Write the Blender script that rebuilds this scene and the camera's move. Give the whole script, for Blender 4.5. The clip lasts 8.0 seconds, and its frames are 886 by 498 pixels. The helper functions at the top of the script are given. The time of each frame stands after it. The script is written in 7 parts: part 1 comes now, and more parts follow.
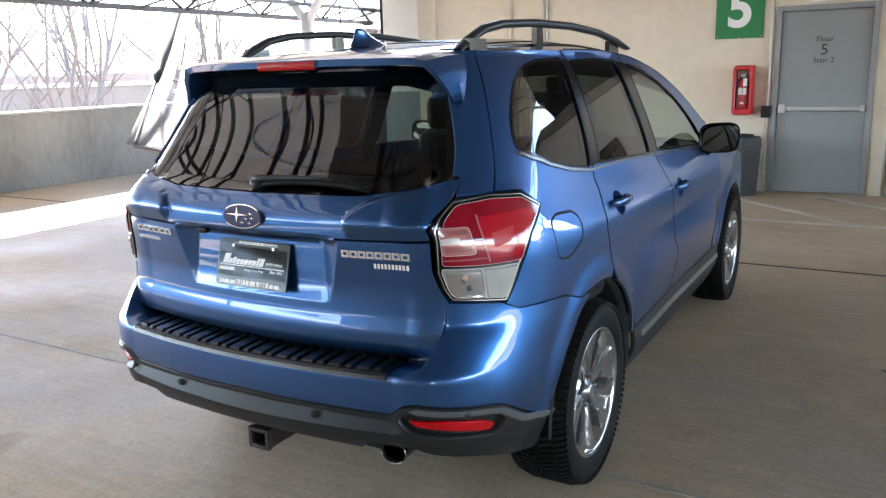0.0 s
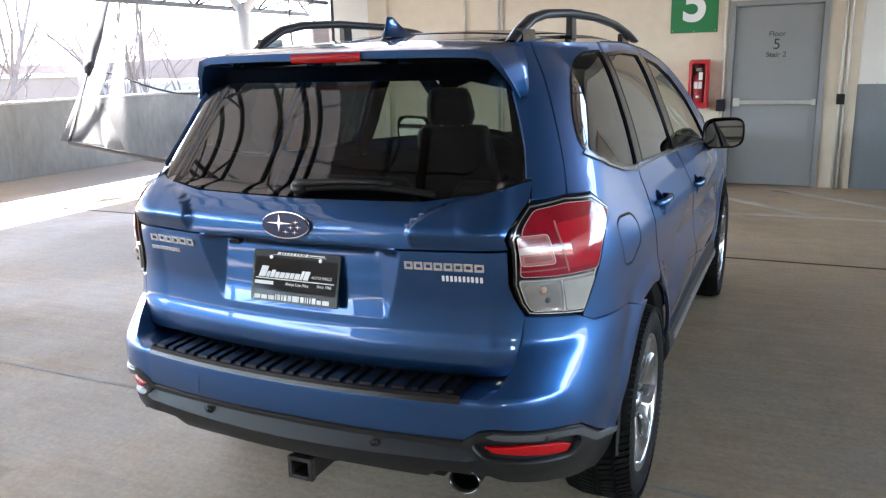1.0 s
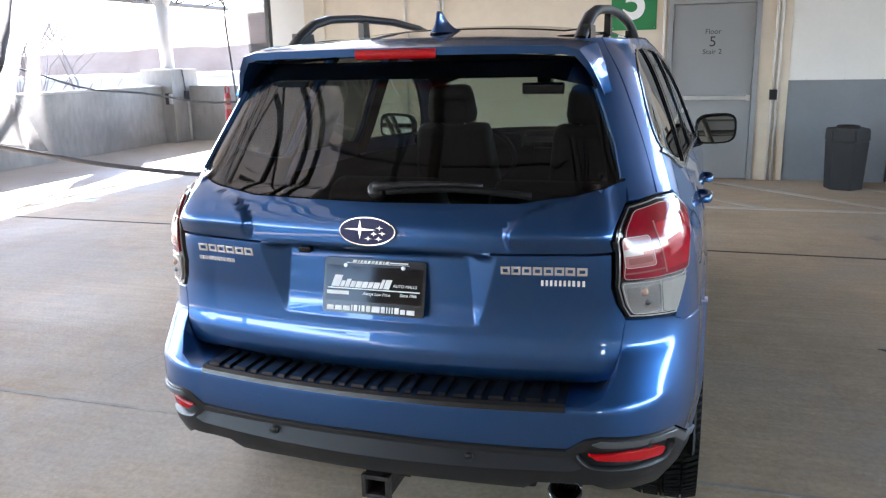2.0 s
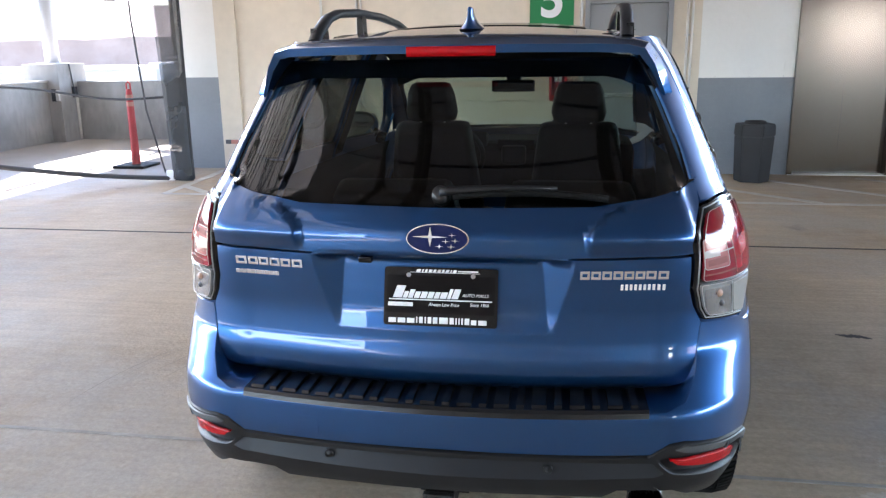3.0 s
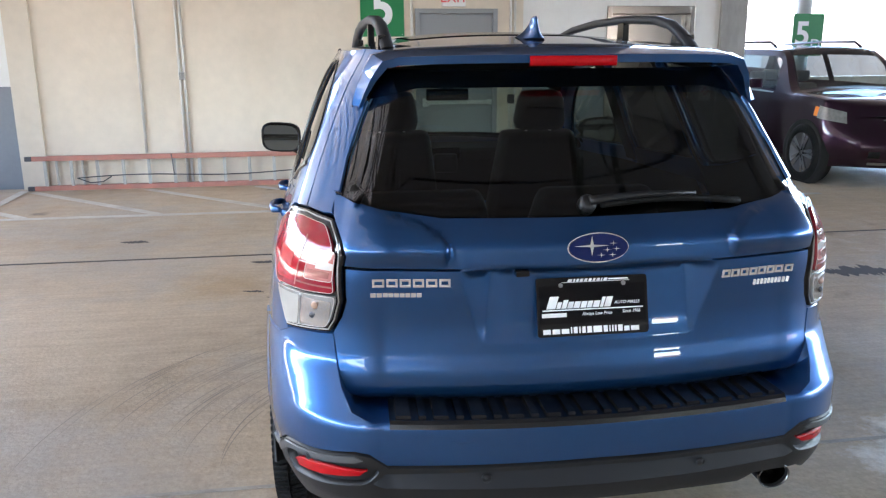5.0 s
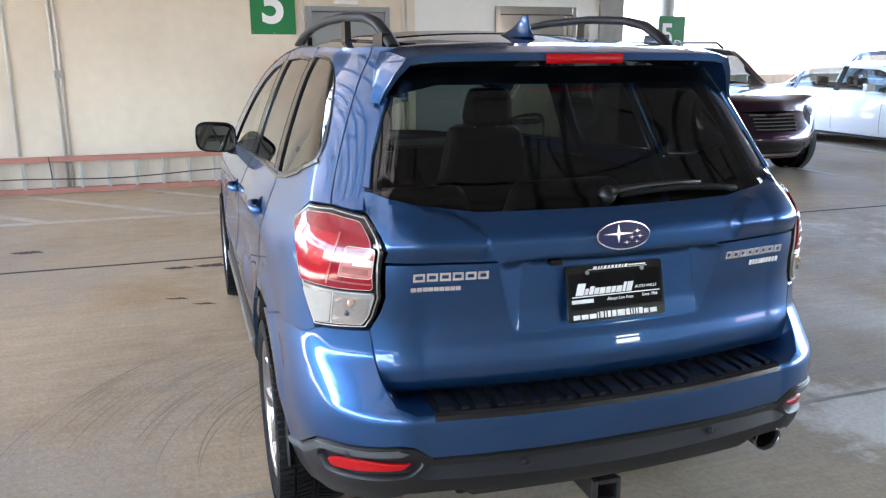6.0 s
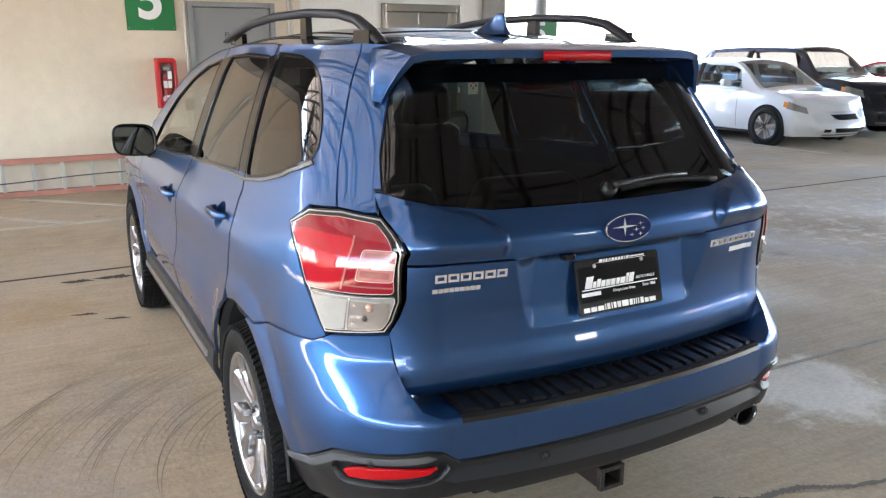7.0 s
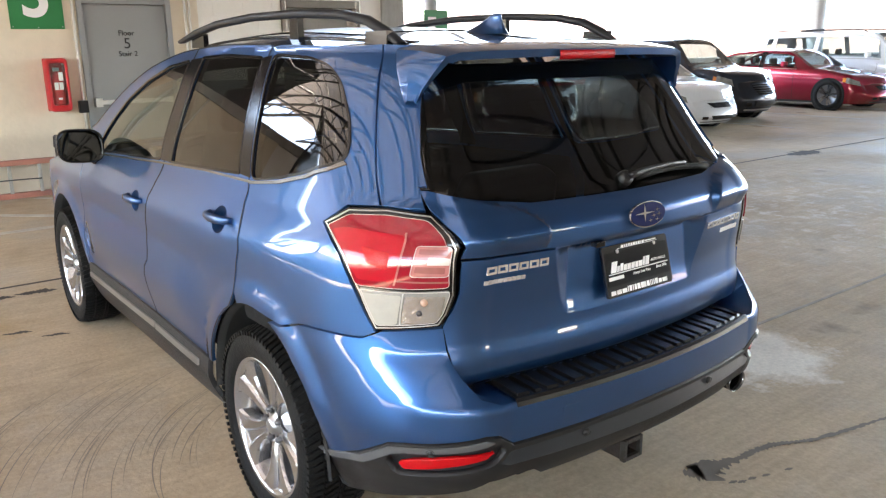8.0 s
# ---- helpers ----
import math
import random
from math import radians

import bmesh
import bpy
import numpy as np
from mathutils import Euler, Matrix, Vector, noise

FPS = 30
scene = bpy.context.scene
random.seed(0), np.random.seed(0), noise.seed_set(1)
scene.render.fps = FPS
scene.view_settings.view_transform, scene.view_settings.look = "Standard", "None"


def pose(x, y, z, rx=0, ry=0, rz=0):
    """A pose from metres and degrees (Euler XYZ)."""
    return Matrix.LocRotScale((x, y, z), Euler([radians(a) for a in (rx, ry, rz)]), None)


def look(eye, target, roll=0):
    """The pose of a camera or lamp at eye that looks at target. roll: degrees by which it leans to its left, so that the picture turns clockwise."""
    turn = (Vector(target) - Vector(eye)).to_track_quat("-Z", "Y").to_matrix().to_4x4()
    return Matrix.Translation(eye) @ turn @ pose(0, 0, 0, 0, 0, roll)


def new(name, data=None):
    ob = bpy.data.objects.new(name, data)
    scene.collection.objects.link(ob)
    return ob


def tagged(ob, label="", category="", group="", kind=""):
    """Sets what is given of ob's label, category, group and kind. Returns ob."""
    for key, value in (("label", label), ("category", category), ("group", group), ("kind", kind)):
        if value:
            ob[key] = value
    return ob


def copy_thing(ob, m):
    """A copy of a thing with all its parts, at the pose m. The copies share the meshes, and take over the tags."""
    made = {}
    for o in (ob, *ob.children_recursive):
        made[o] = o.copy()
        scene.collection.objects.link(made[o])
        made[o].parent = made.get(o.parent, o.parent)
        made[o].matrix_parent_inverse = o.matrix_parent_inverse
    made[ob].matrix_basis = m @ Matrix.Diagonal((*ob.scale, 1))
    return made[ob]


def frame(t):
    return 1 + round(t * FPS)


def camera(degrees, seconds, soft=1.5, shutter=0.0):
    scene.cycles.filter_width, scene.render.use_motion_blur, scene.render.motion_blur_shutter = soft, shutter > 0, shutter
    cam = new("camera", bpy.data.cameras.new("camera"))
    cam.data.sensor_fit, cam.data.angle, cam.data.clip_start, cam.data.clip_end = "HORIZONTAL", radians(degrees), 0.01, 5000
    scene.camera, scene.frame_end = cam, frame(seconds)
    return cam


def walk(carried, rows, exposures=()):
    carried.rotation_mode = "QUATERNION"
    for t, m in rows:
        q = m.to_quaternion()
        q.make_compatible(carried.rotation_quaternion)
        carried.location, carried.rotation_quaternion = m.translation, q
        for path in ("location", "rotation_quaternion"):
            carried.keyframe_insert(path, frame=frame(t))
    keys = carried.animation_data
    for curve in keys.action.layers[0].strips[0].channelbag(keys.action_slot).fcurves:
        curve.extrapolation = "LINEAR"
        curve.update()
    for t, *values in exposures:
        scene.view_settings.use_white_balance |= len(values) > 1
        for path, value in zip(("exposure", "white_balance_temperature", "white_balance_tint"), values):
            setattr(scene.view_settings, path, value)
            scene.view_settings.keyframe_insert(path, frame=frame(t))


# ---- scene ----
cam = camera(58.9, 8.0, soft=1.3)
PATH = [
    (0, (1.767, -1.703, 1.541), (0.792, -0.014, 1.098), -1.6),
    (0.5, (1.554, -1.674, 1.553), (0.654, 0.054, 1.102), -1.6),
    (1, (1.313, -1.705, 1.55), (0.504, 0.065, 1.086), -1.4),
    (1.5, (1.071, -1.768, 1.553), (0.359, 0.041, 1.084), -1.4),
    (3, (0.327, -1.804, 1.573), (0.012, 0.109, 1.081), -0.8),
    (3.5, (0.113, -1.792, 1.559), (-0.064, 0.14, 1.071), -0.7),
    (4, (-0.119, -1.757, 1.578), (-0.151, 0.184, 1.097), -0.6),
    (4.5, (-0.405, -1.776, 1.585), (-0.29, 0.163, 1.107), -0.5),
    (6, (-1.098, -1.701, 1.583), (-0.494, 0.143, 1.1), -0.1),
    (6.5, (-1.303, -1.681, 1.583), (-0.544, 0.105, 1.101), -0.1),
    (7, (-1.446, -1.524, 1.584), (-0.532, 0.186, 1.094), -0.1),
    (7.5, (-1.628, -1.427, 1.584), (-0.561, 0.19, 1.09), -0.2),
    (8, (-1.853, -1.346, 1.602), (-0.684, 0.196, 1.098), -0.7),
]
walk(cam, [(t, look(eye, target, roll)) for t, eye, target, roll in PATH], exposures=[(0, 4.15, 6350, 17), (3.5, 4.38, 6050, 19), (6, 4.35, 6150, 18), (8, 4.35, 7150, 19)])

# ---- sky and sun ----
SUN_FROM = Vector((-0.75, 0.42, 0.50)).normalized()
world = bpy.data.worlds.new("sky")
scene.world = world
world.use_nodes = True
wn = world.node_tree
sky = wn.nodes.new("ShaderNodeTexSky")
sky.sky_type, sky.sun_disc = "NISHITA", False
sky.sun_elevation = math.asin(SUN_FROM.z)
sky.sun_rotation = math.atan2(SUN_FROM.x, SUN_FROM.y)
sky.air_density, sky.dust_density = 1.0, 0.2
wn.links.new(sky.outputs[0], wn.nodes["Background"].inputs[0])
wn.nodes["Background"].inputs[1].default_value = 0.15
sun = new("sun", bpy.data.lights.new("sun", "SUN"))
sun.data.energy, sun.data.angle, sun.data.color = 5.0, radians(0.55), (1.0, 0.94, 0.85)
sun.matrix_basis = look(SUN_FROM * 60, (0, 0, 0))

# ---- materials ----
def material(name, color, rough=0.5, metal=0.0, coat=0.0, noise_scale=0.0, vary=0.0, bump=0.0, bump_scale=60.0, fine=0.0, alpha=1.0, color2=None, coat_rough=0.03, emit=0.0, spec=0.5, stretch=None):
    """A procedural surface: base colour varied at two scales, with fine relief."""
    m = bpy.data.materials.new(name)
    m.use_nodes = True
    nt = m.node_tree
    p = nt.nodes["Principled BSDF"]
    p.inputs["Base Color"].default_value = (*color, 1)
    p.inputs["Roughness"].default_value = rough
    p.inputs["Metallic"].default_value = metal
    p.inputs["Coat Weight"].default_value = coat
    p.inputs["Coat Roughness"].default_value = coat_rough
    p.inputs["Specular IOR Level"].default_value = spec
    p.inputs["Alpha"].default_value = alpha
    if emit:
        p.inputs["Emission Color"].default_value = (*color, 1)
        p.inputs["Emission Strength"].default_value = emit
    tc = nt.nodes.new("ShaderNodeTexCoord")
    src = tc.outputs["Object"]
    if stretch:
        mp = nt.nodes.new("ShaderNodeMapping")
        mp.inputs["Scale"].default_value = stretch
        nt.links.new(src, mp.inputs[0])
        src = mp.outputs[0]
    if vary:
        n1 = nt.nodes.new("ShaderNodeTexNoise")
        n1.inputs["Scale"].default_value, n1.inputs["Detail"].default_value = noise_scale, 6
        n2 = nt.nodes.new("ShaderNodeTexNoise")
        n2.inputs["Scale"].default_value, n2.inputs["Detail"].default_value = noise_scale * 14, 3
        nt.links.new(src, n1.inputs[0])
        nt.links.new(src, n2.inputs[0])
        add = nt.nodes.new("ShaderNodeMath")
        add.operation = "MULTIPLY_ADD"
        add.inputs[1].default_value, add.inputs[2].default_value = 0.35, 0.0
        nt.links.new(n2.outputs[0], add.inputs[0])
        su = nt.nodes.new("ShaderNodeMath")
        nt.links.new(n1.outputs[0], su.inputs[0])
        nt.links.new(add.outputs[0], su.inputs[1])
        ramp = nt.nodes.new("ShaderNodeMapRange")
        ramp.inputs[1].default_value, ramp.inputs[2].default_value = 0.42, 0.92
        nt.links.new(su.outputs[0], ramp.inputs[0])
        mix = nt.nodes.new("ShaderNodeMix")
        mix.data_type = "RGBA"
        c2 = color2 or tuple(c * (1 - vary) for c in color)
        mix.inputs[6].default_value, mix.inputs[7].default_value = (*color, 1), (*c2, 1)
        nt.links.new(ramp.outputs[0], mix.inputs[0])
        nt.links.new(mix.outputs[2], p.inputs["Base Color"])
    if bump:
        nb = nt.nodes.new("ShaderNodeTexNoise")
        nb.inputs["Scale"].default_value, nb.inputs["Detail"].default_value = bump_scale, 4
        nt.links.new(src, nb.inputs[0])
        bp = nt.nodes.new("ShaderNodeBump")
        bp.inputs["Strength"].default_value, bp.inputs["Distance"].default_value = bump, 0.02
        nt.links.new(nb.outputs[0], bp.inputs["Height"])
        nt.links.new(bp.outputs[0], p.inputs["Normal"])
    return m


def glass(name, tint, gloss=1.0):
    """A thin pane: tinted see-through with a mirror-like sheen."""
    m = bpy.data.materials.new(name)
    m.use_nodes = True
    nt = m.node_tree
    nt.nodes.remove(nt.nodes["Principled BSDF"])
    tr, gl, mx, lw, pw, mr = (nt.nodes.new("ShaderNode" + k) for k in ("BsdfTransparent", "BsdfGlossy", "MixShader", "LayerWeight", "Math", "MapRange"))
    tr.inputs[0].default_value = (*tint, 1)
    gl.inputs[0].default_value = (gloss, gloss, gloss, 1)
    gl.inputs["Roughness"].default_value = 0.0
    lw.inputs[0].default_value = 0.5
    pw.operation = "POWER"
    pw.inputs[1].default_value = 4.0
    mr.inputs[3].default_value, mr.inputs[4].default_value = 0.046, 1.0
    nt.links.new(lw.outputs["Facing"], pw.inputs[0])
    nt.links.new(pw.outputs[0], mr.inputs[0])
    nt.links.new(mr.outputs[0], mx.inputs[0])
    nt.links.new(tr.outputs[0], mx.inputs[1])
    nt.links.new(gl.outputs[0], mx.inputs[2])
    nt.links.new(mx.outputs[0], nt.nodes["Material Output"].inputs[0])
    return m


def concrete_floor():
    m = material("worn_concrete", (0.585, 0.46, 0.316), 0.55, vary=0.4, noise_scale=0.45, bump=0.16, bump_scale=45, color2=(0.36, 0.274, 0.183), spec=0.22)
    nt = m.node_tree
    p = nt.nodes["Principled BSDF"]
    tc = nt.nodes.new("ShaderNodeTexCoord")
    # broom marks and tyre-polished patches
    mp = nt.nodes.new("ShaderNodeMapping")
    mp.inputs["Scale"].default_value = (1.2, 26, 1)
    nt.links.new(tc.outputs["Object"], mp.inputs[0])
    br = nt.nodes.new("ShaderNodeTexNoise")
    br.inputs["Scale"].default_value, br.inputs["Detail"].default_value = 1.0, 5
    nt.links.new(mp.outputs[0], br.inputs[0])
    pol = nt.nodes.new("ShaderNodeTexNoise")
    pol.inputs["Scale"].default_value, pol.inputs["Detail"].default_value = 0.8, 8
    nt.links.new(tc.outputs["Object"], pol.inputs[0])
    # small dark oil spots
    spot = nt.nodes.new("ShaderNodeTexVoronoi")
    spot.inputs["Scale"].default_value = 1.15
    wob = nt.nodes.new("ShaderNodeTexNoise")
    wob.inputs["Scale"].default_value = 6.0
    nt.links.new(tc.outputs["Object"], wob.inputs[0])
    wa = nt.nodes.new("ShaderNodeMix")
    wa.data_type, wa.blend_type = "RGBA", "LINEAR_LIGHT"
    wa.inputs[0].default_value = 0.16
    nt.links.new(tc.outputs["Object"], wa.inputs[6])
    nt.links.new(wob.outputs["Color"], wa.inputs[7])
    nt.links.new(wa.outputs[2], spot.inputs["Vector"])
    sr = nt.nodes.new("ShaderNodeMapRange")
    sr.inputs[1].default_value, sr.inputs[2].default_value, sr.inputs[3].default_value, sr.inputs[4].default_value = 0.05, 0.16, 0.55, 0.0
    nt.links.new(spot.outputs["Distance"], sr.inputs[0])
    base = p.inputs["Base Color"].links[0].from_socket
    m1 = nt.nodes.new("ShaderNodeMix")
    m1.data_type, m1.blend_type = "RGBA", "MULTIPLY"
    m1.inputs[0].default_value = 0.3
    ramp = nt.nodes.new("ShaderNodeMapRange")
    ramp.inputs[1].default_value, ramp.inputs[2].default_value, ramp.inputs[3].default_value, ramp.inputs[4].default_value = 0.3, 0.7, 0.7, 1.2
    nt.links.new(br.outputs[0], ramp.inputs[0])
    nt.links.new(base, m1.inputs[6])
    nt.links.new(ramp.outputs[0], m1.inputs[7])
    m2 = nt.nodes.new("ShaderNodeMix")
    m2.data_type = "RGBA"
    m2.inputs[7].default_value = (0.09, 0.07, 0.055, 1)
    nt.links.new(sr.outputs[0], m2.inputs[0])
    nt.links.new(m1.outputs[2], m2.inputs[6])
    # pale scuffed bloom beside the car, and thin painted daylight over the drive lane
    wn_, wv, va = nt.nodes.new("ShaderNodeTexNoise"), nt.nodes.new("ShaderNodeVectorMath"), nt.nodes.new("ShaderNodeVectorMath")
    wn_.inputs["Scale"].default_value, wn_.inputs["Detail"].default_value, wn_.inputs["Roughness"].default_value = 5.0, 8, 0.7
    nt.links.new(tc.outputs["Object"], wn_.inputs[0])
    va.operation, wv.operation = "MULTIPLY_ADD", "DISTANCE"
    va.inputs[1].default_value, va.inputs[2].default_value = (0.75, 0.75, 0), (-0.375, -0.375, 0)
    nt.links.new(wn_.outputs["Color"], va.inputs[0])
    vadd = nt.nodes.new("ShaderNodeVectorMath")
    nt.links.new(tc.outputs["Object"], vadd.inputs[0])
    nt.links.new(va.outputs[0], vadd.inputs[1])
    nt.links.new(vadd.outputs[0], wv.inputs[0])
    wv.inputs[1].default_value = (1.78, 0.76, 0)
    br1 = nt.nodes.new("ShaderNodeMapRange")
    br1.inputs[1].default_value, br1.inputs[2].default_value, br1.inputs[3].default_value, br1.inputs[4].default_value = 0.25, 0.44, 0.9, 0.0
    nt.links.new(wv.outputs["Value"], br1.inputs[0])
    lane = nt.nodes.new("ShaderNodeVectorMath")
    lane.operation = "DISTANCE"
    lane.inputs[1].default_value = (5.6, 2.8, 0)
    nt.links.new(vadd.outputs[0], lane.inputs[0])
    br2 = nt.nodes.new("ShaderNodeMapRange")
    br2.inputs[1].default_value, br2.inputs[2].default_value, br2.inputs[3].default_value, br2.inputs[4].default_value = 0.6, 3.2, 0.8, 0.0
    nt.links.new(lane.outputs["Value"], br2.inputs[0])
    sp2 = nt.nodes.new("ShaderNodeMapRange")
    sp2.inputs[1].default_value, sp2.inputs[2].default_value, sp2.inputs[3].default_value, sp2.inputs[4].default_value = 0.5, 0.68, 0.0, 0.7
    nt.links.new(wn_.outputs[0], sp2.inputs[0])
    mu = nt.nodes.new("ShaderNodeMath")
    mu.operation = "MULTIPLY"
    nt.links.new(br2.outputs[0], mu.inputs[0])
    nt.links.new(sp2.outputs[0], mu.inputs[1])
    mxm = nt.nodes.new("ShaderNodeMath")
    mxm.operation = "MAXIMUM"
    nt.links.new(mu.outputs[0], mxm.inputs[0])
    nt.links.new(br1.outputs[0], mxm.inputs[1])
    m3 = nt.nodes.new("ShaderNodeMix")
    m3.data_type = "RGBA"
    m3.inputs[7].default_value = (0.84, 0.79, 0.71, 1)
    nt.links.new(mxm.outputs[0], m3.inputs[0])
    nt.links.new(m2.outputs[2], m3.inputs[6])
    # cooler grey patches, and a rusty one by the front wheel
    cool = nt.nodes.new("ShaderNodeTexNoise")
    cool.inputs["Scale"].default_value, cool.inputs["Detail"].default_value, cool.inputs["Roughness"].default_value = 0.55, 9, 0.65
    nt.links.new(tc.outputs["Object"], cool.inputs[0])
    cr = nt.nodes.new("ShaderNodeMapRange")
    cr.inputs[1].default_value, cr.inputs[2].default_value, cr.inputs[3].default_value, cr.inputs[4].default_value = 0.48, 0.62, 0.0, 0.55
    nt.links.new(cool.outputs[0], cr.inputs[0])
    m4 = nt.nodes.new("ShaderNodeMix")
    m4.data_type = "RGBA"
    m4.inputs[7].default_value = (0.40, 0.37, 0.328, 1)
    nt.links.new(cr.outputs[0], m4.inputs[0])
    nt.links.new(m3.outputs[2], m4.inputs[6])
    rd = nt.nodes.new("ShaderNodeVectorMath")
    rd.operation = "DISTANCE"
    rd.inputs[1].default_value = (-1.45, 3.78, 0)
    nt.links.new(vadd.outputs[0], rd.inputs[0])
    rm = nt.nodes.new("ShaderNodeMapRange")
    rm.inputs[1].default_value, rm.inputs[2].default_value, rm.inputs[3].default_value, rm.inputs[4].default_value = 0.1, 0.45, 0.5, 0.0
    nt.links.new(rd.outputs["Value"], rm.inputs[0])
    m5 = nt.nodes.new("ShaderNodeMix")
    m5.data_type = "RGBA"
    m5.inputs[7].default_value = (0.40, 0.26, 0.12, 1)
    nt.links.new(rm.outputs[0], m5.inputs[0])
    nt.links.new(m4.outputs[2], m5.inputs[6])
    # greyer concrete round the open corner
    wd = nt.nodes.new("ShaderNodeVectorMath")
    wd.operation = "DISTANCE"
    wd.inputs[1].default_value = (-8.2, 9.6, 0)
    nt.links.new(vadd.outputs[0], wd.inputs[0])
    wm = nt.nodes.new("ShaderNodeMapRange")
    wm.inputs[1].default_value, wm.inputs[2].default_value, wm.inputs[3].default_value, wm.inputs[4].default_value = 2.6, 4.6, 0.75, 0.0
    nt.links.new(wd.outputs["Value"], wm.inputs[0])
    mw = nt.nodes.new("ShaderNodeMix")
    mw.data_type = "RGBA"
    mw.inputs[7].default_value = (0.33, 0.325, 0.32, 1)
    nt.links.new(wm.outputs[0], mw.inputs[0])
    nt.links.new(m5.outputs[2], mw.inputs[6])
    # fine grit and hairline scratches
    gr = nt.nodes.new("ShaderNodeTexNoise")
    gr.inputs["Scale"].default_value, gr.inputs["Detail"].default_value, gr.inputs["Roughness"].default_value = 38, 6, 0.75
    nt.links.new(tc.outputs["Object"], gr.inputs[0])
    gm = nt.nodes.new("ShaderNodeMapRange")
    gm.inputs[1].default_value, gm.inputs[2].default_value, gm.inputs[3].default_value, gm.inputs[4].default_value = 0.32, 0.68, 0.66, 1.22
    nt.links.new(gr.outputs[0], gm.inputs[0])
    m6 = nt.nodes.new("ShaderNodeMix")
    m6.data_type, m6.blend_type = "RGBA", "MULTIPLY"
    m6.inputs[0].default_value = 0.5
    nt.links.new(mw.outputs[2], m6.inputs[6])
    nt.links.new(gm.outputs[0], m6.inputs[7])
    nt.links.new(m6.outputs[2], p.inputs["Base Color"])
    rr = nt.nodes.new("ShaderNodeMapRange")
    rr.inputs[1].default_value, rr.inputs[2].default_value, rr.inputs[3].default_value, rr.inputs[4].default_value = 0.35, 0.7, 0.8, 0.48
    nt.links.new(pol.outputs[0], rr.inputs[0])
    nt.links.new(rr.outputs[0], p.inputs["Roughness"])
    return m


def car_paint(name, color, flake=0.35):
    m = material(name, color, 0.36, metal=0.88, coat=1.0, coat_rough=0.004)
    m.node_tree.nodes["Principled BSDF"].inputs["Coat IOR"].default_value = 1.52
    nt = m.node_tree
    p = nt.nodes["Principled BSDF"]
    tc = nt.nodes.new("ShaderNodeTexCoord")
    n = nt.nodes.new("ShaderNodeTexNoise")
    n.inputs["Scale"].default_value = 1400
    nt.links.new(tc.outputs["Object"], n.inputs[0])
    mx = nt.nodes.new("ShaderNodeMix")
    mx.data_type = "RGBA"
    mx.inputs[6].default_value = (*[c * (1 - flake) for c in color], 1)
    mx.inputs[7].default_value = (*[min(1, c * (1 + flake)) for c in color], 1)
    nt.links.new(n.outputs[0], mx.inputs[0])
    nt.links.new(mx.outputs[2], p.inputs["Base Color"])
    return m


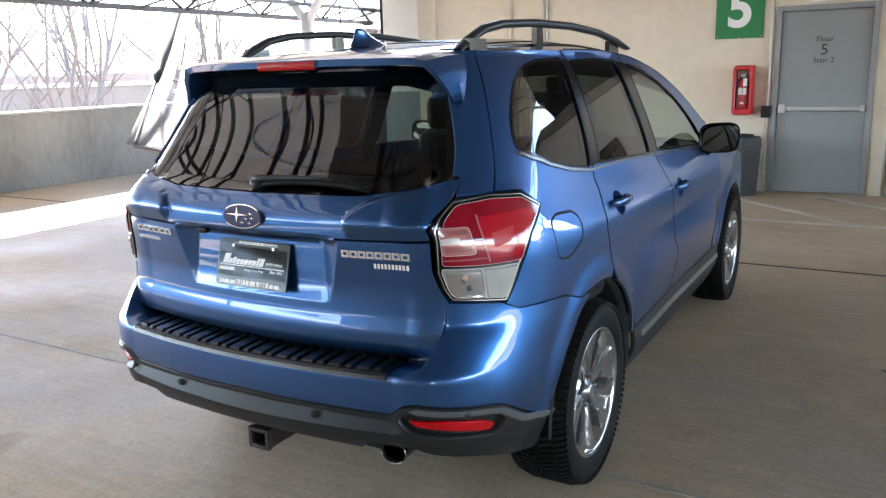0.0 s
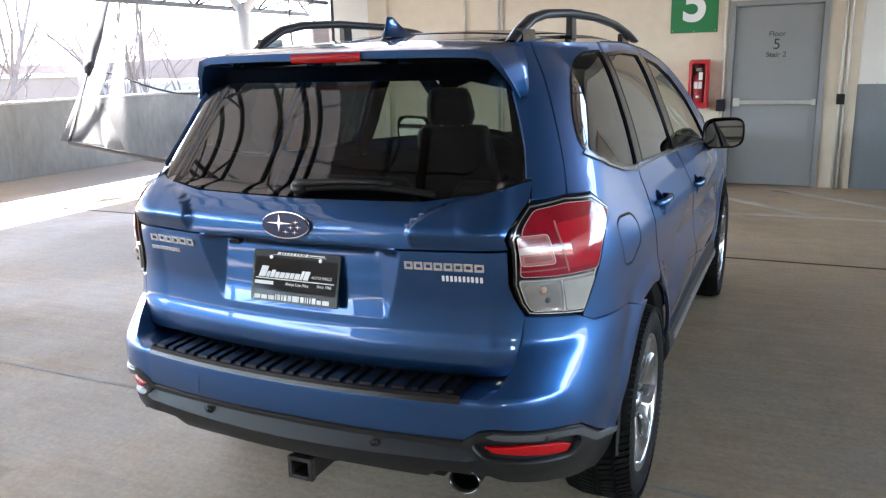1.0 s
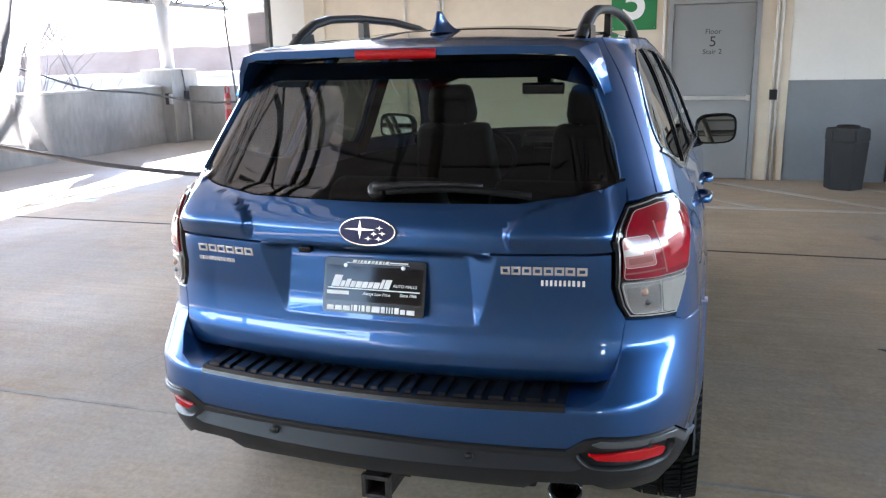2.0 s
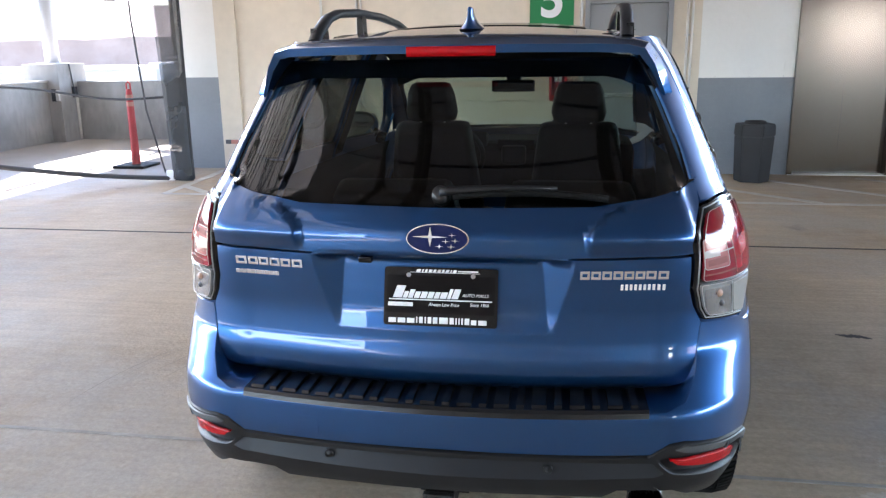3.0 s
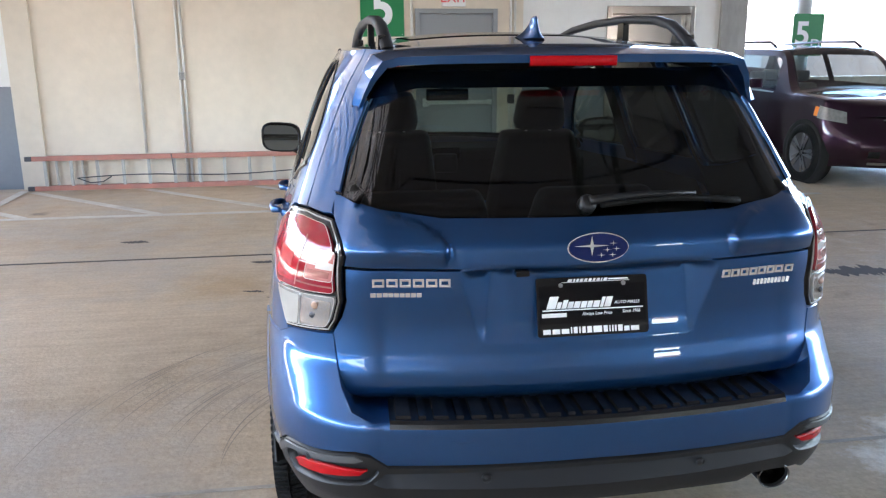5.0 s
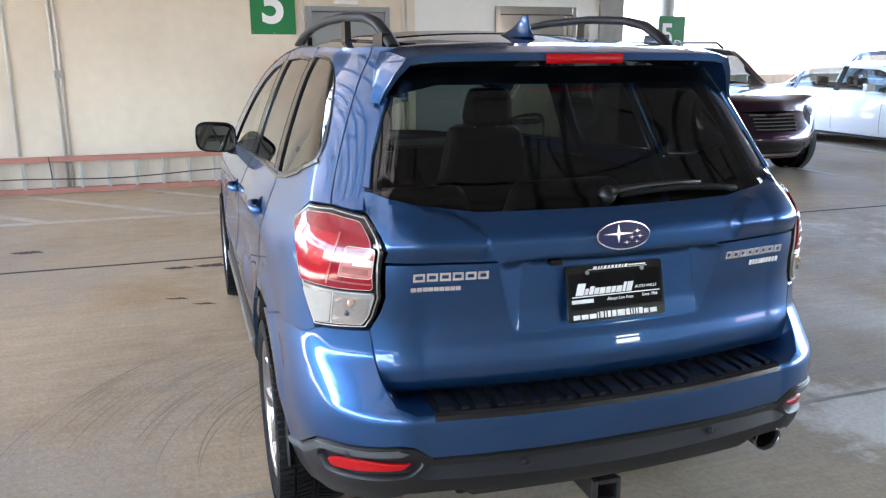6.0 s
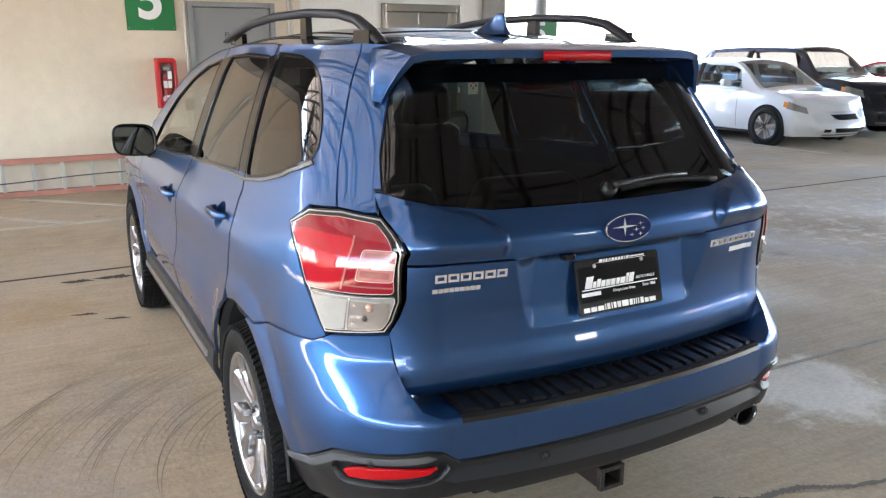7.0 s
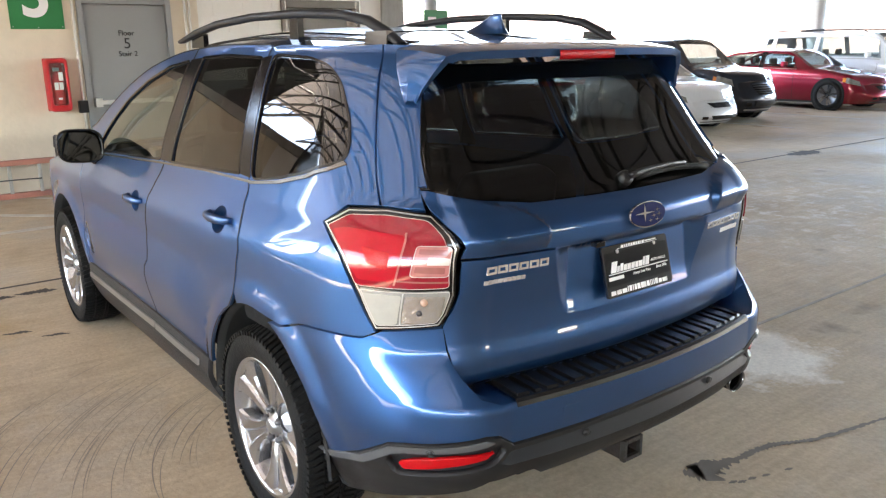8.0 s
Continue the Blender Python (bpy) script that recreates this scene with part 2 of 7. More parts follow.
M = {
    "floor": concrete_floor(),
    "beige": material("beige_painted_concrete", (0.76, 0.665, 0.53), 0.7, vary=0.2, noise_scale=0.6, bump=0.12, bump_scale=25),
    "white_block": material("white_painted_block", (0.80, 0.79, 0.75), 0.6, vary=0.08, noise_scale=1.2, bump=0.1, bump_scale=40),
    "grey_block": material("grey_painted_block", (0.23, 0.25, 0.275), 0.55, vary=0.15, noise_scale=1.5, bump=0.1, bump_scale=40),
    "concrete": material("grey_concrete", (0.42, 0.41, 0.39), 0.8, vary=0.5, noise_scale=0.9, bump=0.3, bump_scale=18, stretch=(1, 1, 0.35)),
    "cap": material("pale_concrete", (0.55, 0.54, 0.52), 0.8, vary=0.25, noise_scale=1.2, bump=0.2, bump_scale=30),
    "line": material("worn_white_line_paint", (0.60, 0.57, 0.50), 0.7, vary=0.5, noise_scale=3.0, color2=(0.40, 0.36, 0.30)),
    "joint": material("dark_joint_sealant", (0.07, 0.06, 0.05), 0.8, vary=0.3, noise_scale=4.0),
    "joint_pale": material("pale_joint_sealant", (0.42, 0.38, 0.32), 0.8, vary=0.4, noise_scale=5.0),
    "door": material("grey_door_enamel", (0.27, 0.28, 0.285), 0.42, vary=0.06, noise_scale=2.0),
    "steel": material("brushed_stainless", (0.27, 0.255, 0.24), 0.17, metal=1.0, vary=0.0, noise_scale=1.4, stretch=(30, 30, 0.6)),
    "alu": material("aluminium", (0.75, 0.75, 0.74), 0.35, metal=1.0),
    "galv": material("galvanised_conduit", (0.66, 0.63, 0.58), 0.5, metal=0.15, vary=0.15, noise_scale=6),
    "green": material("green_sign_face", (0.012, 0.20, 0.062), 0.5, vary=0.08, noise_scale=3),
    "white": material("white_lettering", (0.85, 0.85, 0.85), 0.5),
    "black_letter": material("dark_lettering", (0.02, 0.02, 0.022), 0.5),
    "red": material("red_plastic", (0.50, 0.015, 0.02), 0.35, vary=0.1, noise_scale=4),
    "red_letter": material("red_lettering", (0.75, 0.02, 0.02), 0.5),
    "post_red": material("weathered_red_post", (0.46, 0.035, 0.038), 0.55, vary=0.25, noise_scale=6),
    "pink": material("faded_orange_fibreglass", (0.52, 0.20, 0.14), 0.6, vary=0.3, noise_scale=5, color2=(0.36, 0.17, 0.13)),
    "bin": material("black_bin_plastic", (0.018, 0.018, 0.02), 0.6, bump=0.1, bump_scale=200, vary=0.2, noise_scale=5),
    "rubber": material("tyre_rubber", (0.005, 0.005, 0.005), 0.62, spec=0.14, bump=0.25, bump_scale=120, vary=0.35, noise_scale=8, color2=(0.009, 0.0088, 0.0085)),
    "plastic": material("black_textured_plastic", (0.011, 0.011, 0.012), 0.42, spec=0.4, bump=0.12, bump_scale=500, vary=0.2, noise_scale=10),
    "pad": material("black_pad_plastic", (0.009, 0.009, 0.010), 0.20, bump=0.08, bump_scale=400),
    "greyplastic": material("dark_grey_satin_plastic", (0.022, 0.023, 0.026), 0.34, spec=0.2, bump=0.05, bump_scale=500),
    "edge_lit": material("lit_edge_plastic", (0.075, 0.077, 0.08), 0.35, bump=0.05, bump_scale=500),
    "gloss_black": material("gloss_black", (0.006, 0.006, 0.007), 0.15, coat=0.1, spec=0.4),
    "cavity": material("unlit_cavity_black", (0.006, 0.006, 0.006), 0.9),
    "trim": material("charcoal_trim_cloth", (0.012, 0.012, 0.013), 0.9, spec=0.2, bump=0.15, bump_scale=300, vary=0.2, noise_scale=20),
    "leather": material("black_leather", (0.006, 0.006, 0.0065), 0.55, spec=0.2, bump=0.15, bump_scale=180, vary=0.2, noise_scale=20),
    "chrome": material("chrome", (0.62, 0.62, 0.63), 0.08, metal=1.0),
    "silver": material("bright_badge_silver", (0.70, 0.70, 0.71), 0.22, metal=0.55, coat=0.6),
    "rung": material("dull_grey_rung", (0.50, 0.485, 0.44), 0.5, metal=0.2, vary=0.2, noise_scale=8),
    "dark_chrome": material("dark_chrome", (0.22, 0.22, 0.22), 0.25, metal=1.0),
    "satin": material("satin_chrome", (0.42, 0.42, 0.42), 0.32, metal=1.0),
    "mirror": material("mirror_glass", (0.50, 0.56, 0.53), 0.01, metal=1.0),
    "rim": material("machined_alloy", (0.52, 0.52, 0.53), 0.20, metal=0.95, vary=0.1, noise_scale=12),
    "rimdark": material("dark_grey_alloy", (0.10, 0.10, 0.105), 0.4, metal=0.7),
    "iron": material("rusty_black_iron", (0.014, 0.013, 0.013), 0.7, metal=0.3, vary=0.5, noise_scale=14, color2=(0.03, 0.018, 0.013), bump=0.3, bump_scale=80),
    "worn_iron": material("worn_black_iron_edge", (0.055, 0.05, 0.047), 0.42, metal=0.4, vary=0.5, noise_scale=30, color2=(0.02, 0.017, 0.015), bump=0.2, bump_scale=90),
    "lens_red": material("red_lamp_lens", (0.26, 0.002, 0.012), 0.08, coat=0.35, vary=0.3, noise_scale=14),
    "lens_deep": material("deep_red_reflector", (0.46, 0.003, 0.006), 0.25, coat=0.12, spec=0.25, bump=0.3, bump_scale=420),
    "lens_clear": material("clear_lamp_lens", (0.36, 0.36, 0.345), 0.16, metal=0.35, coat=1.0, vary=0.35, noise_scale=26, bump=0.10, bump_scale=90),
    "lens_pink": material("pale_pink_lamp_lens", (0.46, 0.15, 0.14), 0.15, coat=0.5, vary=0.3, noise_scale=30),
    "lens_bright": material("bright_red_lamp_lens", (0.40, 0.004, 0.016), 0.08, coat=0.35, vary=0.35, noise_scale=22, color2=(0.36, 0.004, 0.012)),
    "lens_dusk": material("dusky_rose_lamp_lens", (0.30, 0.09, 0.085), 0.2, coat=0.4, vary=0.2, noise_scale=40),
    "lens_white": material("white_lamp_moulding", (0.52, 0.47, 0.45), 0.2, coat=0.6),
    "lens_satin": material("satin_grey_lamp_block", (0.33, 0.315, 0.285), 0.4, coat=0.8, vary=0.15, noise_scale=30),
    "amber": material("amber_lamp", (0.75, 0.22, 0.03), 0.2, coat=0.8),
    "facets": None,
    "lens_amber": material("dim_amber_bulb", (0.55, 0.34, 0.24), 0.2, coat=1.0, vary=0.3, noise_scale=30),
    "navy": material("dark_blue_enamel", (0.008, 0.014, 0.07), 0.2, spec=0.2),
    "plate_black": material("black_plate_face", (0.004, 0.004, 0.005), 0.06, spec=0.25),
    "blue": car_paint("blue_metallic_paint", (0.017, 0.083, 0.238)),
    "maroon": car_paint("plum_metallic_paint", (0.030, 0.009, 0.024)),
    "navy_paint": car_paint("dark_blue_grey_paint", (0.015, 0.02, 0.032)),
    "white_paint": material("white_car_paint", (0.62, 0.645, 0.68), 0.4, coat=1.0, coat_rough=0.02, vary=0.03, noise_scale=2),
    "red_paint": car_paint("crimson_metallic_paint", (0.22, 0.008, 0.022)),
    "glass_dark": glass("privacy_glass", (0.12, 0.125, 0.12)),
    "glass_mid": glass("tailgate_glass", (0.40, 0.44, 0.41), 1.0),
    "glass_car": glass("bluish_car_glass", (0.50, 0.58, 0.60)),
    "seat_cloth": material("grey_seat_cloth", (0.10, 0.095, 0.09), 0.9, vary=0.2, noise_scale=15),
    "glass_light": glass("green_tinted_glass", (0.62, 0.70, 0.64)),
    "glass_clear": glass("clear_pane", (0.93, 0.95, 0.94)),
    "net": None,
    "net_fold": None,
    "net_pale": None,
    "fold": material("folded_grey_netting", (0.018, 0.018, 0.019), 0.9, vary=0.4, noise_scale=6, bump=0.4, bump_scale=20),
    "hem": material("dark_net_hem", (0.06, 0.06, 0.065), 0.8),
    "truss": material("grey_painted_steel", (0.055, 0.057, 0.06), 0.55, metal=0.0, vary=0.2, noise_scale=3),
    "deckroof": material("pale_roof_sheet", (0.70, 0.68, 0.65), 0.6, vary=0.12, noise_scale=0.6),
    "canopy": None,
    "sky_screen": material("dark_screen_sheet", (0.045, 0.045, 0.048), 0.6, vary=0.25, noise_scale=1.2),
    "pale_steel": material("pale_painted_steel", (0.60, 0.61, 0.62), 0.5, vary=0.15, noise_scale=2),
    "bark": material("grey_brown_bark", (0.17, 0.135, 0.11), 0.9, vary=0.3, noise_scale=3),
    "land": material("winter_ground", (0.17, 0.135, 0.10), 0.9, vary=0.4, noise_scale=0.03, color2=(0.10, 0.085, 0.06)),
    "scrub": material("far_winter_woods", (0.20, 0.135, 0.105), 0.95, vary=0.4, noise_scale=0.08, color2=(0.27, 0.20, 0.165)),
    "far_white": material("far_pale_cladding", (0.36, 0.315, 0.27), 0.7, vary=0.1, noise_scale=0.1),
    "far_grey": material("far_grey_cladding", (0.19, 0.135, 0.10), 0.7, vary=0.2, noise_scale=0.1),
    "scuff": material("rubbed_tyre_scuff", (0.26, 0.215, 0.165), 0.7, vary=0.3, noise_scale=4),
    "wet": material("damp_drip_stain", (0.15, 0.118, 0.085), 0.28, vary=0.4, noise_scale=9),
    "canopy_dark": None,
    "bounce_wall": material("bare_grey_concrete", (0.60, 0.58, 0.54), 0.85, vary=0.3, noise_scale=0.5, bump=0.2, bump_scale=12),
    "card": material("white_card", (0.78, 0.77, 0.75), 0.6),
}


def net_material(name="dark_debris_netting", color=(0.013, 0.0135, 0.015), lo=0.20, hi=0.42):
    """Fine dark netting: fine strands with gaps between."""
    m = bpy.data.materials.new(name)
    m.use_nodes = True
    nt = m.node_tree
    p = nt.nodes["Principled BSDF"]
    p.inputs["Base Color"].default_value = (*color, 1)
    p.inputs["Roughness"].default_value = 0.8
    tc = nt.nodes.new("ShaderNodeTexCoord")
    n = nt.nodes.new("ShaderNodeTexNoise")
    n.inputs["Scale"].default_value, n.inputs["Detail"].default_value = 1.3, 4
    nt.links.new(tc.outputs["Object"], n.inputs[0])
    r = nt.nodes.new("ShaderNodeMapRange")
    r.inputs[1].default_value, r.inputs[2].default_value, r.inputs[3].default_value, r.inputs[4].default_value = 0.3, 0.7, lo, hi
    nt.links.new(n.outputs[0], r.inputs[0])
    nt.links.new(r.outputs[0], p.inputs["Alpha"])
    return m


M["net"] = net_material()
M["net_fold"] = net_material("doubled_dark_netting", (0.060, 0.061, 0.063), 0.6, 0.9)
M["net_pale"] = net_material("sunlit_netting", (0.03, 0.029, 0.028), 0.3, 0.6)


def facet_material():
    """Small bright mirror facets behind a clear lamp lens."""
    m = material("faceted_reflector", (0.50, 0.50, 0.50), 0.12, metal=0.9, coat=1.0)
    nt = m.node_tree
    tc, vo, bp = (nt.nodes.new("ShaderNode" + k) for k in ("TexCoord", "TexVoronoi", "Bump"))
    mp = nt.nodes.new("ShaderNodeMapping")
    mp.inputs["Scale"].default_value = (1, 1, 0.55)
    vo.inputs["Scale"].default_value = 130
    bp.inputs["Strength"].default_value, bp.inputs["Distance"].default_value = 0.35, 0.006
    nt.links.new(tc.outputs["Object"], mp.inputs[0])
    nt.links.new(mp.outputs[0], vo.inputs[0])
    nt.links.new(vo.outputs["Distance"], bp.inputs["Height"])
    nt.links.new(bp.outputs[0], nt.nodes["Principled BSDF"].inputs["Normal"])
    return m


M["facets"] = facet_material()


def canopy_material(name="translucent_roof_sheet", color=(0.62, 0.60, 0.57), share=0.035):
    """Roof sheeting that lets a little daylight through."""
    m = material(name, color, 0.6, vary=0.15, noise_scale=0.6)
    nt = m.node_tree
    tl, mx = nt.nodes.new("ShaderNodeBsdfTranslucent"), nt.nodes.new("ShaderNodeMixShader")
    tl.inputs[0].default_value = (0.80, 0.76, 0.70, 1)
    mx.inputs[0].default_value = share
    nt.links.new(nt.nodes["Principled BSDF"].outputs[0], mx.inputs[1])
    nt.links.new(tl.outputs[0], mx.inputs[2])
    nt.links.new(mx.outputs[0], nt.nodes["Material Output"].inputs[0])
    return m


M["canopy"] = canopy_material(share=0.08)
M["canopy_dark"] = canopy_material("darkened_roof_sheet", (0.085, 0.081, 0.078), 0.006)


# ---- building helpers ----
def part(name, mesh, mat, parent=None, label="", smooth=False):
    """Links a bmesh or mesh as one object, under a thing when parent is given."""
    if isinstance(mesh, bmesh.types.BMesh):
        me = bpy.data.meshes.new(name)
        bmesh.ops.recalc_face_normals(mesh, faces=mesh.faces)
        mesh.to_mesh(me)
        mesh.free()
        if smooth:
            me.shade_smooth()
    else:
        me = mesh
    if mat is not None:
        me.materials.clear()
        me.materials.append(M[mat] if isinstance(mat, str) else mat)
    ob = new(name, me)
    if parent is not None:
        ob.parent = parent
    if label:
        ob["label"] = label
    return ob


def thing(name, label, category, at=(0, 0, 0), turn=0.0, group="", kind=""):
    e = new(name)
    e.empty_display_size = 0.1
    e.matrix_basis = pose(*at, 0, 0, turn)
    return tagged(e, label, category, group, kind)


def add_box(bm, x0, x1, y0, y1, z0, z1, bevel=0.0, m=None):
    r = bmesh.ops.create_cube(bm, size=1.0)
    vs = r["verts"]
    for v in vs:
        v.co = Vector(((x0 + x1) / 2 + v.co.x * (x1 - x0), (y0 + y1) / 2 + v.co.y * (y1 - y0), (z0 + z1) / 2 + v.co.z * (z1 - z0)))
    if bevel:
        es = list({e for v in vs for e in v.link_edges})
        out = bmesh.ops.bevel(bm, geom=es, offset=bevel, segments=2, profile=0.6, affect="EDGES")
        vs = list({v for f in out["faces"] for v in f.verts} | {v for v in vs if v.is_valid})
    if m is not None:
        for v in vs:
            v.co = m @ v.co
    return vs


def box(name, x0, x1, y0, y1, z0, z1, mat, parent=None, bevel=0.0, label="", m=None):
    bm = bmesh.new()
    add_box(bm, x0, x1, y0, y1, z0, z1, bevel, m)
    return part(name, bm, mat, parent, label)


def add_tube(bm, pts, radius, sides=8, closed_ends=True, radii=None):
    """A tube along a line of points; radii may differ from point to point."""
    pts = [Vector(p) for p in pts]
    rings = []
    ref = Vector((0, 0, 1))
    for i, p in enumerate(pts):
        d = (pts[min(i + 1, len(pts) - 1)] - pts[max(i - 1, 0)]).normalized()
        if abs(d.dot(ref)) > 0.95:
            ref = Vector((1, 0, 0)) if abs(d.x) < 0.9 else Vector((0, 1, 0))
        u = d.cross(ref).normalized()
        v = d.cross(u).normalized()
        r = radii[i] if radii else radius
        rings.append([bm.verts.new(p + r * (math.cos(a) * u + math.sin(a) * v)) for a in (2 * math.pi * k / sides for k in range(sides))])
    for a, b in zip(rings, rings[1:]):
        for k in range(sides):
            bm.faces.new((a[k], a[(k + 1) % sides], b[(k + 1) % sides], b[k]))
    if closed_ends:
        bm.faces.new(rings[0])
        bm.faces.new(reversed(rings[-1]))


def tube(name, pts, radius, mat, parent=None, sides=8, label="", radii=None):
    bm = bmesh.new()
    add_tube(bm, pts, radius, sides, True, radii)
    return part(name, bm, mat, parent, label, smooth=True)


def add_lathe(bm, profile, n, m=None, a0=0.0, a1=2 * math.pi):
    """Turns a profile of (radius, height) round the local x axis."""
    full = abs(a1 - a0 - 2 * math.pi) < 1e-6
    cols = n if full else n + 1
    grid = []
    for i in range(cols):
        a = a0 + (a1 - a0) * i / n
        ring = []
        for r, h in profile:
            co = Vector((h, r * math.cos(a), r * math.sin(a)))
            ring.append(bm.verts.new(m @ co if m is not None else co))
        grid.append(ring)
    for i in range(n):
        a, b = grid[i], grid[(i + 1) % cols]
        for k in range(len(profile) - 1):
            bm.faces.new((a[k], b[k], b[k + 1], a[k + 1]))


def text_mesh(body, size, depth=0.002, shear=0.0, width=1.0, bold=0.0):
    c = bpy.data.curves.new("lettering", "FONT")
    c.body, c.size, c.extrude, c.align_x, c.align_y, c.shear = body, size, depth, "CENTER", "CENTER", shear
    c.offset = bold
    ob = bpy.data.objects.new("lettering", c)
    scene.collection.objects.link(ob)
    me = bpy.data.meshes.new_from_object(ob.evaluated_get(bpy.context.evaluated_depsgraph_get()))
    bpy.data.objects.remove(ob)
    bpy.data.curves.remove(c)
    if width != 1.0:
        for v in me.vertices:
            v.co.x *= width
    return me


def lettering(body, size, at, mat, parent, rot=(90, 0, 0), depth=0.002, width=1.0, shear=0.0, name="lettering", bold=0.0):
    ob = part(name, text_mesh(body, size, depth, shear, width, bold), mat, parent)
    ob.matrix_basis = pose(*at, *rot)
    return ob


def tab(rows, v):
    """A smooth, monotone curve through a few (v, value) rows."""
    if v <= rows[0][0]:
        return rows[0][1]
    if v >= rows[-1][0]:
        return rows[-1][1]
    d = [(b[1] - a[1]) / (b[0] - a[0]) for a, b in zip(rows, rows[1:])]
    for i in range(len(d)):
        a, b = rows[i], rows[i + 1]
        if v <= b[0]:
            s = lambda j: d[0] if j == 0 else d[-1] if j == len(d) else 0.0 if d[j - 1] * d[j] <= 0 else 2 * d[j - 1] * d[j] / (d[j - 1] + d[j])
            h, t = b[0] - a[0], (v - a[0]) / (b[0] - a[0])
            return (2 * t**3 - 3 * t * t + 1) * a[1] + (t**3 - 2 * t * t + t) * h * s(i) + (3 * t * t - 2 * t**3) * b[1] + (t**3 - t * t) * h * s(i + 1)


def smooth01(a, b, v):
    t = min(1, max(0, (v - a) / (b - a)))
    return t * t * (3 - 2 * t)


# ---- the setting: deck, parapets, lift and stair core, canopy ----
WALL_Y, END_Y = 8.49, 12.1


def slab(name, x0, x1, y0, y1, z0, z1, mat, label, category, bevel=0.0):
    return tagged(box(name, x0, x1, y0, y1, z0, z1, mat, bevel=bevel), label, category, kind="structure")


slab("ground", -900, 900, -900, 900, -15.2, -15, "land", "winter brown ground far below the deck", "ground")
slab("floor", -9.5, 48, -22.3, 30, -0.4, 0, "floor", "worn brown-grey concrete deck with oil spots", "floor")
# joints: recessed-looking sealant strips laid on the deck
slab("floor_joint_1", -9.2, 4.9, 0.975, 0.995, 0.0, 0.004, "joint_pale", "pale sealed joint across the concrete deck", "joint")
slab("floor_joint_2", -9.2, 30, 4.64, 4.665, 0.0, 0.004, "joint", "dark sealed joint across the concrete deck", "joint")

# parapets round the deck
slab("parapet_west", -9.5, -9.2, -22.3, END_Y + 0.3, 0, 1.09, "concrete", "stained grey concrete parapet wall", "wall", 0.01)
slab("parapet_west_cap", -9.53, -9.17, -22.3, END_Y + 0.3, 1.092, 1.13, "cap", "pale capping along the parapet", "trim", 0.01)
slab("parapet_end", -9.2, -5.1, END_Y, END_Y + 0.3, 0, 1.09, "concrete", "grey concrete parapet wall at the deck's end", "wall", 0.01)
slab("parapet_north", 4.95, 48, 15.2, 15.5, 0, 1.07, "concrete", "grey concrete parapet behind the parked cars", "wall", 0.01)
slab("parapet_east", 47.7, 48, -22.3, 15.5, 0, 1.07, "concrete", "grey concrete parapet wall", "wall", 0.01)
slab("parapet_south", -9.2, 47.7, -22.3, -22, 0, 1.07, "concrete", "grey concrete parapet wall", "wall", 0.01)

# stair and lift core
H = 2.98
slab("wall_north_1", -4.42, 0.46, WALL_Y, WALL_Y + 0.25, 0, H, "beige", "beige painted concrete wall", "wall")
slab("wall_north_2", 0.46, 1.52, WALL_Y, WALL_Y + 0.25, 2.16, H, "beige", "beige painted concrete over the stair door", "wall")
slab("wall_north_3", 1.52, 1.86, WALL_Y, WALL_Y + 0.25, 0, H, "beige", "beige painted concrete beside the stair door", "wall")
slab("wall_west", -5.1, -4.9, WALL_Y + 0.1, END_Y, 0, H, "white_block", "white painted side wall of the stair core", "wall")
slab("pilaster_upper", -5.1, -4.424, WALL_Y + 0.08, WALL_Y + 0.3, 1.25, H, "white_block", "white painted upper part of a wall end", "wall")
slab("pilaster_lower", -5.1, -4.424, WALL_Y + 0.076, WALL_Y + 0.3, 0, 1.25, "grey_block", "grey painted dado of a wall end", "wall")
slab("wall_back", -5.1, 4.95, END_Y, END_Y + 0.2, 0, H, "concrete", "plain back wall of the core", "wall")
slab("wall_east", 4.75, 4.93, WALL_Y + 0.4, END_Y, 0, H, "concrete", "grey concrete side wall of the core", "wall")
slab("column", 4.56, 4.93, WALL_Y - 0.02, WALL_Y + 0.36, 0, H, "concrete", "bare grey concrete column at the wall's end", "column", 0.015)
slab("pier_upper", 4.2, 4.556, WALL_Y + 0.03, WALL_Y + 0.3, 1.24, H, "white_block", "white painted pier beside the lift", "wall")
slab("pier_lower", 4.2, 4.556, WALL_Y + 0.026, WALL_Y + 0.3, 0, 1.24, "grey_block", "grey painted dado of the pier beside the lift", "wall")
slab("lift_head", 2.99, 4.2, WALL_Y + 0.04, WALL_Y + 0.3, 2.2, H, "white_block", "white painted wall over the lift", "wall")
# added sheet out of view; blocks north sky and darkens reflections above the core
slab("added_sky_screen", -5.1, 4.95, END_Y, END_Y + 0.2, H + 0.21, 7.15, "sky_screen", "unseen dark sheet added to block the sky behind the core", "wall")
slab("core_roof", -5.1, 4.95, WALL_Y - 0.05, END_Y + 0.2, H, H + 0.2, "concrete", "concrete top of the core", "ceiling")

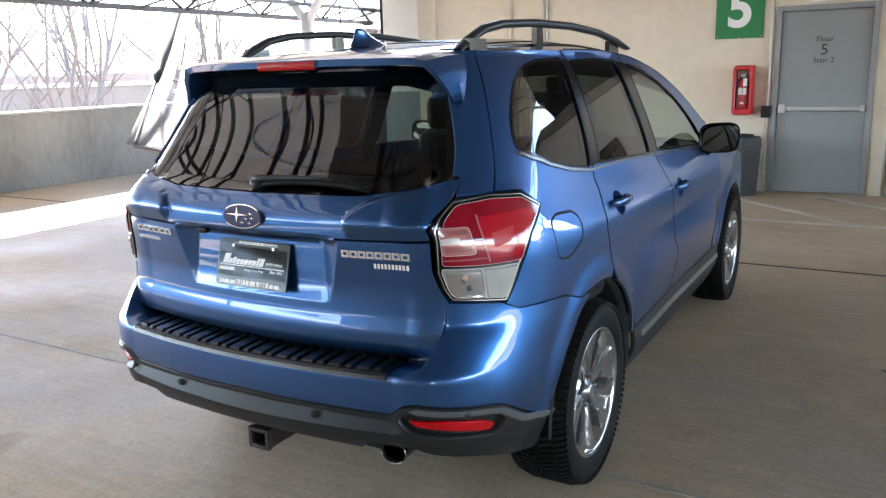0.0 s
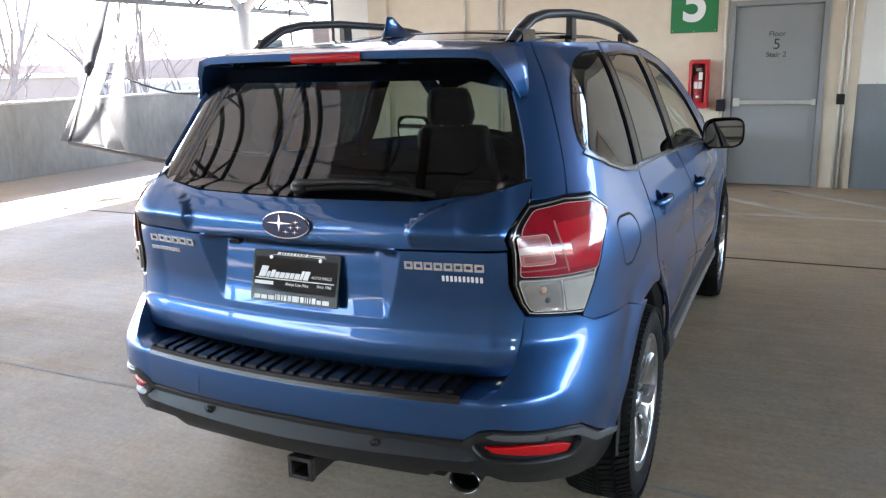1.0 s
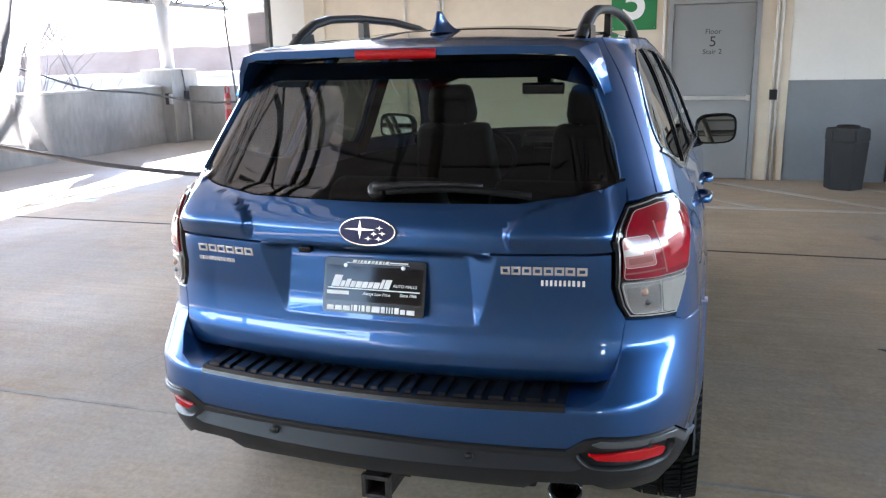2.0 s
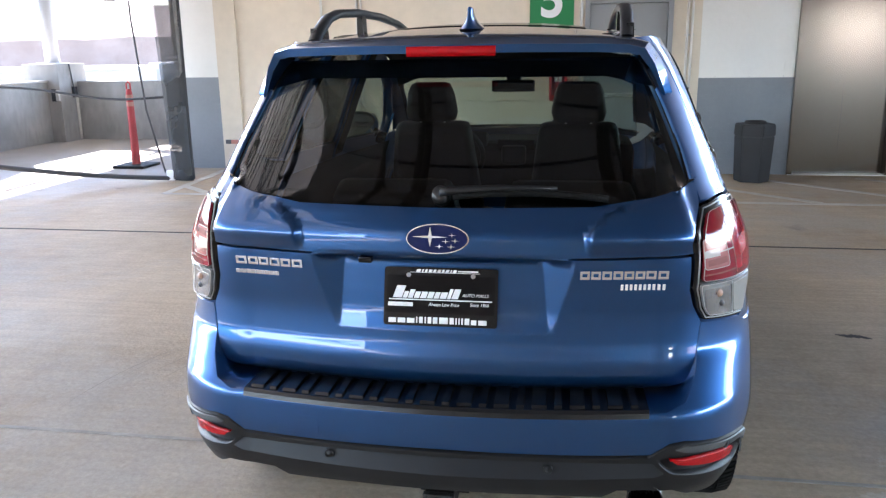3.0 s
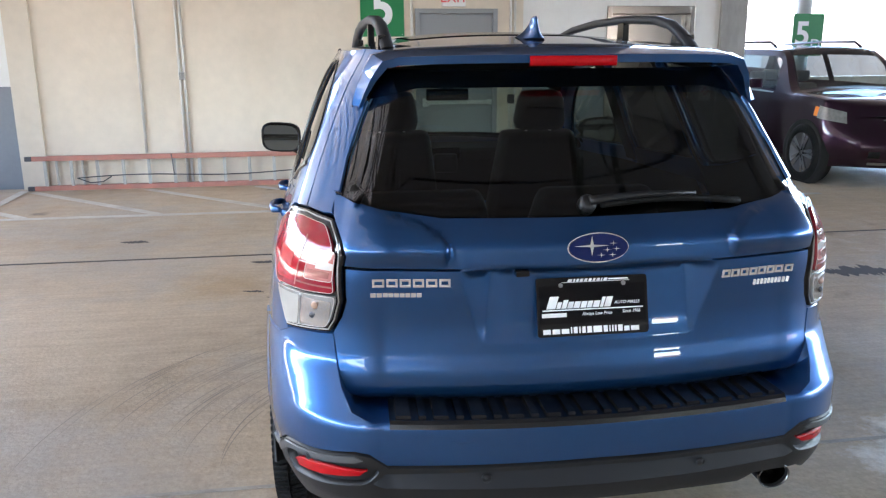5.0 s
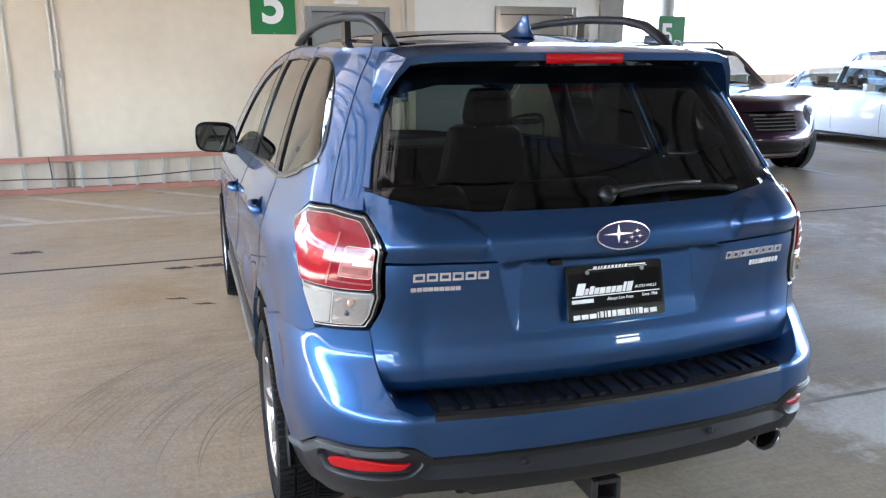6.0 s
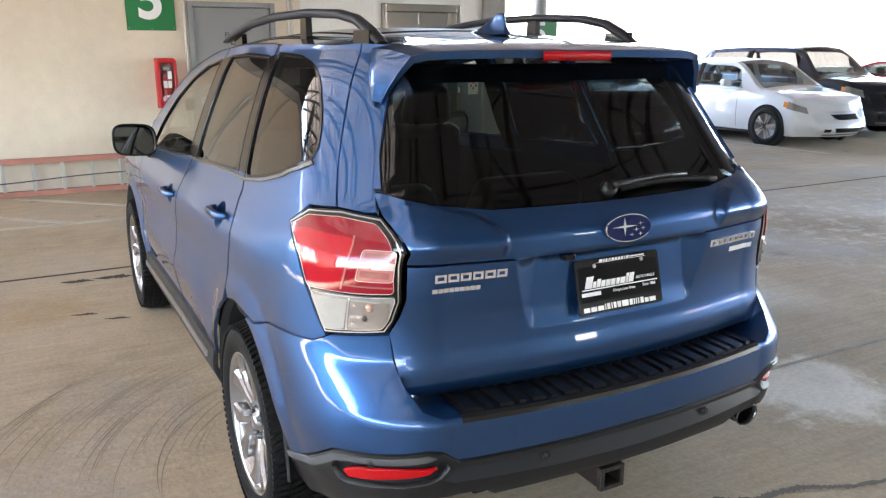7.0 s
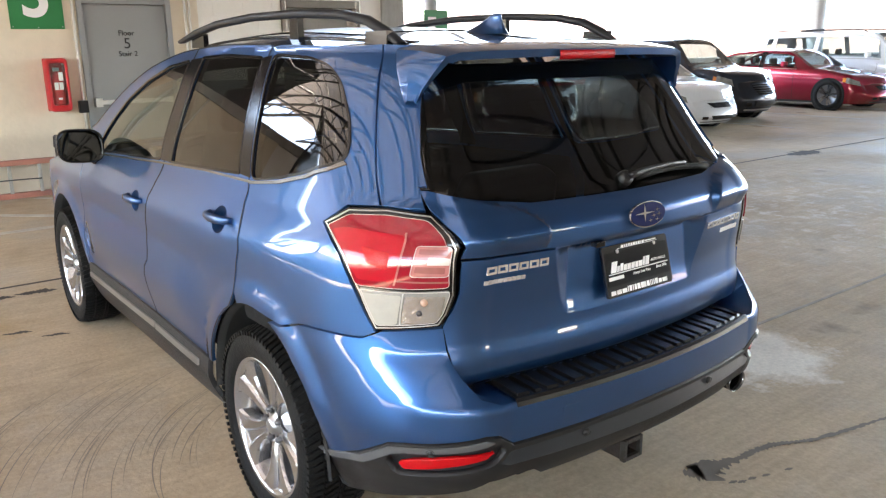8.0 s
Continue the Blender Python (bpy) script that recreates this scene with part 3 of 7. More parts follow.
# block wall between door and lift: courses with open joints
backing = slab("wall_block", 1.862, 2.986, WALL_Y + 0.022, WALL_Y + 0.3, 0, H, "white_block", "painted block wall, white over a grey dado", "wall")
box("dado_backing", 1.863, 2.985, WALL_Y + 0.0205, WALL_Y + 0.0219, 0, 1.215, "grey_block", backing)
for course in range(15):
    z0 = course * 0.1985
    low = z0 + 0.1 < 1.2
    for k, (xa, xb) in enumerate(((1.862, 2.26), (2.262, 2.66), (2.662, 2.986)) if course % 2 else ((1.862, 2.06), (2.062, 2.46), (2.462, 2.86), (2.862, 2.986))):
        box("block", xa + 0.001, xb - 0.001, WALL_Y + 0.018, WALL_Y + (0.0204 if low else 0.0219), z0 + 0.0025, z0 + 0.196, "grey_block" if low else "white_block", backing)

# raised strip and vertical board mark on the beige wall
slab("wall_strip_1", -4.42, -4.12, WALL_Y - 0.03, WALL_Y - 0.001, 0, H, "beige", "beige painted concrete edge strip", "trim", 0.006)

# stair door with frame
frame_ob = slab("door_frame", 0.46, 0.52, WALL_Y - 0.03, WALL_Y + 0.2, 0, 2.16, "door", "grey steel door frame", "door frame", 0.004)
box("jamb", 1.46, 1.52, WALL_Y - 0.03, WALL_Y + 0.2, 0, 2.16, "door", frame_ob, 0.004)
box("head", 0.521, 1.459, WALL_Y - 0.03, WALL_Y + 0.2, 2.1, 2.16, "door", frame_ob, 0.004)
door = thing("door_1", "closed grey steel stair door with a push bar", "door", kind="structure")
box("leaf", 0.525, 1.455, WALL_Y + 0.015, WALL_Y + 0.06, 0.01, 2.095, "door", door, 0.003)
bar = box("push_bar", 0.56, 1.43, WALL_Y - 0.05, WALL_Y - 0.015, 0.97, 1.02, "alu", door, 0.008, "bright aluminium push bar")
box("end_block", 0.545, 0.62, WALL_Y - 0.06, WALL_Y + 0.014, 0.945, 1.045, "alu", bar, 0.006)
box("end_cap", 1.40, 1.445, WALL_Y - 0.055, WALL_Y + 0.014, 0.96, 1.03, "alu", bar, 0.006)
lettering("Floor", 0.085, (0.985, WALL_Y + 0.012, 1.775), "black_letter", door)
lettering("5", 0.17, (0.985, WALL_Y + 0.012, 1.655), "black_letter", door)
lettering("Stair 2", 0.085, (0.985, WALL_Y + 0.012, 1.54), "black_letter", door)

# lift doors
lift = thing("lift_door", "brushed stainless steel lift doors, closed", "elevator door", kind="structure")
box("door_panel", 3.06, 3.595, WALL_Y + 0.12, WALL_Y + 0.15, 0.01, 2.1, "steel", lift, 0.003)
box("door_panel", 3.6, 4.13, WALL_Y + 0.14, WALL_Y + 0.17, 0.01, 2.1, "steel", lift, 0.003)
box("jamb", 2.99, 3.055, WALL_Y + 0.0, WALL_Y + 0.2, 0, 2.2, "steel", lift, 0.004)
box("jamb", 4.135, 4.198, WALL_Y + 0.0, WALL_Y + 0.2, 0, 2.2, "steel", lift, 0.004)
box("header", 3.056, 4.134, WALL_Y + 0.0, WALL_Y + 0.2, 2.101, 2.2, "steel", lift, 0.004)
box("sill", 3.0, 4.19, WALL_Y - 0.02, WALL_Y + 0.2, 0.0, 0.009, "alu", lift)
box("call_plate", 4.155, 4.185, WALL_Y - 0.006, WALL_Y - 0.001, 1.0, 1.08, "card", lift)
box("floor_mark", 4.15, 4.175, WALL_Y - 0.006, WALL_Y - 0.001, 1.42, 1.5, "black_letter", lift)

# ---- canopy roof over the deck: ribbed metal on steel trusses ----
ROOF_Z = 6.0


def roof_z(y):
    return ROOF_Z + 1.5 * math.cos((y + 8.0) / 26.0)


ROOF_E, ROOF_S, ROOF_N = 33.0, -22.0, 18.5
ROOF_M = -3.9


def roof_sheet(name, x0, x1, mat, label):
    """Ribbed sheeting between x0 and x1 that follows the canopy."""
    bm = bmesh.new()
    ny = 81
    for i in range(ny):
        ya = ROOF_S + (ROOF_N - ROOF_S) * i / ny
        yb = ROOF_S + (ROOF_N - ROOF_S) * (i + 1) / ny
        za, zb = roof_z(ya) + 0.05 * (i % 2), roof_z(yb) + 0.05 * (i % 2)
        bm.faces.new([bm.verts.new(v) for v in ((x0, ya, za), (x1, ya, za), (x1, yb, zb), (x0, yb, zb))])
        if i:
            zp = roof_z(ya) + 0.05 * ((i - 1) % 2)
            bm.faces.new([bm.verts.new(v) for v in ((x0, ya, zp), (x1, ya, zp), (x1, ya, za), (x0, ya, za))])
    return tagged(part(name, bm, mat), label, "roof", kind="structure")


roof_sheet("ceiling_west", -11.6, ROOF_M, "canopy", "pale ribbed sheet canopy roof on steel trusses")
# this half is out of view, coloured dark so the glass reflects dark
roof_sheet("ceiling_east", ROOF_M, ROOF_E, "canopy_dark", "unseen ribbed roof deck, coloured dark for dark reflections")


def truss(x, y0, y1, depth, n, name, label):
    """A steel lattice truss along y that follows the canopy."""
    t = thing(name, label, "roof truss", kind="structure", group="roof trusses")
    step = (y1 - y0) / n
    top = [(x, y0 + step * i, roof_z(y0 + step * i) - 0.12) for i in range(n + 1)]
    lows = [[(x + dx, p[1], p[2] - depth) for p in top] for dx in (-.38, .38)]
    tube("top_chord", top, 0.07, "truss", t, 6)
    for low in lows:
        tube("bottom_chord", low, 0.065, "truss", t, 6)
    for i in range(n):
        k = i % 2
        tube("web", [top[i], lows[k][i + 1]], 0.03, "truss", t, 5)
        tube("web", [lows[k][i], lows[1 - k][i + 1]], 0.03, "truss", t, 5)
    return t


for x in (-10.0, -7.2, -4.4, -1.6, 2.1, 6.3, 10.5, 14.7, 18.9, 23.1, 28.0, 32.0):
    truss(x, ROOF_S + 0.3, 18.0, 1.0, 20, "roof_truss", "grey painted steel lattice truss under the canopy")
for i, y in enumerate((-21, -17, -13, -9, -5, -1, 3, 7, 11, 15)):
    t = thing("purlin", "grey steel purlin under the canopy", "purlin", kind="structure", group="purlins")
    tube("bar", [(-11.4, y, roof_z(y) - 0.1), (ROOF_E, y, roof_z(y) - 0.1)], 0.06, "truss", t, 6)
    tube("bar", [(-11.4, y, roof_z(y) - 1.1), (ROOF_E, y, roof_z(y) - 1.1)], 0.05, "truss", t, 6)


def tree_column(x, y, base, mat, name, label, r=0.13):
    """A steel column that forks into two arms under the canopy."""
    c = thing(name, label, "column", (x, y, base), kind="structure")
    tube("shaft", [(0, 0, 0), (0, 0, 2.2 - base + 0.6)], r, mat, c, 12)
    for dx in (-1.6, 1.6):
        tube("arm", [(0, 0, 2.6 - base), (dx * 0.35, 0, 3.3 - base), (dx, 0, roof_z(y) - 1.05 - base)], 0.09, mat, c, 10)
    box("base_plate", -0.2, 0.2, -0.2, 0.2, 0.0, 0.02, mat, c)
    return c


slab("column_plinth", -9.66, -8.95, END_Y - 0.55, END_Y + 0.3, 0, 1.42, "concrete", "concrete plinth at the parapet corner", "wall", 0.01)
tree_column(-9.3, END_Y - 0.15, 1.42, "pale_steel", "canopy_column", "pale steel canopy column standing on the parapet corner")
tree_column(7.5, 11.3, 0, "pale_steel", "canopy_column", "pale steel canopy column on the open deck")
tree_column(-9.3, -8, 1.13, "pale_steel", "canopy_column", "pale steel canopy column standing on the parapet")
tree_column(22.6, 11.7, 0, "pale_steel", "canopy_column", "pale steel canopy column on the open deck", 0.26)
tree_column(7.9, -14, 0, "pale_steel", "canopy_column", "pale steel canopy column on the open deck")
tree_column(-3, -18, 0, "pale_steel", "canopy_column", "pale steel canopy column on the open deck")

# unseen eaves and cable added along the open west side to trim the sunlight
slab("eaves_west", -11.7, -11.55, ROOF_S, ROOF_N, 3.75, 7.55, "deckroof", "unseen pale eaves added to cut off the sun", "roof")
# added walls, never in view: they hold back south light; gaps brighten the lift
slab("wall_south_1", -9.2, 12.3, ROOF_S + 0.01, ROOF_S + 0.3, 0, 7.4, "bounce_wall", "unseen grey wall added to hold back south light", "wall")
slab("wall_south_2", 12.3, 15.0, ROOF_S + 0.01, ROOF_S + 0.3, 3.2, 7.4, "bounce_wall", "unseen grey wall added over a gap that lights the lift", "wall")
slab("wall_south_3", 15.0, 30.0, ROOF_S + 0.01, ROOF_S + 0.3, 0, 7.4, "bounce_wall", "unseen grey wall added between the light gaps", "wall")
slab("wall_south_4", 30.0, 47.6, ROOF_S + 0.01, ROOF_S + 0.3, 2.7, 7.4, "bounce_wall", "unseen grey wall added over the far light gap", "wall")
cab = thing("eaves_cable", "unseen cable added below the eaves for its shadow line", "cable", kind="structure")
tube("strand", [(-11.6, -22, 3.48), (-11.6, 15, 3.48)], 0.04, "truss", cab, 6)
# lattice girder along the open side
gir = thing("edge_girder", "grey steel lattice girder along the open side", "roof truss", kind="structure")
tube("bottom_chord", [(-9.75, -22, 2.74), (-9.75, 15, 2.74)], 0.05, "truss", gir, 8)
tube("top_chord", [(-9.75, -22, 3.45), (-9.75, 15, 3.45)], 0.05, "truss", gir, 8)
tube("side_chord", [(-9.2, -22, 2.98), (-9.2, 15, 2.98)], 0.04, "truss", gir, 8)
for k in range(37):
    ya = -22 + k
    tube("web", [(-9.75, ya, 2.74), (-9.75, ya + 1, 3.45)] if k % 2 else [(-9.75, ya, 3.45), (-9.75, ya + 1, 2.74)], 0.028, "truss", gir, 5)
    tube("web", [(-9.75, ya, 2.74), (-9.2, ya + 0.5, 2.98)], 0.02, "truss", gir, 5)

# ---- painted lines ----


def floor_line(x0, y0, x1, y1, w=0.1):
    bm = bmesh.new()
    a, b = Vector((x0, y0, 0.005)), Vector((x1, y1, 0.005))
    n = (b - a).cross(Vector((0, 0, 1))).normalized() * (w / 2)
    d = (b - a).normalized() * 0.02
    vs = [bm.verts.new(p) for p in (a - n, b - n + d, b + n, a + n)]
    lo = [bm.verts.new(v.co - Vector((0, 0, 0.003))) for v in vs]
    bm.faces.new(vs)
    for i in range(4):
        bm.faces.new((vs[i], vs[(i + 1) % 4], lo[(i + 1) % 4], lo[i]))
    return tagged(part("floor_line", bm, "line"), "worn white painted line on the deck", "road marking", group="hatched bay lines", kind="structure")


floor_line(-4.3, 6.54, 4.95, 6.54)
floor_line(-4.38, 8.35, -4.3, 6.54)
for k in range(-1, 7):
    xa, ya, xb, yb = -4.25 + 1.33 * k, 8.25, -2.47 + 1.33 * k, 6.6
    if k < 0:
        xa, ya = -4.3, 7.05
    if xb > 4.9:
        yb += (xb - 4.9) * 0.93
        xb = 4.9
    floor_line(xa, ya, xb, yb)
for x in (4.95, 7.6, 10.25, 12.9, 15.55, 18.2, 20.85):
    floor_line(x - 0.5, 12.0, x - 0.5, 6.5)


# ---- the blue car: one skin in (s, z), cut into panels ----
REAR = [(0.30, .17), (0.675, .17), (0.69, .155), (0.705, .128), (0.73, .114), (0.77, .112), (0.83, .124), (0.89, .127), (0.96, .118), (1.06, .105), (1.11, .108), (1.16, .140), (1.20, .185), (1.55, .44), (1.62, .50)]
HALF = [(0.25, .82), (0.40, .865), (0.60, .885), (0.80, .885), (0.95, .872), (1.05, .85), (1.12, .82), (1.35, .735), (1.50, .67), (1.60, .61)]
TAPER = [(0.2, .955), (0.6, .976), (1.1, .992), (1.8, 1.0), (3.0, 1.0), (3.8, .985), (4.6, .93)]
REAR_B = [(0.28, .16), (.34, .11), (0.40, .07), (0.46, .035), (0.525, .025), (0.60, .018), (0.658, .0185), (0.672, .0215), (.684, .031), (.70, .043), (.72, .0585), (.74, .074), (.76, .0895), (.78, .105), (.792, .1145), (.802, .120), (.815, .1225), (.86, .124)]
HALF_B = [(0.28, .80), (0.40, .858), (0.5, .880), (0.6, .894), (0.75, .893), (.86, .884)]
XS, LY, BOW, S2 = 0.55, 0.45, 0.17, 1.0
FRONT_Y, FRONT_L = 3.98, 0.50
AXLE_R, AXLE_F, HUB_Z, ARCH = 0.955, 3.595, 0.352, 0.435


def wrap(s, z, rear, half):
    """A point of the skin: s runs from the tail's middle round the corner, then forward along the side."""
    sg, a = (1 if s >= 0 else -1), abs(s)
    w0, r = tab(half, z), tab(rear, z)
    xs = XS * w0 / .885
    yc = r + BOW * xs * xs
    if a <= XS:
        x = a * xs / XS
        return Vector((sg * x, r + BOW * x * x, z))
    ye = yc + LY
    if a <= S2:
        q = (a - XS) / (S2 - XS) * math.pi / 2
        w = w0 * tab(TAPER, ye)
        return Vector((sg * (xs + (w - xs) * math.sin(q)), yc + LY * (1 - math.cos(q)), z))
    y = ye + a - S2
    if y <= FRONT_Y:
        return Vector((sg * w0 * tab(TAPER, y), y, z))
    # nose: an eased corner, then across to the middle
    w = w0 * tab(TAPER, FRONT_Y)
    fl = FRONT_L - 0.25 * max(0, z - 0.75)
    t = min(1.0, (y - FRONT_Y) / 1.15)
    q = t * math.pi / 2
    return Vector((sg * w * math.cos(q) ** 0.75, FRONT_Y + fl * math.sin(q) ** 0.9, z))


def recess_sides(k):
    return 0.289 + 0.074 * k, 0.283 - 0.012 * k


def plate_recess(s, z):
    """Depth of the number-plate recess in the tailgate."""
    if not 0.84 < z < 1.062:
        return 0.0
    k = (z - 0.85) / 0.2
    outer, inner = recess_sides(k)
    side = 1 - min(1, max(0, (abs(s) - inner) / (outer - inner)))
    return side * max(0, 0.046 * k) * (1 - smooth01(1.046, 1.06, z))


def arch_flare(p):
    """The outward swell of the sheet metal round the wheels."""
    best = 0.0
    for c in (AXLE_R, AXLE_F):
        d = math.hypot(p.y - c, p.z - HUB_Z)
        if d > ARCH - 0.05:
            best = max(best, 0.014 * (1 - smooth01(ARCH + 0.01, ARCH + 0.10, d)))
    return best


def swage(p):
    """A soft shoulder crease and a hollow in the lower doors."""
    if p.y < 0.5 or p.y > 4.0:
        return 0.0
    f = smooth01(0.5, 0.9, p.y) * (1 - smooth01(3.5, 4.0, p.y))
    zc = 0.96 + 0.02 * (2.2 - p.y)
    crease = 0.010 * math.exp(-((p.z - zc) / 0.05) ** 2) if p.z > zc else 0.010 * math.exp(-((p.z - zc) / 0.10) ** 2)
    hollow = -0.022 * math.exp(-((p.z - 0.66) / 0.12) ** 2) * smooth01(1.35, 1.7, p.y) * (1 - smooth01(2.9, 3.2, p.y))
    return f * crease + hollow


def shoulder(s, z):
    """The flat-faced shoulders of the tailgate beside the lamps, over the hollow middle."""
    a = abs(s)
    if not 1.055 < z < 1.24 or not 0.36 < a < 0.72:
        return 0.0
    edge = tab([(1.06, .400), (1.11, .405), (1.15, .45), (1.18, .53), (1.205, .66)], z)
    return 0.027 * smooth01(1.058, 1.115, z) * smooth01(edge - .009, edge + .010, a) * (1 - smooth01(.665, .70, a))


def skin(s, z):
    p = wrap(s, z, REAR, HALF)
    p.y -= shoulder(s, z)
    d = plate_recess(s, z) if abs(s) < 0.5 else 0.0
    if d:
        p.y += d
    if abs(s) > 0.9:
        e = arch_flare(p) + swage(p)
        p.x += math.copysign(e, p.x)
    return p


def bumper(s, z):
    p = wrap(s, z, REAR_B, HALF_B)
    # the ledge under the lamps fades out round the corner
    if abs(s) > 0.68 and z > 0.60:
        soft = 0.018 + 0.106 * smooth01(0.60, 0.86, z)
        p.y += smooth01(0.755, 0.825, abs(s)) * (soft - tab(REAR_B, z))
    if abs(s) > 0.9:
        p.x += math.copysign(arch_flare(p), p.x)
    return p


def normal_of(f, s, z):
    h = 0.004
    n = (f(s + h, z) - f(s - h, z)).cross(f(s, z + h) - f(s, z - h))
    return n.normalized()


def sy(y, z, rear=None, half=None):
    """The s of the point of the side at height z and length y."""
    rear, half = rear or REAR, half or HALF
    w0, r = tab(half, z), tab(rear, z)
    xs = XS * w0 / .885
    yc = r + BOW * xs * xs
    if y >= yc + LY:
        return S2 + y - yc - LY
    return XS + (S2 - XS) * math.acos(max(-1, min(1, 1 - (y - yc) / LY))) / (math.pi / 2)


def Y(rows):
    """Outline points given as (y, z) along the side."""
    return [(sy(y, z), z) for y, z in rows]


def inside(p, poly):
    x, y, hit = p[0], p[1], False
    for (x0, y0), (x1, y1) in zip(poly, poly[1:] + poly[:1]):
        if (y0 > y) != (y1 > y) and x < (x1 - x0) * (y - y0) / (y1 - y0) + x0:
            hit = not hit
    return hit


def dense(poly, step):
    out = []
    for (x0, y0), (x1, y1) in zip(poly, poly[1:] + poly[:1]):
        n = max(1, math.ceil(math.hypot(x1 - x0, y1 - y0) / step))
        out += [(x0 + (x1 - x0) * i / n, y0 + (y1 - y0) * i / n) for i in range(n)]
    return out


def rounded(poly, r, n=4):
    """The outline with its corners rounded."""
    out = []
    for i, c in enumerate(poly):
        a, b = poly[i - 1], poly[(i + 1) % len(poly)]
        va, vb = Vector((a[0] - c[0], a[1] - c[1])), Vector((b[0] - c[0], b[1] - c[1]))
        k = min(r, va.length * 0.45, vb.length * 0.45)
        p, q, o = Vector(c) + va.normalized() * k, Vector(c) + vb.normalized() * k, Vector(c)
        for j in range(n + 1):
            t = j / n
            out.append(tuple((1 - t) ** 2 * p + 2 * t * (1 - t) * o + t * t * q))
    return out


from mathutils.geometry import delaunay_2d_cdt


def panel_mesh(name, f, outline, holes=(), off=0.0, rim=0.010, step=0.03, mirror=False, creases=()):
    """A sheet cut from the skin f along an outline in (s, z), with its edges turned in by rim."""
    loops = [dense(list(outline), step)] + [dense(list(h), step) for h in holes]
    pts, edges = [], []
    for lp in loops:
        k = len(pts)
        pts += lp
        edges += [(k + i, k + (i + 1) % len(lp)) for i in range(len(lp))]
    xs, zs = [p[0] for p in loops[0]], [p[1] for p in loops[0]]
    nx, nz = int((max(xs) - min(xs)) / step), int((max(zs) - min(zs)) / step)
    for i in range(1, nx + 1):
        for j in range(1, nz + 1):
            p = (min(xs) + (i + 0.13) * step, min(zs) + (j + 0.07) * step)
            if inside(p, loops[0]) and not any(inside(p, h) for h in loops[1:]):
                if all((p[0] - q[0]) ** 2 + (p[1] - q[1]) ** 2 > (0.45 * step) ** 2 for lp in loops for q in lp):
                    pts.append(p)
    if creases:
        free = [p for p in pts[sum(map(len, loops)):] if all(min(math.hypot(p[0] - q[0], p[1] - q[1]) for q in dense(c, step)[:-1]) > 0.4 * step for c in creases)]
        pts = pts[:sum(map(len, loops))] + free
        for c in creases:
            (x0, y0), (x1, y1) = c
            n = max(1, int(math.hypot(x1 - x0, y1 - y0) / step))
            dx, dy = -(y1 - y0), x1 - x0
            ln = math.hypot(dx, dy)
            for o in (-0.005, 0.005):
                k = len(pts)
                pts += [(x0 + (x1 - x0) * i / n + dx / ln * o, y0 + (y1 - y0) * i / n + dy / ln * o) for i in range(n + 1)]
                edges += [(k + i, k + i + 1) for i in range(n)]
    vs, _, tris, *_ = delaunay_2d_cdt([Vector(p) for p in pts], edges, [], 1, 1e-6)
    vs = [tuple(v) for v in vs]
    keep = []
    for t in tris:
        c = (sum(vs[i][0] for i in t) / 3, sum(vs[i][1] for i in t) / 3)
        if inside(c, loops[0]) and not any(inside(c, h) for h in loops[1:]):
            keep.append(tuple(t))
    co, no = [], []
    for s, z in vs:
        n = normal_of(f, s, z)
        co.append(f(s, z) + n * off)
        no.append(n)
    faces = list(keep)
    used = {}
    for t in keep:
        for a, b in ((t[0], t[1]), (t[1], t[2]), (t[2], t[0])):
            used[(a, b)] = used.get((a, b), 0) + 1
    if rim:
        for (a, b) in [e for e in used if (e[1], e[0]) not in used]:
            k = len(co)
            pa, pb = co[a], co[b]
            side = (pb - pa).cross(no[a])
            side = side.normalized() if side.length > 1e-9 else no[a]
            qa, qb = pa - no[a] * rim, pb - no[b] * rim
            co += [pa.copy(), pb.copy(), qb, qa]
            soft = (side + no[a]).normalized()
            no += [soft, soft, side, side]
            faces.append((k + 1, k, k + 3, k + 2))
    if mirror:
        for v in co:
            v.x = -v.x
        no = [Vector((-n.x, n.y, n.z)) for n in no]
        faces = [tuple(reversed(fc)) for fc in faces]
    me = bpy.data.meshes.new(name)
    me.from_pydata([tuple(c) for c in co], [], faces)
    me.update()
    me.shade_smooth()
    me.normals_split_custom_set_from_vertices([tuple(n) for n in no])
    return me


def panel(name, f, outline, mat, parent, label="", **kw):
    return part(name, panel_mesh(name, f, outline, **kw), mat, parent, label)


def both(name, f, outline, mat, parent, label="", **kw):
    """The same panel on the right and on the left side."""
    a = panel(name, f, outline, mat, parent, label, **kw)
    b = panel(name, f, outline, mat, parent, label, mirror=True, **kw)
    return a, b


def arc(cy, cz, r, a0, a1, n=14):
    return [(cy + r * math.cos(radians(a0 + (a1 - a0) * i / n)), cz + r * math.sin(radians(a0 + (a1 - a0) * i / n))) for i in range(n + 1)]


car = thing("suv", "blue metallic compact estate car with roof rails and tow hitch", "car")

# --- tailgate ---
GLASS = [(-.71, 1.225), (-.60, 1.203), (-.43, 1.184), (0, 1.181), (.43, 1.184), (.60, 1.203), (.71, 1.225), (.715, 1.30), (.70, 1.46), (.68, 1.545), (-.68, 1.545), (-.70, 1.46), (-.715, 1.30)]
LAMP = [(.995, 1.12), (.915, 1.168), (.82, 1.178), (.725, 1.17), (.69, 1.125), (.675, 1.095), (.652, .97), (.66, .915), (.675, .882), (.74, .873), (.812, .862), (.86, .962), (.92, 1.05)]
RECESS = [((-.277, .850), (.277, .850))]
for sg in (-1, 1):
    RECESS += [((sg * .2815, .862), (sg * .2725, 1.036)), ((sg * .296, .862), (sg * .358, 1.036))]
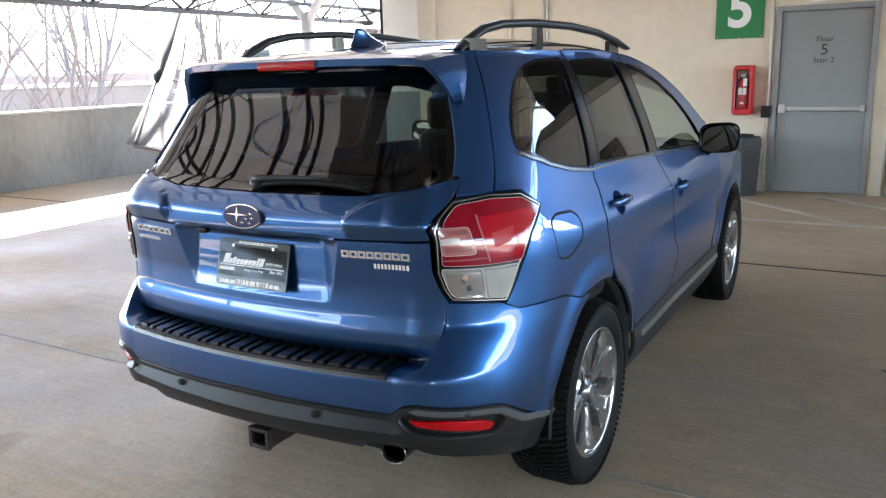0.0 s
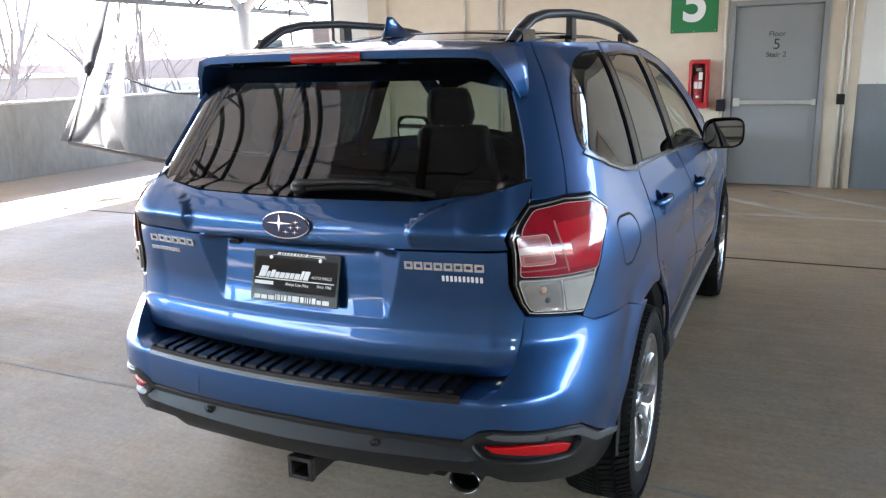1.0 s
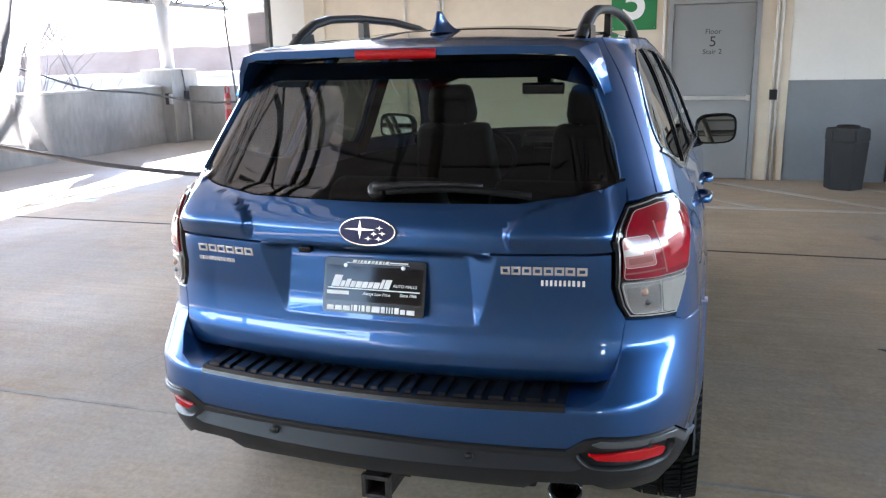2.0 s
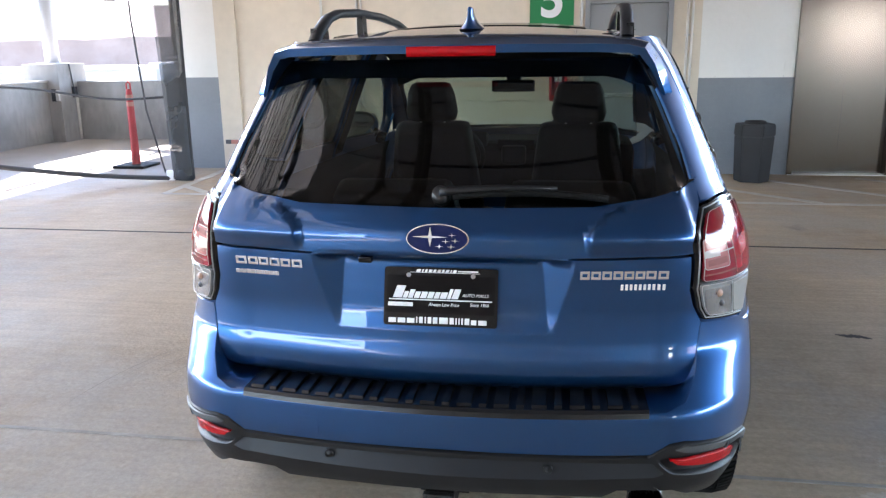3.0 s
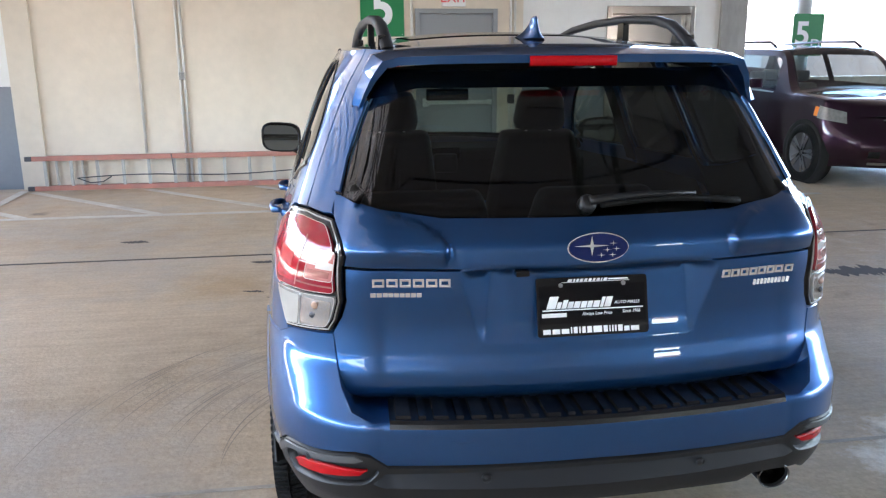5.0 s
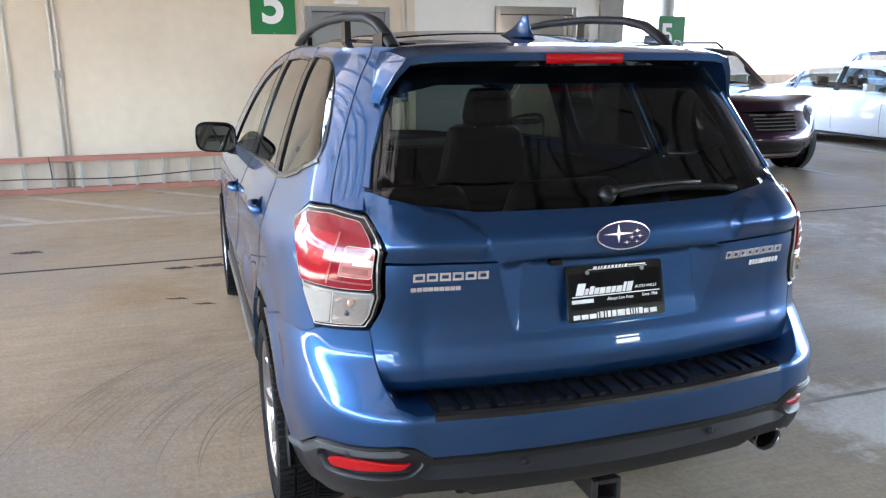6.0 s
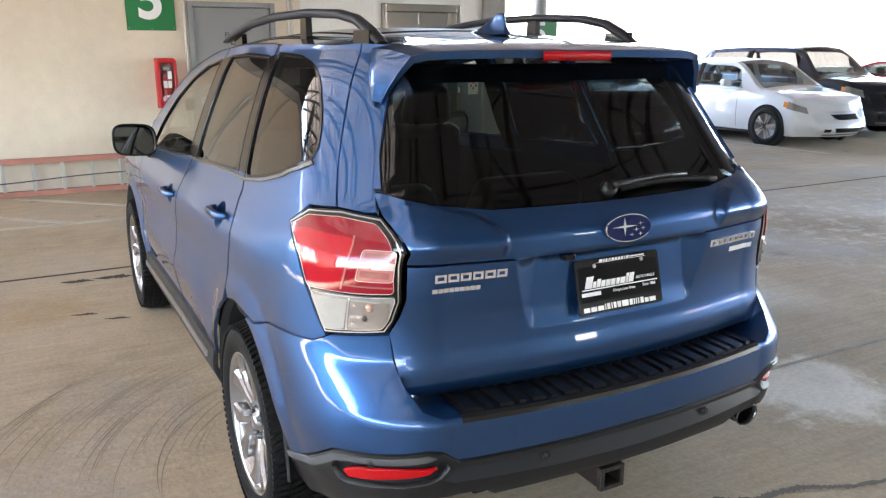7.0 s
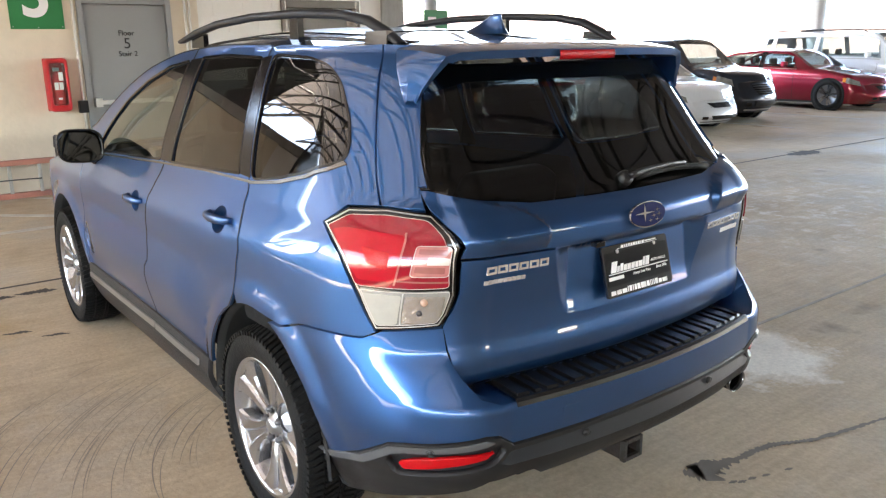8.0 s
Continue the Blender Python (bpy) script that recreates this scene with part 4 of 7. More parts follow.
gate_r = [(.57, .690), (.63, .715), (.650, .76), (.662, .85), (.668, .878), (.648, .925), (.640, .97), (.655, 1.058)]
tailgate = panel("tailgate", skin, [(-s, z) for s, z in gate_r[::-1]] + [(-.3, .677), (0, .674), (.3, .677)] + gate_r + [(.30, 1.053), (0, 1.050), (-.30, 1.053)], "blue", car, step=0.022, rim=0.02, creases=RECESS)
garn = [(.660, 1.068), (.664, 1.095), (.686, 1.130), (.722, 1.176), (.734, 1.224), (.715, 1.2235), (.60, 1.198), (.43, 1.179), (0, 1.176)]
gt = garn[:-1]
panel("tailgate_garnish", skin, [(-.4, 1.062), (0, 1.059), (.4, 1.062)] + gt + [(0, 1.176)] + [(-s, z) for s, z in gt[::-1]], "blue", car, off=0.003, step=0.014, rim=0.012, creases=[((sg * a[0], a[1]), (sg * b[0], b[1])) for sg in (-1, 1) for a, b in (((.400, 1.07), (.405, 1.11)), ((.405, 1.11), (.45, 1.15)), ((.45, 1.15), (.53, 1.18)), ((.53, 1.18), (.65, 1.2025)))])
panel("rear_window", skin, GLASS, "glass_mid", car, "dark tinted tailgate glass reflecting the trusses", off=0.0, rim=0, step=0.03)
# frame of the tailgate beside and over the glass
frame_r = [(.733, 1.228), (.722, 1.30), (.707, 1.46), (.69, 1.55), (.69, 1.60), (.786, 1.605), (.80, 1.50), (.826, 1.25), (.828, 1.185), (.765, 1.182), (.735, 1.184)]
both("tailgate_frame", skin, frame_r, "blue", car, rim=0.02)
both("window_seal", skin, [(.711, 1.226), (.733, 1.229), (.722, 1.30), (.707, 1.46), (.690, 1.55), (.681, 1.545), (.701, 1.46), (.716, 1.30)], "gloss_black", car, off=0.002, rim=0.008)
both("side_fin", skin, [(.716, 1.232), (.736, 1.232), (.726, 1.31), (.714, 1.42), (.706, 1.462), (.696, 1.46), (.704, 1.41), (.716, 1.31)], "blue", car, "slim body-coloured fin beside the glass", off=0.010, rim=0.010, step=0.03)
panel("window_shade_band", skin, [(-.70, 1.47), (-.68, 1.55), (.68, 1.55), (.70, 1.47), (.55, 1.50), (-.55, 1.50)], "gloss_black", car, off=-0.004, rim=0, label="black printed band along the glass top")

# --- rear lamps ---
def shrink(poly, d):
    """The outline moved inwards by d (outwards when d is negative)."""
    area = sum(a[0] * b[1] - b[0] * a[1] for a, b in zip(poly, poly[1:] + poly[:1]))
    sg = 1 if area > 0 else -1
    out = []
    for i, c in enumerate(poly):
        a, b = poly[i - 1], poly[(i + 1) % len(poly)]
        e0 = Vector((c[0] - a[0], c[1] - a[1])).normalized()
        e1 = Vector((b[0] - c[0], b[1] - c[1])).normalized()
        n0, n1 = Vector((-e0.y, e0.x)) * sg, Vector((-e1.y, e1.x)) * sg
        n = (n0 + n1).normalized()
        k = d / max(0.5, n.dot(n0))
        out.append((c[0] + n.x * k, c[1] + n.y * k))
    return out


for flip in (False, True):
    kw = dict(mirror=flip)
    lamp = panel("tail_lamp", skin, LAMP, "gloss_black", car, "red and clear tail lamp with a black surround", off=0.004, rim=0.03, **kw)
    inner = shrink(LAMP, 0.012)
    # the red part sits lower under a broad black brow
    brow = [(q[0] + (.004 if q[0] < .74 else 0), q[1] - .004 * smooth01(1.04, 1.11, q[1])) for q in inner]
    top = [brow[12], brow[0], brow[1], brow[2], brow[3], brow[4], brow[5], (.669, .992), (.75, .985), (.864, .979)]
    low = [(.667, .983), inner[6], inner[7], inner[8], inner[9], inner[10], inner[11], (.860, .971), (.75, .977)]
    rl = panel("red_lens", skin, rounded(top, 0.012), "lens_red", lamp, "glossy red lens", off=0.012, rim=0.010, step=0.02, **kw)
    cl = panel("clear_lens", skin, rounded(low, 0.008), "lens_clear", lamp, "clear ribbed lens", off=0.011, rim=0.010, step=0.02, **kw)
    for lens, line, w in ((rl, rounded(top, 0.012), .0011), (cl, rounded(low, 0.008), .0011)):
        panel("lens_edge", skin, shrink(line, .0005), "lens_white", lens, "thin white moulded edge", off=0.0126, rim=0.001, step=0.02, holes=(shrink(line, w + .0005),), **kw)
    # outer block, brighter, with a four-sided reflector set in it
    outer = [(.786, 1.000), (.786, 1.118), (.915, 1.120), (.955, 1.108), (.905, 1.050), (.862, .996)]
    panel("outer_block", skin, rounded(outer, 0.008), "lens_bright", rl, "brighter red outer block", off=0.0128, rim=0.001, step=0.02, **kw)
    panel("block_edge", skin, [(.7815, .992), (.7815, 1.124), (.7855, 1.124), (.7855, .992)], "lens_pink", rl, off=0.0132, rim=0.001, step=0.02, **kw)
    panel("side_reflector", skin, rounded([(.806, 1.030), (.808, 1.072), (.872, 1.080), (.850, 1.040)], 0.005), "lens_deep", rl, off=0.0136, rim=0.002, step=0.02, **kw)
    # light guide: a pale frame round a dusky block with a white bar through it
    block = rounded([(.677, 1.022), (.684, 1.098), (.758, 1.096), (.758, 1.018)], 0.010)
    panel("light_guide", skin, block, "lens_pink", rl, "pale pink light guide", off=0.0132, rim=0.002, step=0.02, **kw)
    panel("guide_edge", skin, block, "lens_white", rl, off=0.0140, rim=0.001, step=0.02, holes=(shrink(block, .0013),), **kw)
    panel("guide_bar", skin, [(.682, 1.052), (.683, 1.070), (.728, 1.069), (.728, 1.051)], "lens_white", rl, "white light bar", off=0.0142, rim=0.002, step=0.02, **kw)
    panel("guide_bar", skin, [(.7285, 1.0585), (.7285, 1.0615), (.781, 1.0605), (.781, 1.0575)], "lens_white", rl, off=0.0142, rim=0.001, step=0.02, **kw)
    for z0, z1 in ((1.030, 1.046), (1.076, 1.089)):
        panel("guide_band", skin, rounded([(.688, z0), (.689, z1), (.750, z1), (.750, z0)], .003), "lens_dusk", rl, off=0.0142, rim=0.001, step=0.02, **kw)
    panel("lower_band", skin, [(.675, 1.006), (.676, 1.010), (.780, 1.006), (.780, 1.002)], "lens_dusk", rl, off=0.0132, rim=0.001, step=0.02, **kw)
    panel("reflector_bowl", skin, rounded([(.676, .905), (.674, .968), (.756, .966), (.756, .888), (.688, .892)], 0.006), "facets", cl, "bright faceted reflector", off=0.0118, rim=0.001, step=0.02, **kw)
    panel("satin_block", skin, rounded([(.764, .886), (.764, .966), (.852, .962), (.806, .876)], 0.006), "lens_satin", cl, "plain satin block", off=0.0122, rim=0.001, step=0.02, **kw)
    panel("lens_divider", skin, [(.757, .885), (.760, .972), (.763, .972), (.760, .885)], "satin", cl, off=0.0124, rim=0.002, step=0.02, **kw)
    for bs, bz, br, bmat, blab in ((.716, .951, .011, "lens_amber", "dim amber bulb"), (.722, .921, .009, "rimdark", "")):
        q = skin(-bs if flip else bs, bz)
        n = normal_of(skin, bs, bz)
        n = Vector((-n.x if flip else n.x, n.y, n.z))
        bm = bmesh.new()
        bmesh.ops.create_uvsphere(bm, u_segments=14, v_segments=8, radius=br, matrix=Matrix.Translation(q + n * 0.009))
        part("bulb", bm, bmat, cl, blab, smooth=True)
    panel("bright_edge", skin, shrink(LAMP, 0.0045), "satin", lamp, "bright thin edge", off=0.0065, rim=0.003, step=0.02, holes=(shrink(LAMP, 0.0070),), **kw)

# --- rear quarter, doors, wings ---
QWIN = [(.905, 1.285), (.885, 1.33), (.882, 1.40), (.905, 1.50), (.945, 1.545), (1.02, 1.566)] + Y([(1.10, 1.572), (1.225, 1.575), (1.10, 1.176)]) + [(1.25, 1.20), (1.06, 1.236), (.955, 1.268)]
QWIN = rounded(QWIN, 0.03)
top_edge = [(0.70, 1.598), (1.0, 1.605), (1.6, 1.610), (2.05, 1.588), (2.4, 1.525), (2.7, 1.415), (2.95, 1.285), (3.2, 1.13), (3.32, 1.06)]


def roof_line(y):
    return tab(top_edge, y)


def roof_pts(y0, y1, n=8):
    return [(sy(y0 + (y1 - y0) * i / n, roof_line(y0 + (y1 - y0) * i / n)), roof_line(y0 + (y1 - y0) * i / n)) for i in range(n + 1)]


SEAM = [(1.15, .777), (1.05, .805), (.948, .823), (.843, .834), (.812, .853)]
arch_r = [(sy(y, z), z) for y, z in arc(AXLE_R, HUB_Z, ARCH, 102, 68, 6)]
quarter = ([(.835, 1.185), (.806, 1.50), (.79, 1.605)] + roof_pts(0.72, 1.20)[1:] + Y([(1.262, 1.60), (1.262, 1.575)]) + Y([(1.115, 1.172), (1.10, 1.10), (1.065, .95), (1.095, .80)])
           + arch_r[::-1][1:-1][::1] + SEAM + [(.868, .955), (.928, 1.046), (1.005, 1.118), (.918, 1.176), (.82, 1.186)])
FUEL = rounded([(1.022, 1.06), (1.075, 1.073), (1.199, 1.064), (1.24, 1.032), (1.213, .967), (1.085, .924), (1.003, .934)], 0.03)
qhole = [p for p in QWIN]
panel("quarter_panel", skin, quarter, "blue", car, holes=(qhole, FUEL), rim=0.014)
panel("quarter_panel", skin, quarter, "blue", car, holes=(qhole,), rim=0.014, mirror=True)
panel("fuel_flap", skin, shrink(FUEL, 0.004), "blue", car, rim=0.008)
both("quarter_window", skin, QWIN, "glass_dark", car, "dark privacy glass", off=-0.004, rim=0)


def ring_trim(name, poly, mat, w, parent, off=0.003):
    both(name, skin, poly, mat, parent, off=off, rim=0.006, holes=(shrink(poly, w),))


ring_trim("window_trim", [(s, z) for s, z in shrink(QWIN, -0.004)], "gloss_black", 0.007, car)

RWIN = Y([(1.205, 1.182), (1.265, 1.40), (1.305, 1.565), (1.60, 1.572), (1.86, 1.562), (1.862, 1.40), (1.862, 1.152)])
RWIN = rounded(RWIN, 0.012)
RDOOR = Y([(1.123, 1.172), (1.272, 1.575), (1.272, 1.60)]) + roof_pts(1.29, 1.955) + Y([(1.975, 1.30), (2.0, 1.0), (2.02, .80), (2.02, .47), (1.45, .455)]) + [(sy(y, z), z) for y, z in arc(AXLE_R, HUB_Z, ARCH, 14, 64, 8)] + Y([(1.105, .80), (1.075, .95), (1.11, 1.10)])
HANDLES = ((1.255, 1.022), (2.17, .956))
CUP = [[(sy(y + .058 * math.cos(2 * math.pi * k / 18), z + .047 * math.sin(2 * math.pi * k / 18)), z + .047 * math.sin(2 * math.pi * k / 18)) for k in range(18)] for y, z in HANDLES]
both("rear_door", skin, RDOOR, "blue", car, holes=(RWIN, CUP[0]), rim=0.014)
def shut_line(poly, w=.006, **kw):
    """The shade in the gap round a door or flap, painted as a thin dark inlay."""
    panel("shut_line", skin, shrink(poly, -w * .75), "cavity", car, holes=(shrink(poly, w * .25),), off=.0009, rim=0, step=.04, **kw)


shut_line(FUEL)
for flip in (False, True):
    shut_line(RDOOR, mirror=flip)
both("rear_door_window", skin, RWIN, "glass_dark", car, "dark privacy glass", off=-0.005, rim=0)
ring_trim("window_trim", shrink(RWIN, -0.004), "gloss_black", 0.009, car)
FWIN = Y([(1.985, 1.150), (1.985, 1.40), (1.985, 1.550), (2.2, 1.522), (2.42, 1.455), (2.62, 1.365), (2.78, 1.26), (2.90, 1.15), (2.92, 1.10)])
FWIN = rounded(FWIN, 0.03)
FDOOR = Y([(2.03, .47), (2.03, .80), (2.01, 1.0), (1.985, 1.30)]) + roof_pts(1.965, 3.05, 14) + Y([(3.12, 1.20), (3.12, 1.08), (3.13, .85), (3.17, .62), (3.13, .46)])
FDOOR = FDOOR[::-1]
both("front_door", skin, FDOOR, "blue", car, holes=(FWIN[::-1], CUP[1]), rim=0.014)
for flip in (False, True):
    shut_line(FDOOR, mirror=flip)
both("front_door_window", skin, FWIN[::-1], "glass_light", car, "green tinted clear glass", off=-0.005, rim=0)
ring_trim("window_trim", shrink(FWIN, -0.004)[::-1], "gloss_black", 0.009, car)
# pillar covers and the bright waist strip
both("pillar_cover", skin, Y([(1.868, 1.15), (1.868, 1.562), (1.978, 1.552), (1.978, 1.15)]), "gloss_black", car, off=0.002, rim=0.005)
both("pillar_cover", skin, Y([(1.115, 1.178), (1.24, 1.572), (1.30, 1.565), (1.198, 1.182)]), "gloss_black", car, off=0.002, rim=0.005)
both("waist_strip", skin, Y([(1.10, 1.162), (1.10, 1.171), (1.5, 1.165), (2.0, 1.141), (2.95, 1.086), (2.95, 1.078), (2.0, 1.133), (1.5, 1.157)])[::1], "dark_chrome", car, "dark chrome strip along the windows", off=0.006, rim=0.008)
both("waist_strip", skin, [(sy(1.10, 1.160), 1.160), (1.25, 1.184), (1.06, 1.220), (.955, 1.252), (.897, 1.276), (.903, 1.284), (.957, 1.260), (1.063, 1.228), (1.255, 1.192), (sy(1.10, 1.169), 1.169)], "dark_chrome", car, off=0.006, rim=0.008)

FENDER = Y([(3.14, .46), (3.18, .62), (3.14, .85), (3.13, 1.07), (3.35, 1.06), (3.7, 1.00), (4.0, .94)]) + [(sy(4.4, .86), .86), (sy(4.8, .80), .80), (sy(4.8, .72), .72), (sy(4.25, .66), .66), (sy(4.05, .60), .60)] + [(sy(y, z), z) for y, z in arc(AXLE_F, HUB_Z, ARCH, 32, 166, 16)]
both("front_wing", skin, FENDER[::-1], "blue", car, rim=0.014)
NOSE = [(sy(4.06, .595), .595), (sy(4.26, .652), .652), (sy(4.8, .712), .712), (sy(5.13, .712), .712), (sy(5.13, .30), .30), (sy(4.2, .30), .30), (sy(4.02, .36), .36)]
both("front_bumper", skin, NOSE[::-1], "blue", car, rim=0.014)
both("grille", skin, [(sy(4.82, .80), .80), (sy(4.82, .722), .722), (sy(5.13, .722), .722), (sy(5.13, .85), .85)], "gloss_black", car, rim=0.01)
both("headlamp", skin, [(sy(4.4, .85), .85), (sy(4.4, .73), .73), (sy(4.78, .74), .74), (sy(4.78, .82), .82)], "lens_clear", car, off=0.008, rim=0.012)

# --- rear bumper ---
TOP_R = [(.575, .677), (.622, .697), (.645, .745), (.660, .82), (.668, .876), (.70, .872), (.74, .868), (.800, .858), (.813, .849), (.845, .830), (.949, .819), (1.052, .801), (1.155, .773)]
arch_b = [(sy(y, z, REAR_B, HALF_B), z) for y, z in arc(AXLE_R, HUB_Z, ARCH, 106, 168, 10)]
LOW_R = [(.905, .505), (.835, .566), (.80, .575), (.62, .600), (.585, .594), (.545, .560), (.30, .562), (0, .566)]
bump_r = TOP_R + arch_b + LOW_R
panel("rear_bumper", bumper, ([(-s, z) for s, z in bump_r[:-1]] + [(s, z) for s, z in bump_r[::-1]])[::1], "blue", car, step=0.016, rim=0.07)
# shelf between bumper and tailgate
bm = bmesh.new()
prev = None
for i in range(41):
    s = -.648 + 1.296 * i / 40
    z = tab([(0, .677), (.575, .677), (.60, .685), (.622, .697), (.635, .718), (.648, .752)], abs(s))
    a, c = bumper(s, z), skin(s, max(.68, z - .01))
    b = a.lerp(c, 0.12) + Vector((0, 0, 0.003))
    d = c + Vector((0, 0.03, 0.0))
    row = [bm.verts.new(v) for v in (a + Vector((0, 0.003, -0.004)), b, d)]
    if prev:
        for k in range(2):
            bm.faces.new((prev[k], row[k], row[k + 1], prev[k + 1]))
    prev = row
shelf = part("bumper_shelf", bm, "blue", car, smooth=True)
# step pad with raised ribs
bm = bmesh.new()
prev = None
N = 60
for i in range(N + 1):
    s = -.535 + 1.07 * i / N
    a, c = bumper(s, .664), skin(s, .68)
    e = bumper(s, .674)
    prof = [a + Vector((0, -0.005, 0)), e + Vector((0, -0.004, 0.002)), e.lerp(c, .025) + Vector((0, 0, 0.010)), e.lerp(c, .90) + Vector((0, 0, 0.008)), e.lerp(c, .95) + Vector((0, 0, -0.004))]
    row = [bm.verts.new(v) for v in prof]
    if prev:
        for k in range(4):
            bm.faces.new((prev[k], row[k], row[k + 1], prev[k + 1]))
    prev = row
pad = part("step_pad", bm, "pad", car, "black moulded step pad with cross ribs")
n_rib = 22
for i in range(n_rib):
    s = -.50 + 1.0 * i / (n_rib - 1)
    wide = 0.010 if i % 2 else 0.020
    bm = bmesh.new()
    e0, c0 = bumper(s - wide, .674), skin(s - wide, .68)
    e1, c1 = bumper(s + wide, .674), skin(s + wide, .68)
    lo = [e0.lerp(c0, .07), e1.lerp(c1, .07), e1.lerp(c1, .90), e0.lerp(c0, .90)]
    dz0, dz1 = Vector((0, 0, 0.007)), Vector((0, 0, 0.0165))
    va = [bm.verts.new(p + dz0) for p in lo]
    ctr = sum(lo, Vector()) / 4
    vb = [bm.verts.new(p + (ctr - p) * 0.12 + dz1) for p in lo]
    bm.faces.new(vb)
    for k in range(4):
        bm.faces.new((va[k], va[(k + 1) % 4], vb[(k + 1) % 4], vb[k]))
    part("rib", bm, "pad", pad)
# dark lower cladding, grey strip, reflectors
clad_r = [(0, .556), (.30, .553), (.541, .551), (.583, .586), (.62, .592), (.80, .567), (.835, .558), (.905, .497)]
arch_c = [(sy(y, z, REAR_B, HALF_B), z) for y, z in arc(AXLE_R, HUB_Z, ARCH, 170, 186, 4)]
clad_low = [(1.10, .30), (.9, .315), (.78, .385), (.66, .425), (.615, .452), (.475, .452), (.44, .424), (.25, .432), (0, .432)]
REFL = rounded([(.592, .541), (.615, .520), (.70, .503), (.812, .476), (.826, .500), (.79, .520), (.70, .538)], 0.006)
BAY = rounded([(.560, .545), (.600, .503), (.70, .484), (.828, .462), (.850, .505), (.82, .545), (.70, .565), (.605, .572)], 0.02)
STRIP = [(.555, .535), (.30, .541), (0, .544), (-.30, .541), (-.555, .535), (-.585, .505), (-.56, .495), (-.30, .492), (0, .490), (.30, .492), (.56, .495), (.585, .505)]
clad_half = clad_r + arch_c + clad_low
panel("lower_bumper", bumper, [(-s, z) for s, z in clad_half[1:-1]] + [(0, .432)] + [(s, z) for s, z in clad_half[1:-1]][::-1] + [(0, .556)], "plastic", car, "black textured lower bumper", holes=(BAY, [(-s, z) for s, z in BAY], STRIP), off=0.002, rim=0.03, step=0.026)
def strip_face(s, z):
    """The grey strip leans back, so that it looks up a little."""
    p = bumper(s, z)
    p.y += 0.020 - 0.034 * (0.548 - z) / 0.066
    return p


panel("bumper_strip", strip_face, STRIP, "greyplastic", car, "dark grey satin strip across the bumper", off=0.002, rim=0.03, step=0.026)
# dark plastic edge; its paler grey paints in light on the upward face
both("bumper_edge", bumper, [(.600, .578), (.62, .587), (.80, .562), (.835, .553), (.905, .492), (1.10, .405), (1.10, .392), (.90, .470), (.83, .533), (.80, .546), (.62, .570)], "edge_lit", car, off=0.007, rim=0.008, step=0.026)
both("reflector_bay", bumper, BAY, "plastic", car, off=-0.022, rim=0, step=0.02)
both("reflector", bumper, shrink(REFL, .004), "lens_deep", car, "red reflector strip", off=-0.006, rim=0.012, step=0.02)
for s, z in ((-.295, .522), (.290, .520), (-.745, .556), (.745, .556)):
    n = normal_of(bumper, s, z)
    rot = n.to_track_quat("X", "Z").to_matrix().to_4x4()
    m = Matrix.Translation(bumper(s, z) + n * 0.006) @ rot
    bm = bmesh.new()
    add_lathe(bm, [(0.0, 0.0015), (0.0075, 0.001), (0.0085, -0.001), (0.0098, -0.001), (0.0105, 0.0015), (0.0120, 0.001), (0.0125, -0.006)], 20, m)
    part("parking_sensor", bm, "plastic", car, smooth=True)
# square towing-eye cover, a fine groove in the bumper
tow = [(-.382, .575), (-.382, .628), (-.318, .628), (-.318, .575)]
panel("towing_cover", bumper, rounded(tow, 0.008), "blue", car, off=0.0015, rim=0.003, step=0.02)

# --- sill, arches, underside ---
SILLH = [(0.2, .80), (0.3, .86), (0.40, .895), (0.47, .888)]


def sill(s, z):
    return Vector((math.copysign(tab(SILLH, z) * tab(TAPER, abs(s)), s), abs(s), z))


both("sill_cladding", sill, [(1.38, .225), (1.42, .33), (1.41, .46), (2.0, .478), (3.14, .472), (3.12, .35), (3.16, .225)][::-1], "plastic", car, "black sill cladding", rim=0.02)
both("sill_strip", sill, [(1.50, .405), (1.50, .43), (2.0, .437), (2.0, .412)][::-1], "satin", car, "bright strip on the sill", off=0.008, rim=0.008)
both("sill_strip", sill, [(2.02, .413), (2.02, .438), (3.1, .425), (3.1, .402)][::-1], "satin", car, off=0.008, rim=0.008)
for sg in (-1, 1):
    for c in (AXLE_R, AXLE_F):
        bm = bmesh.new()
        m = Matrix.Translation((0, c, HUB_Z))
        add_lathe(bm, [(0.30, sg * 0.52), (ARCH - 0.012, sg * 0.52), (ARCH - 0.012, sg * 0.845)], 24, m, radians(4), radians(176))
        part("wheel_arch_liner", bm, "cavity", car, smooth=True)
        bm = bmesh.new()
        add_lathe(bm, [(ARCH - 0.012, sg * 0.83), (ARCH - 0.004, sg * (0.873 if c == AXLE_R else 0.885)), (ARCH + 0.006, sg * (0.866 if c == AXLE_R else 0.88))], 28, m, radians(0), radians(180))
        part("arch_lip", bm, "cavity", car, smooth=True)
box("underbody", -0.62, 0.62, 0.75, 4.2, 0.26, 0.36, "cavity", car)
box("rear_valance", -0.45, 0.45, 0.16, 0.5, 0.38, 0.44, "cavity", car, 0.01)

# --- roof, spoiler, rails, aerial ---
ZC = [(0.5, 1.612), (0.75, 1.632), (1.0, 1.650), (1.6, 1.674), (2.1, 1.660), (2.45, 1.612), (2.8, 1.515)]


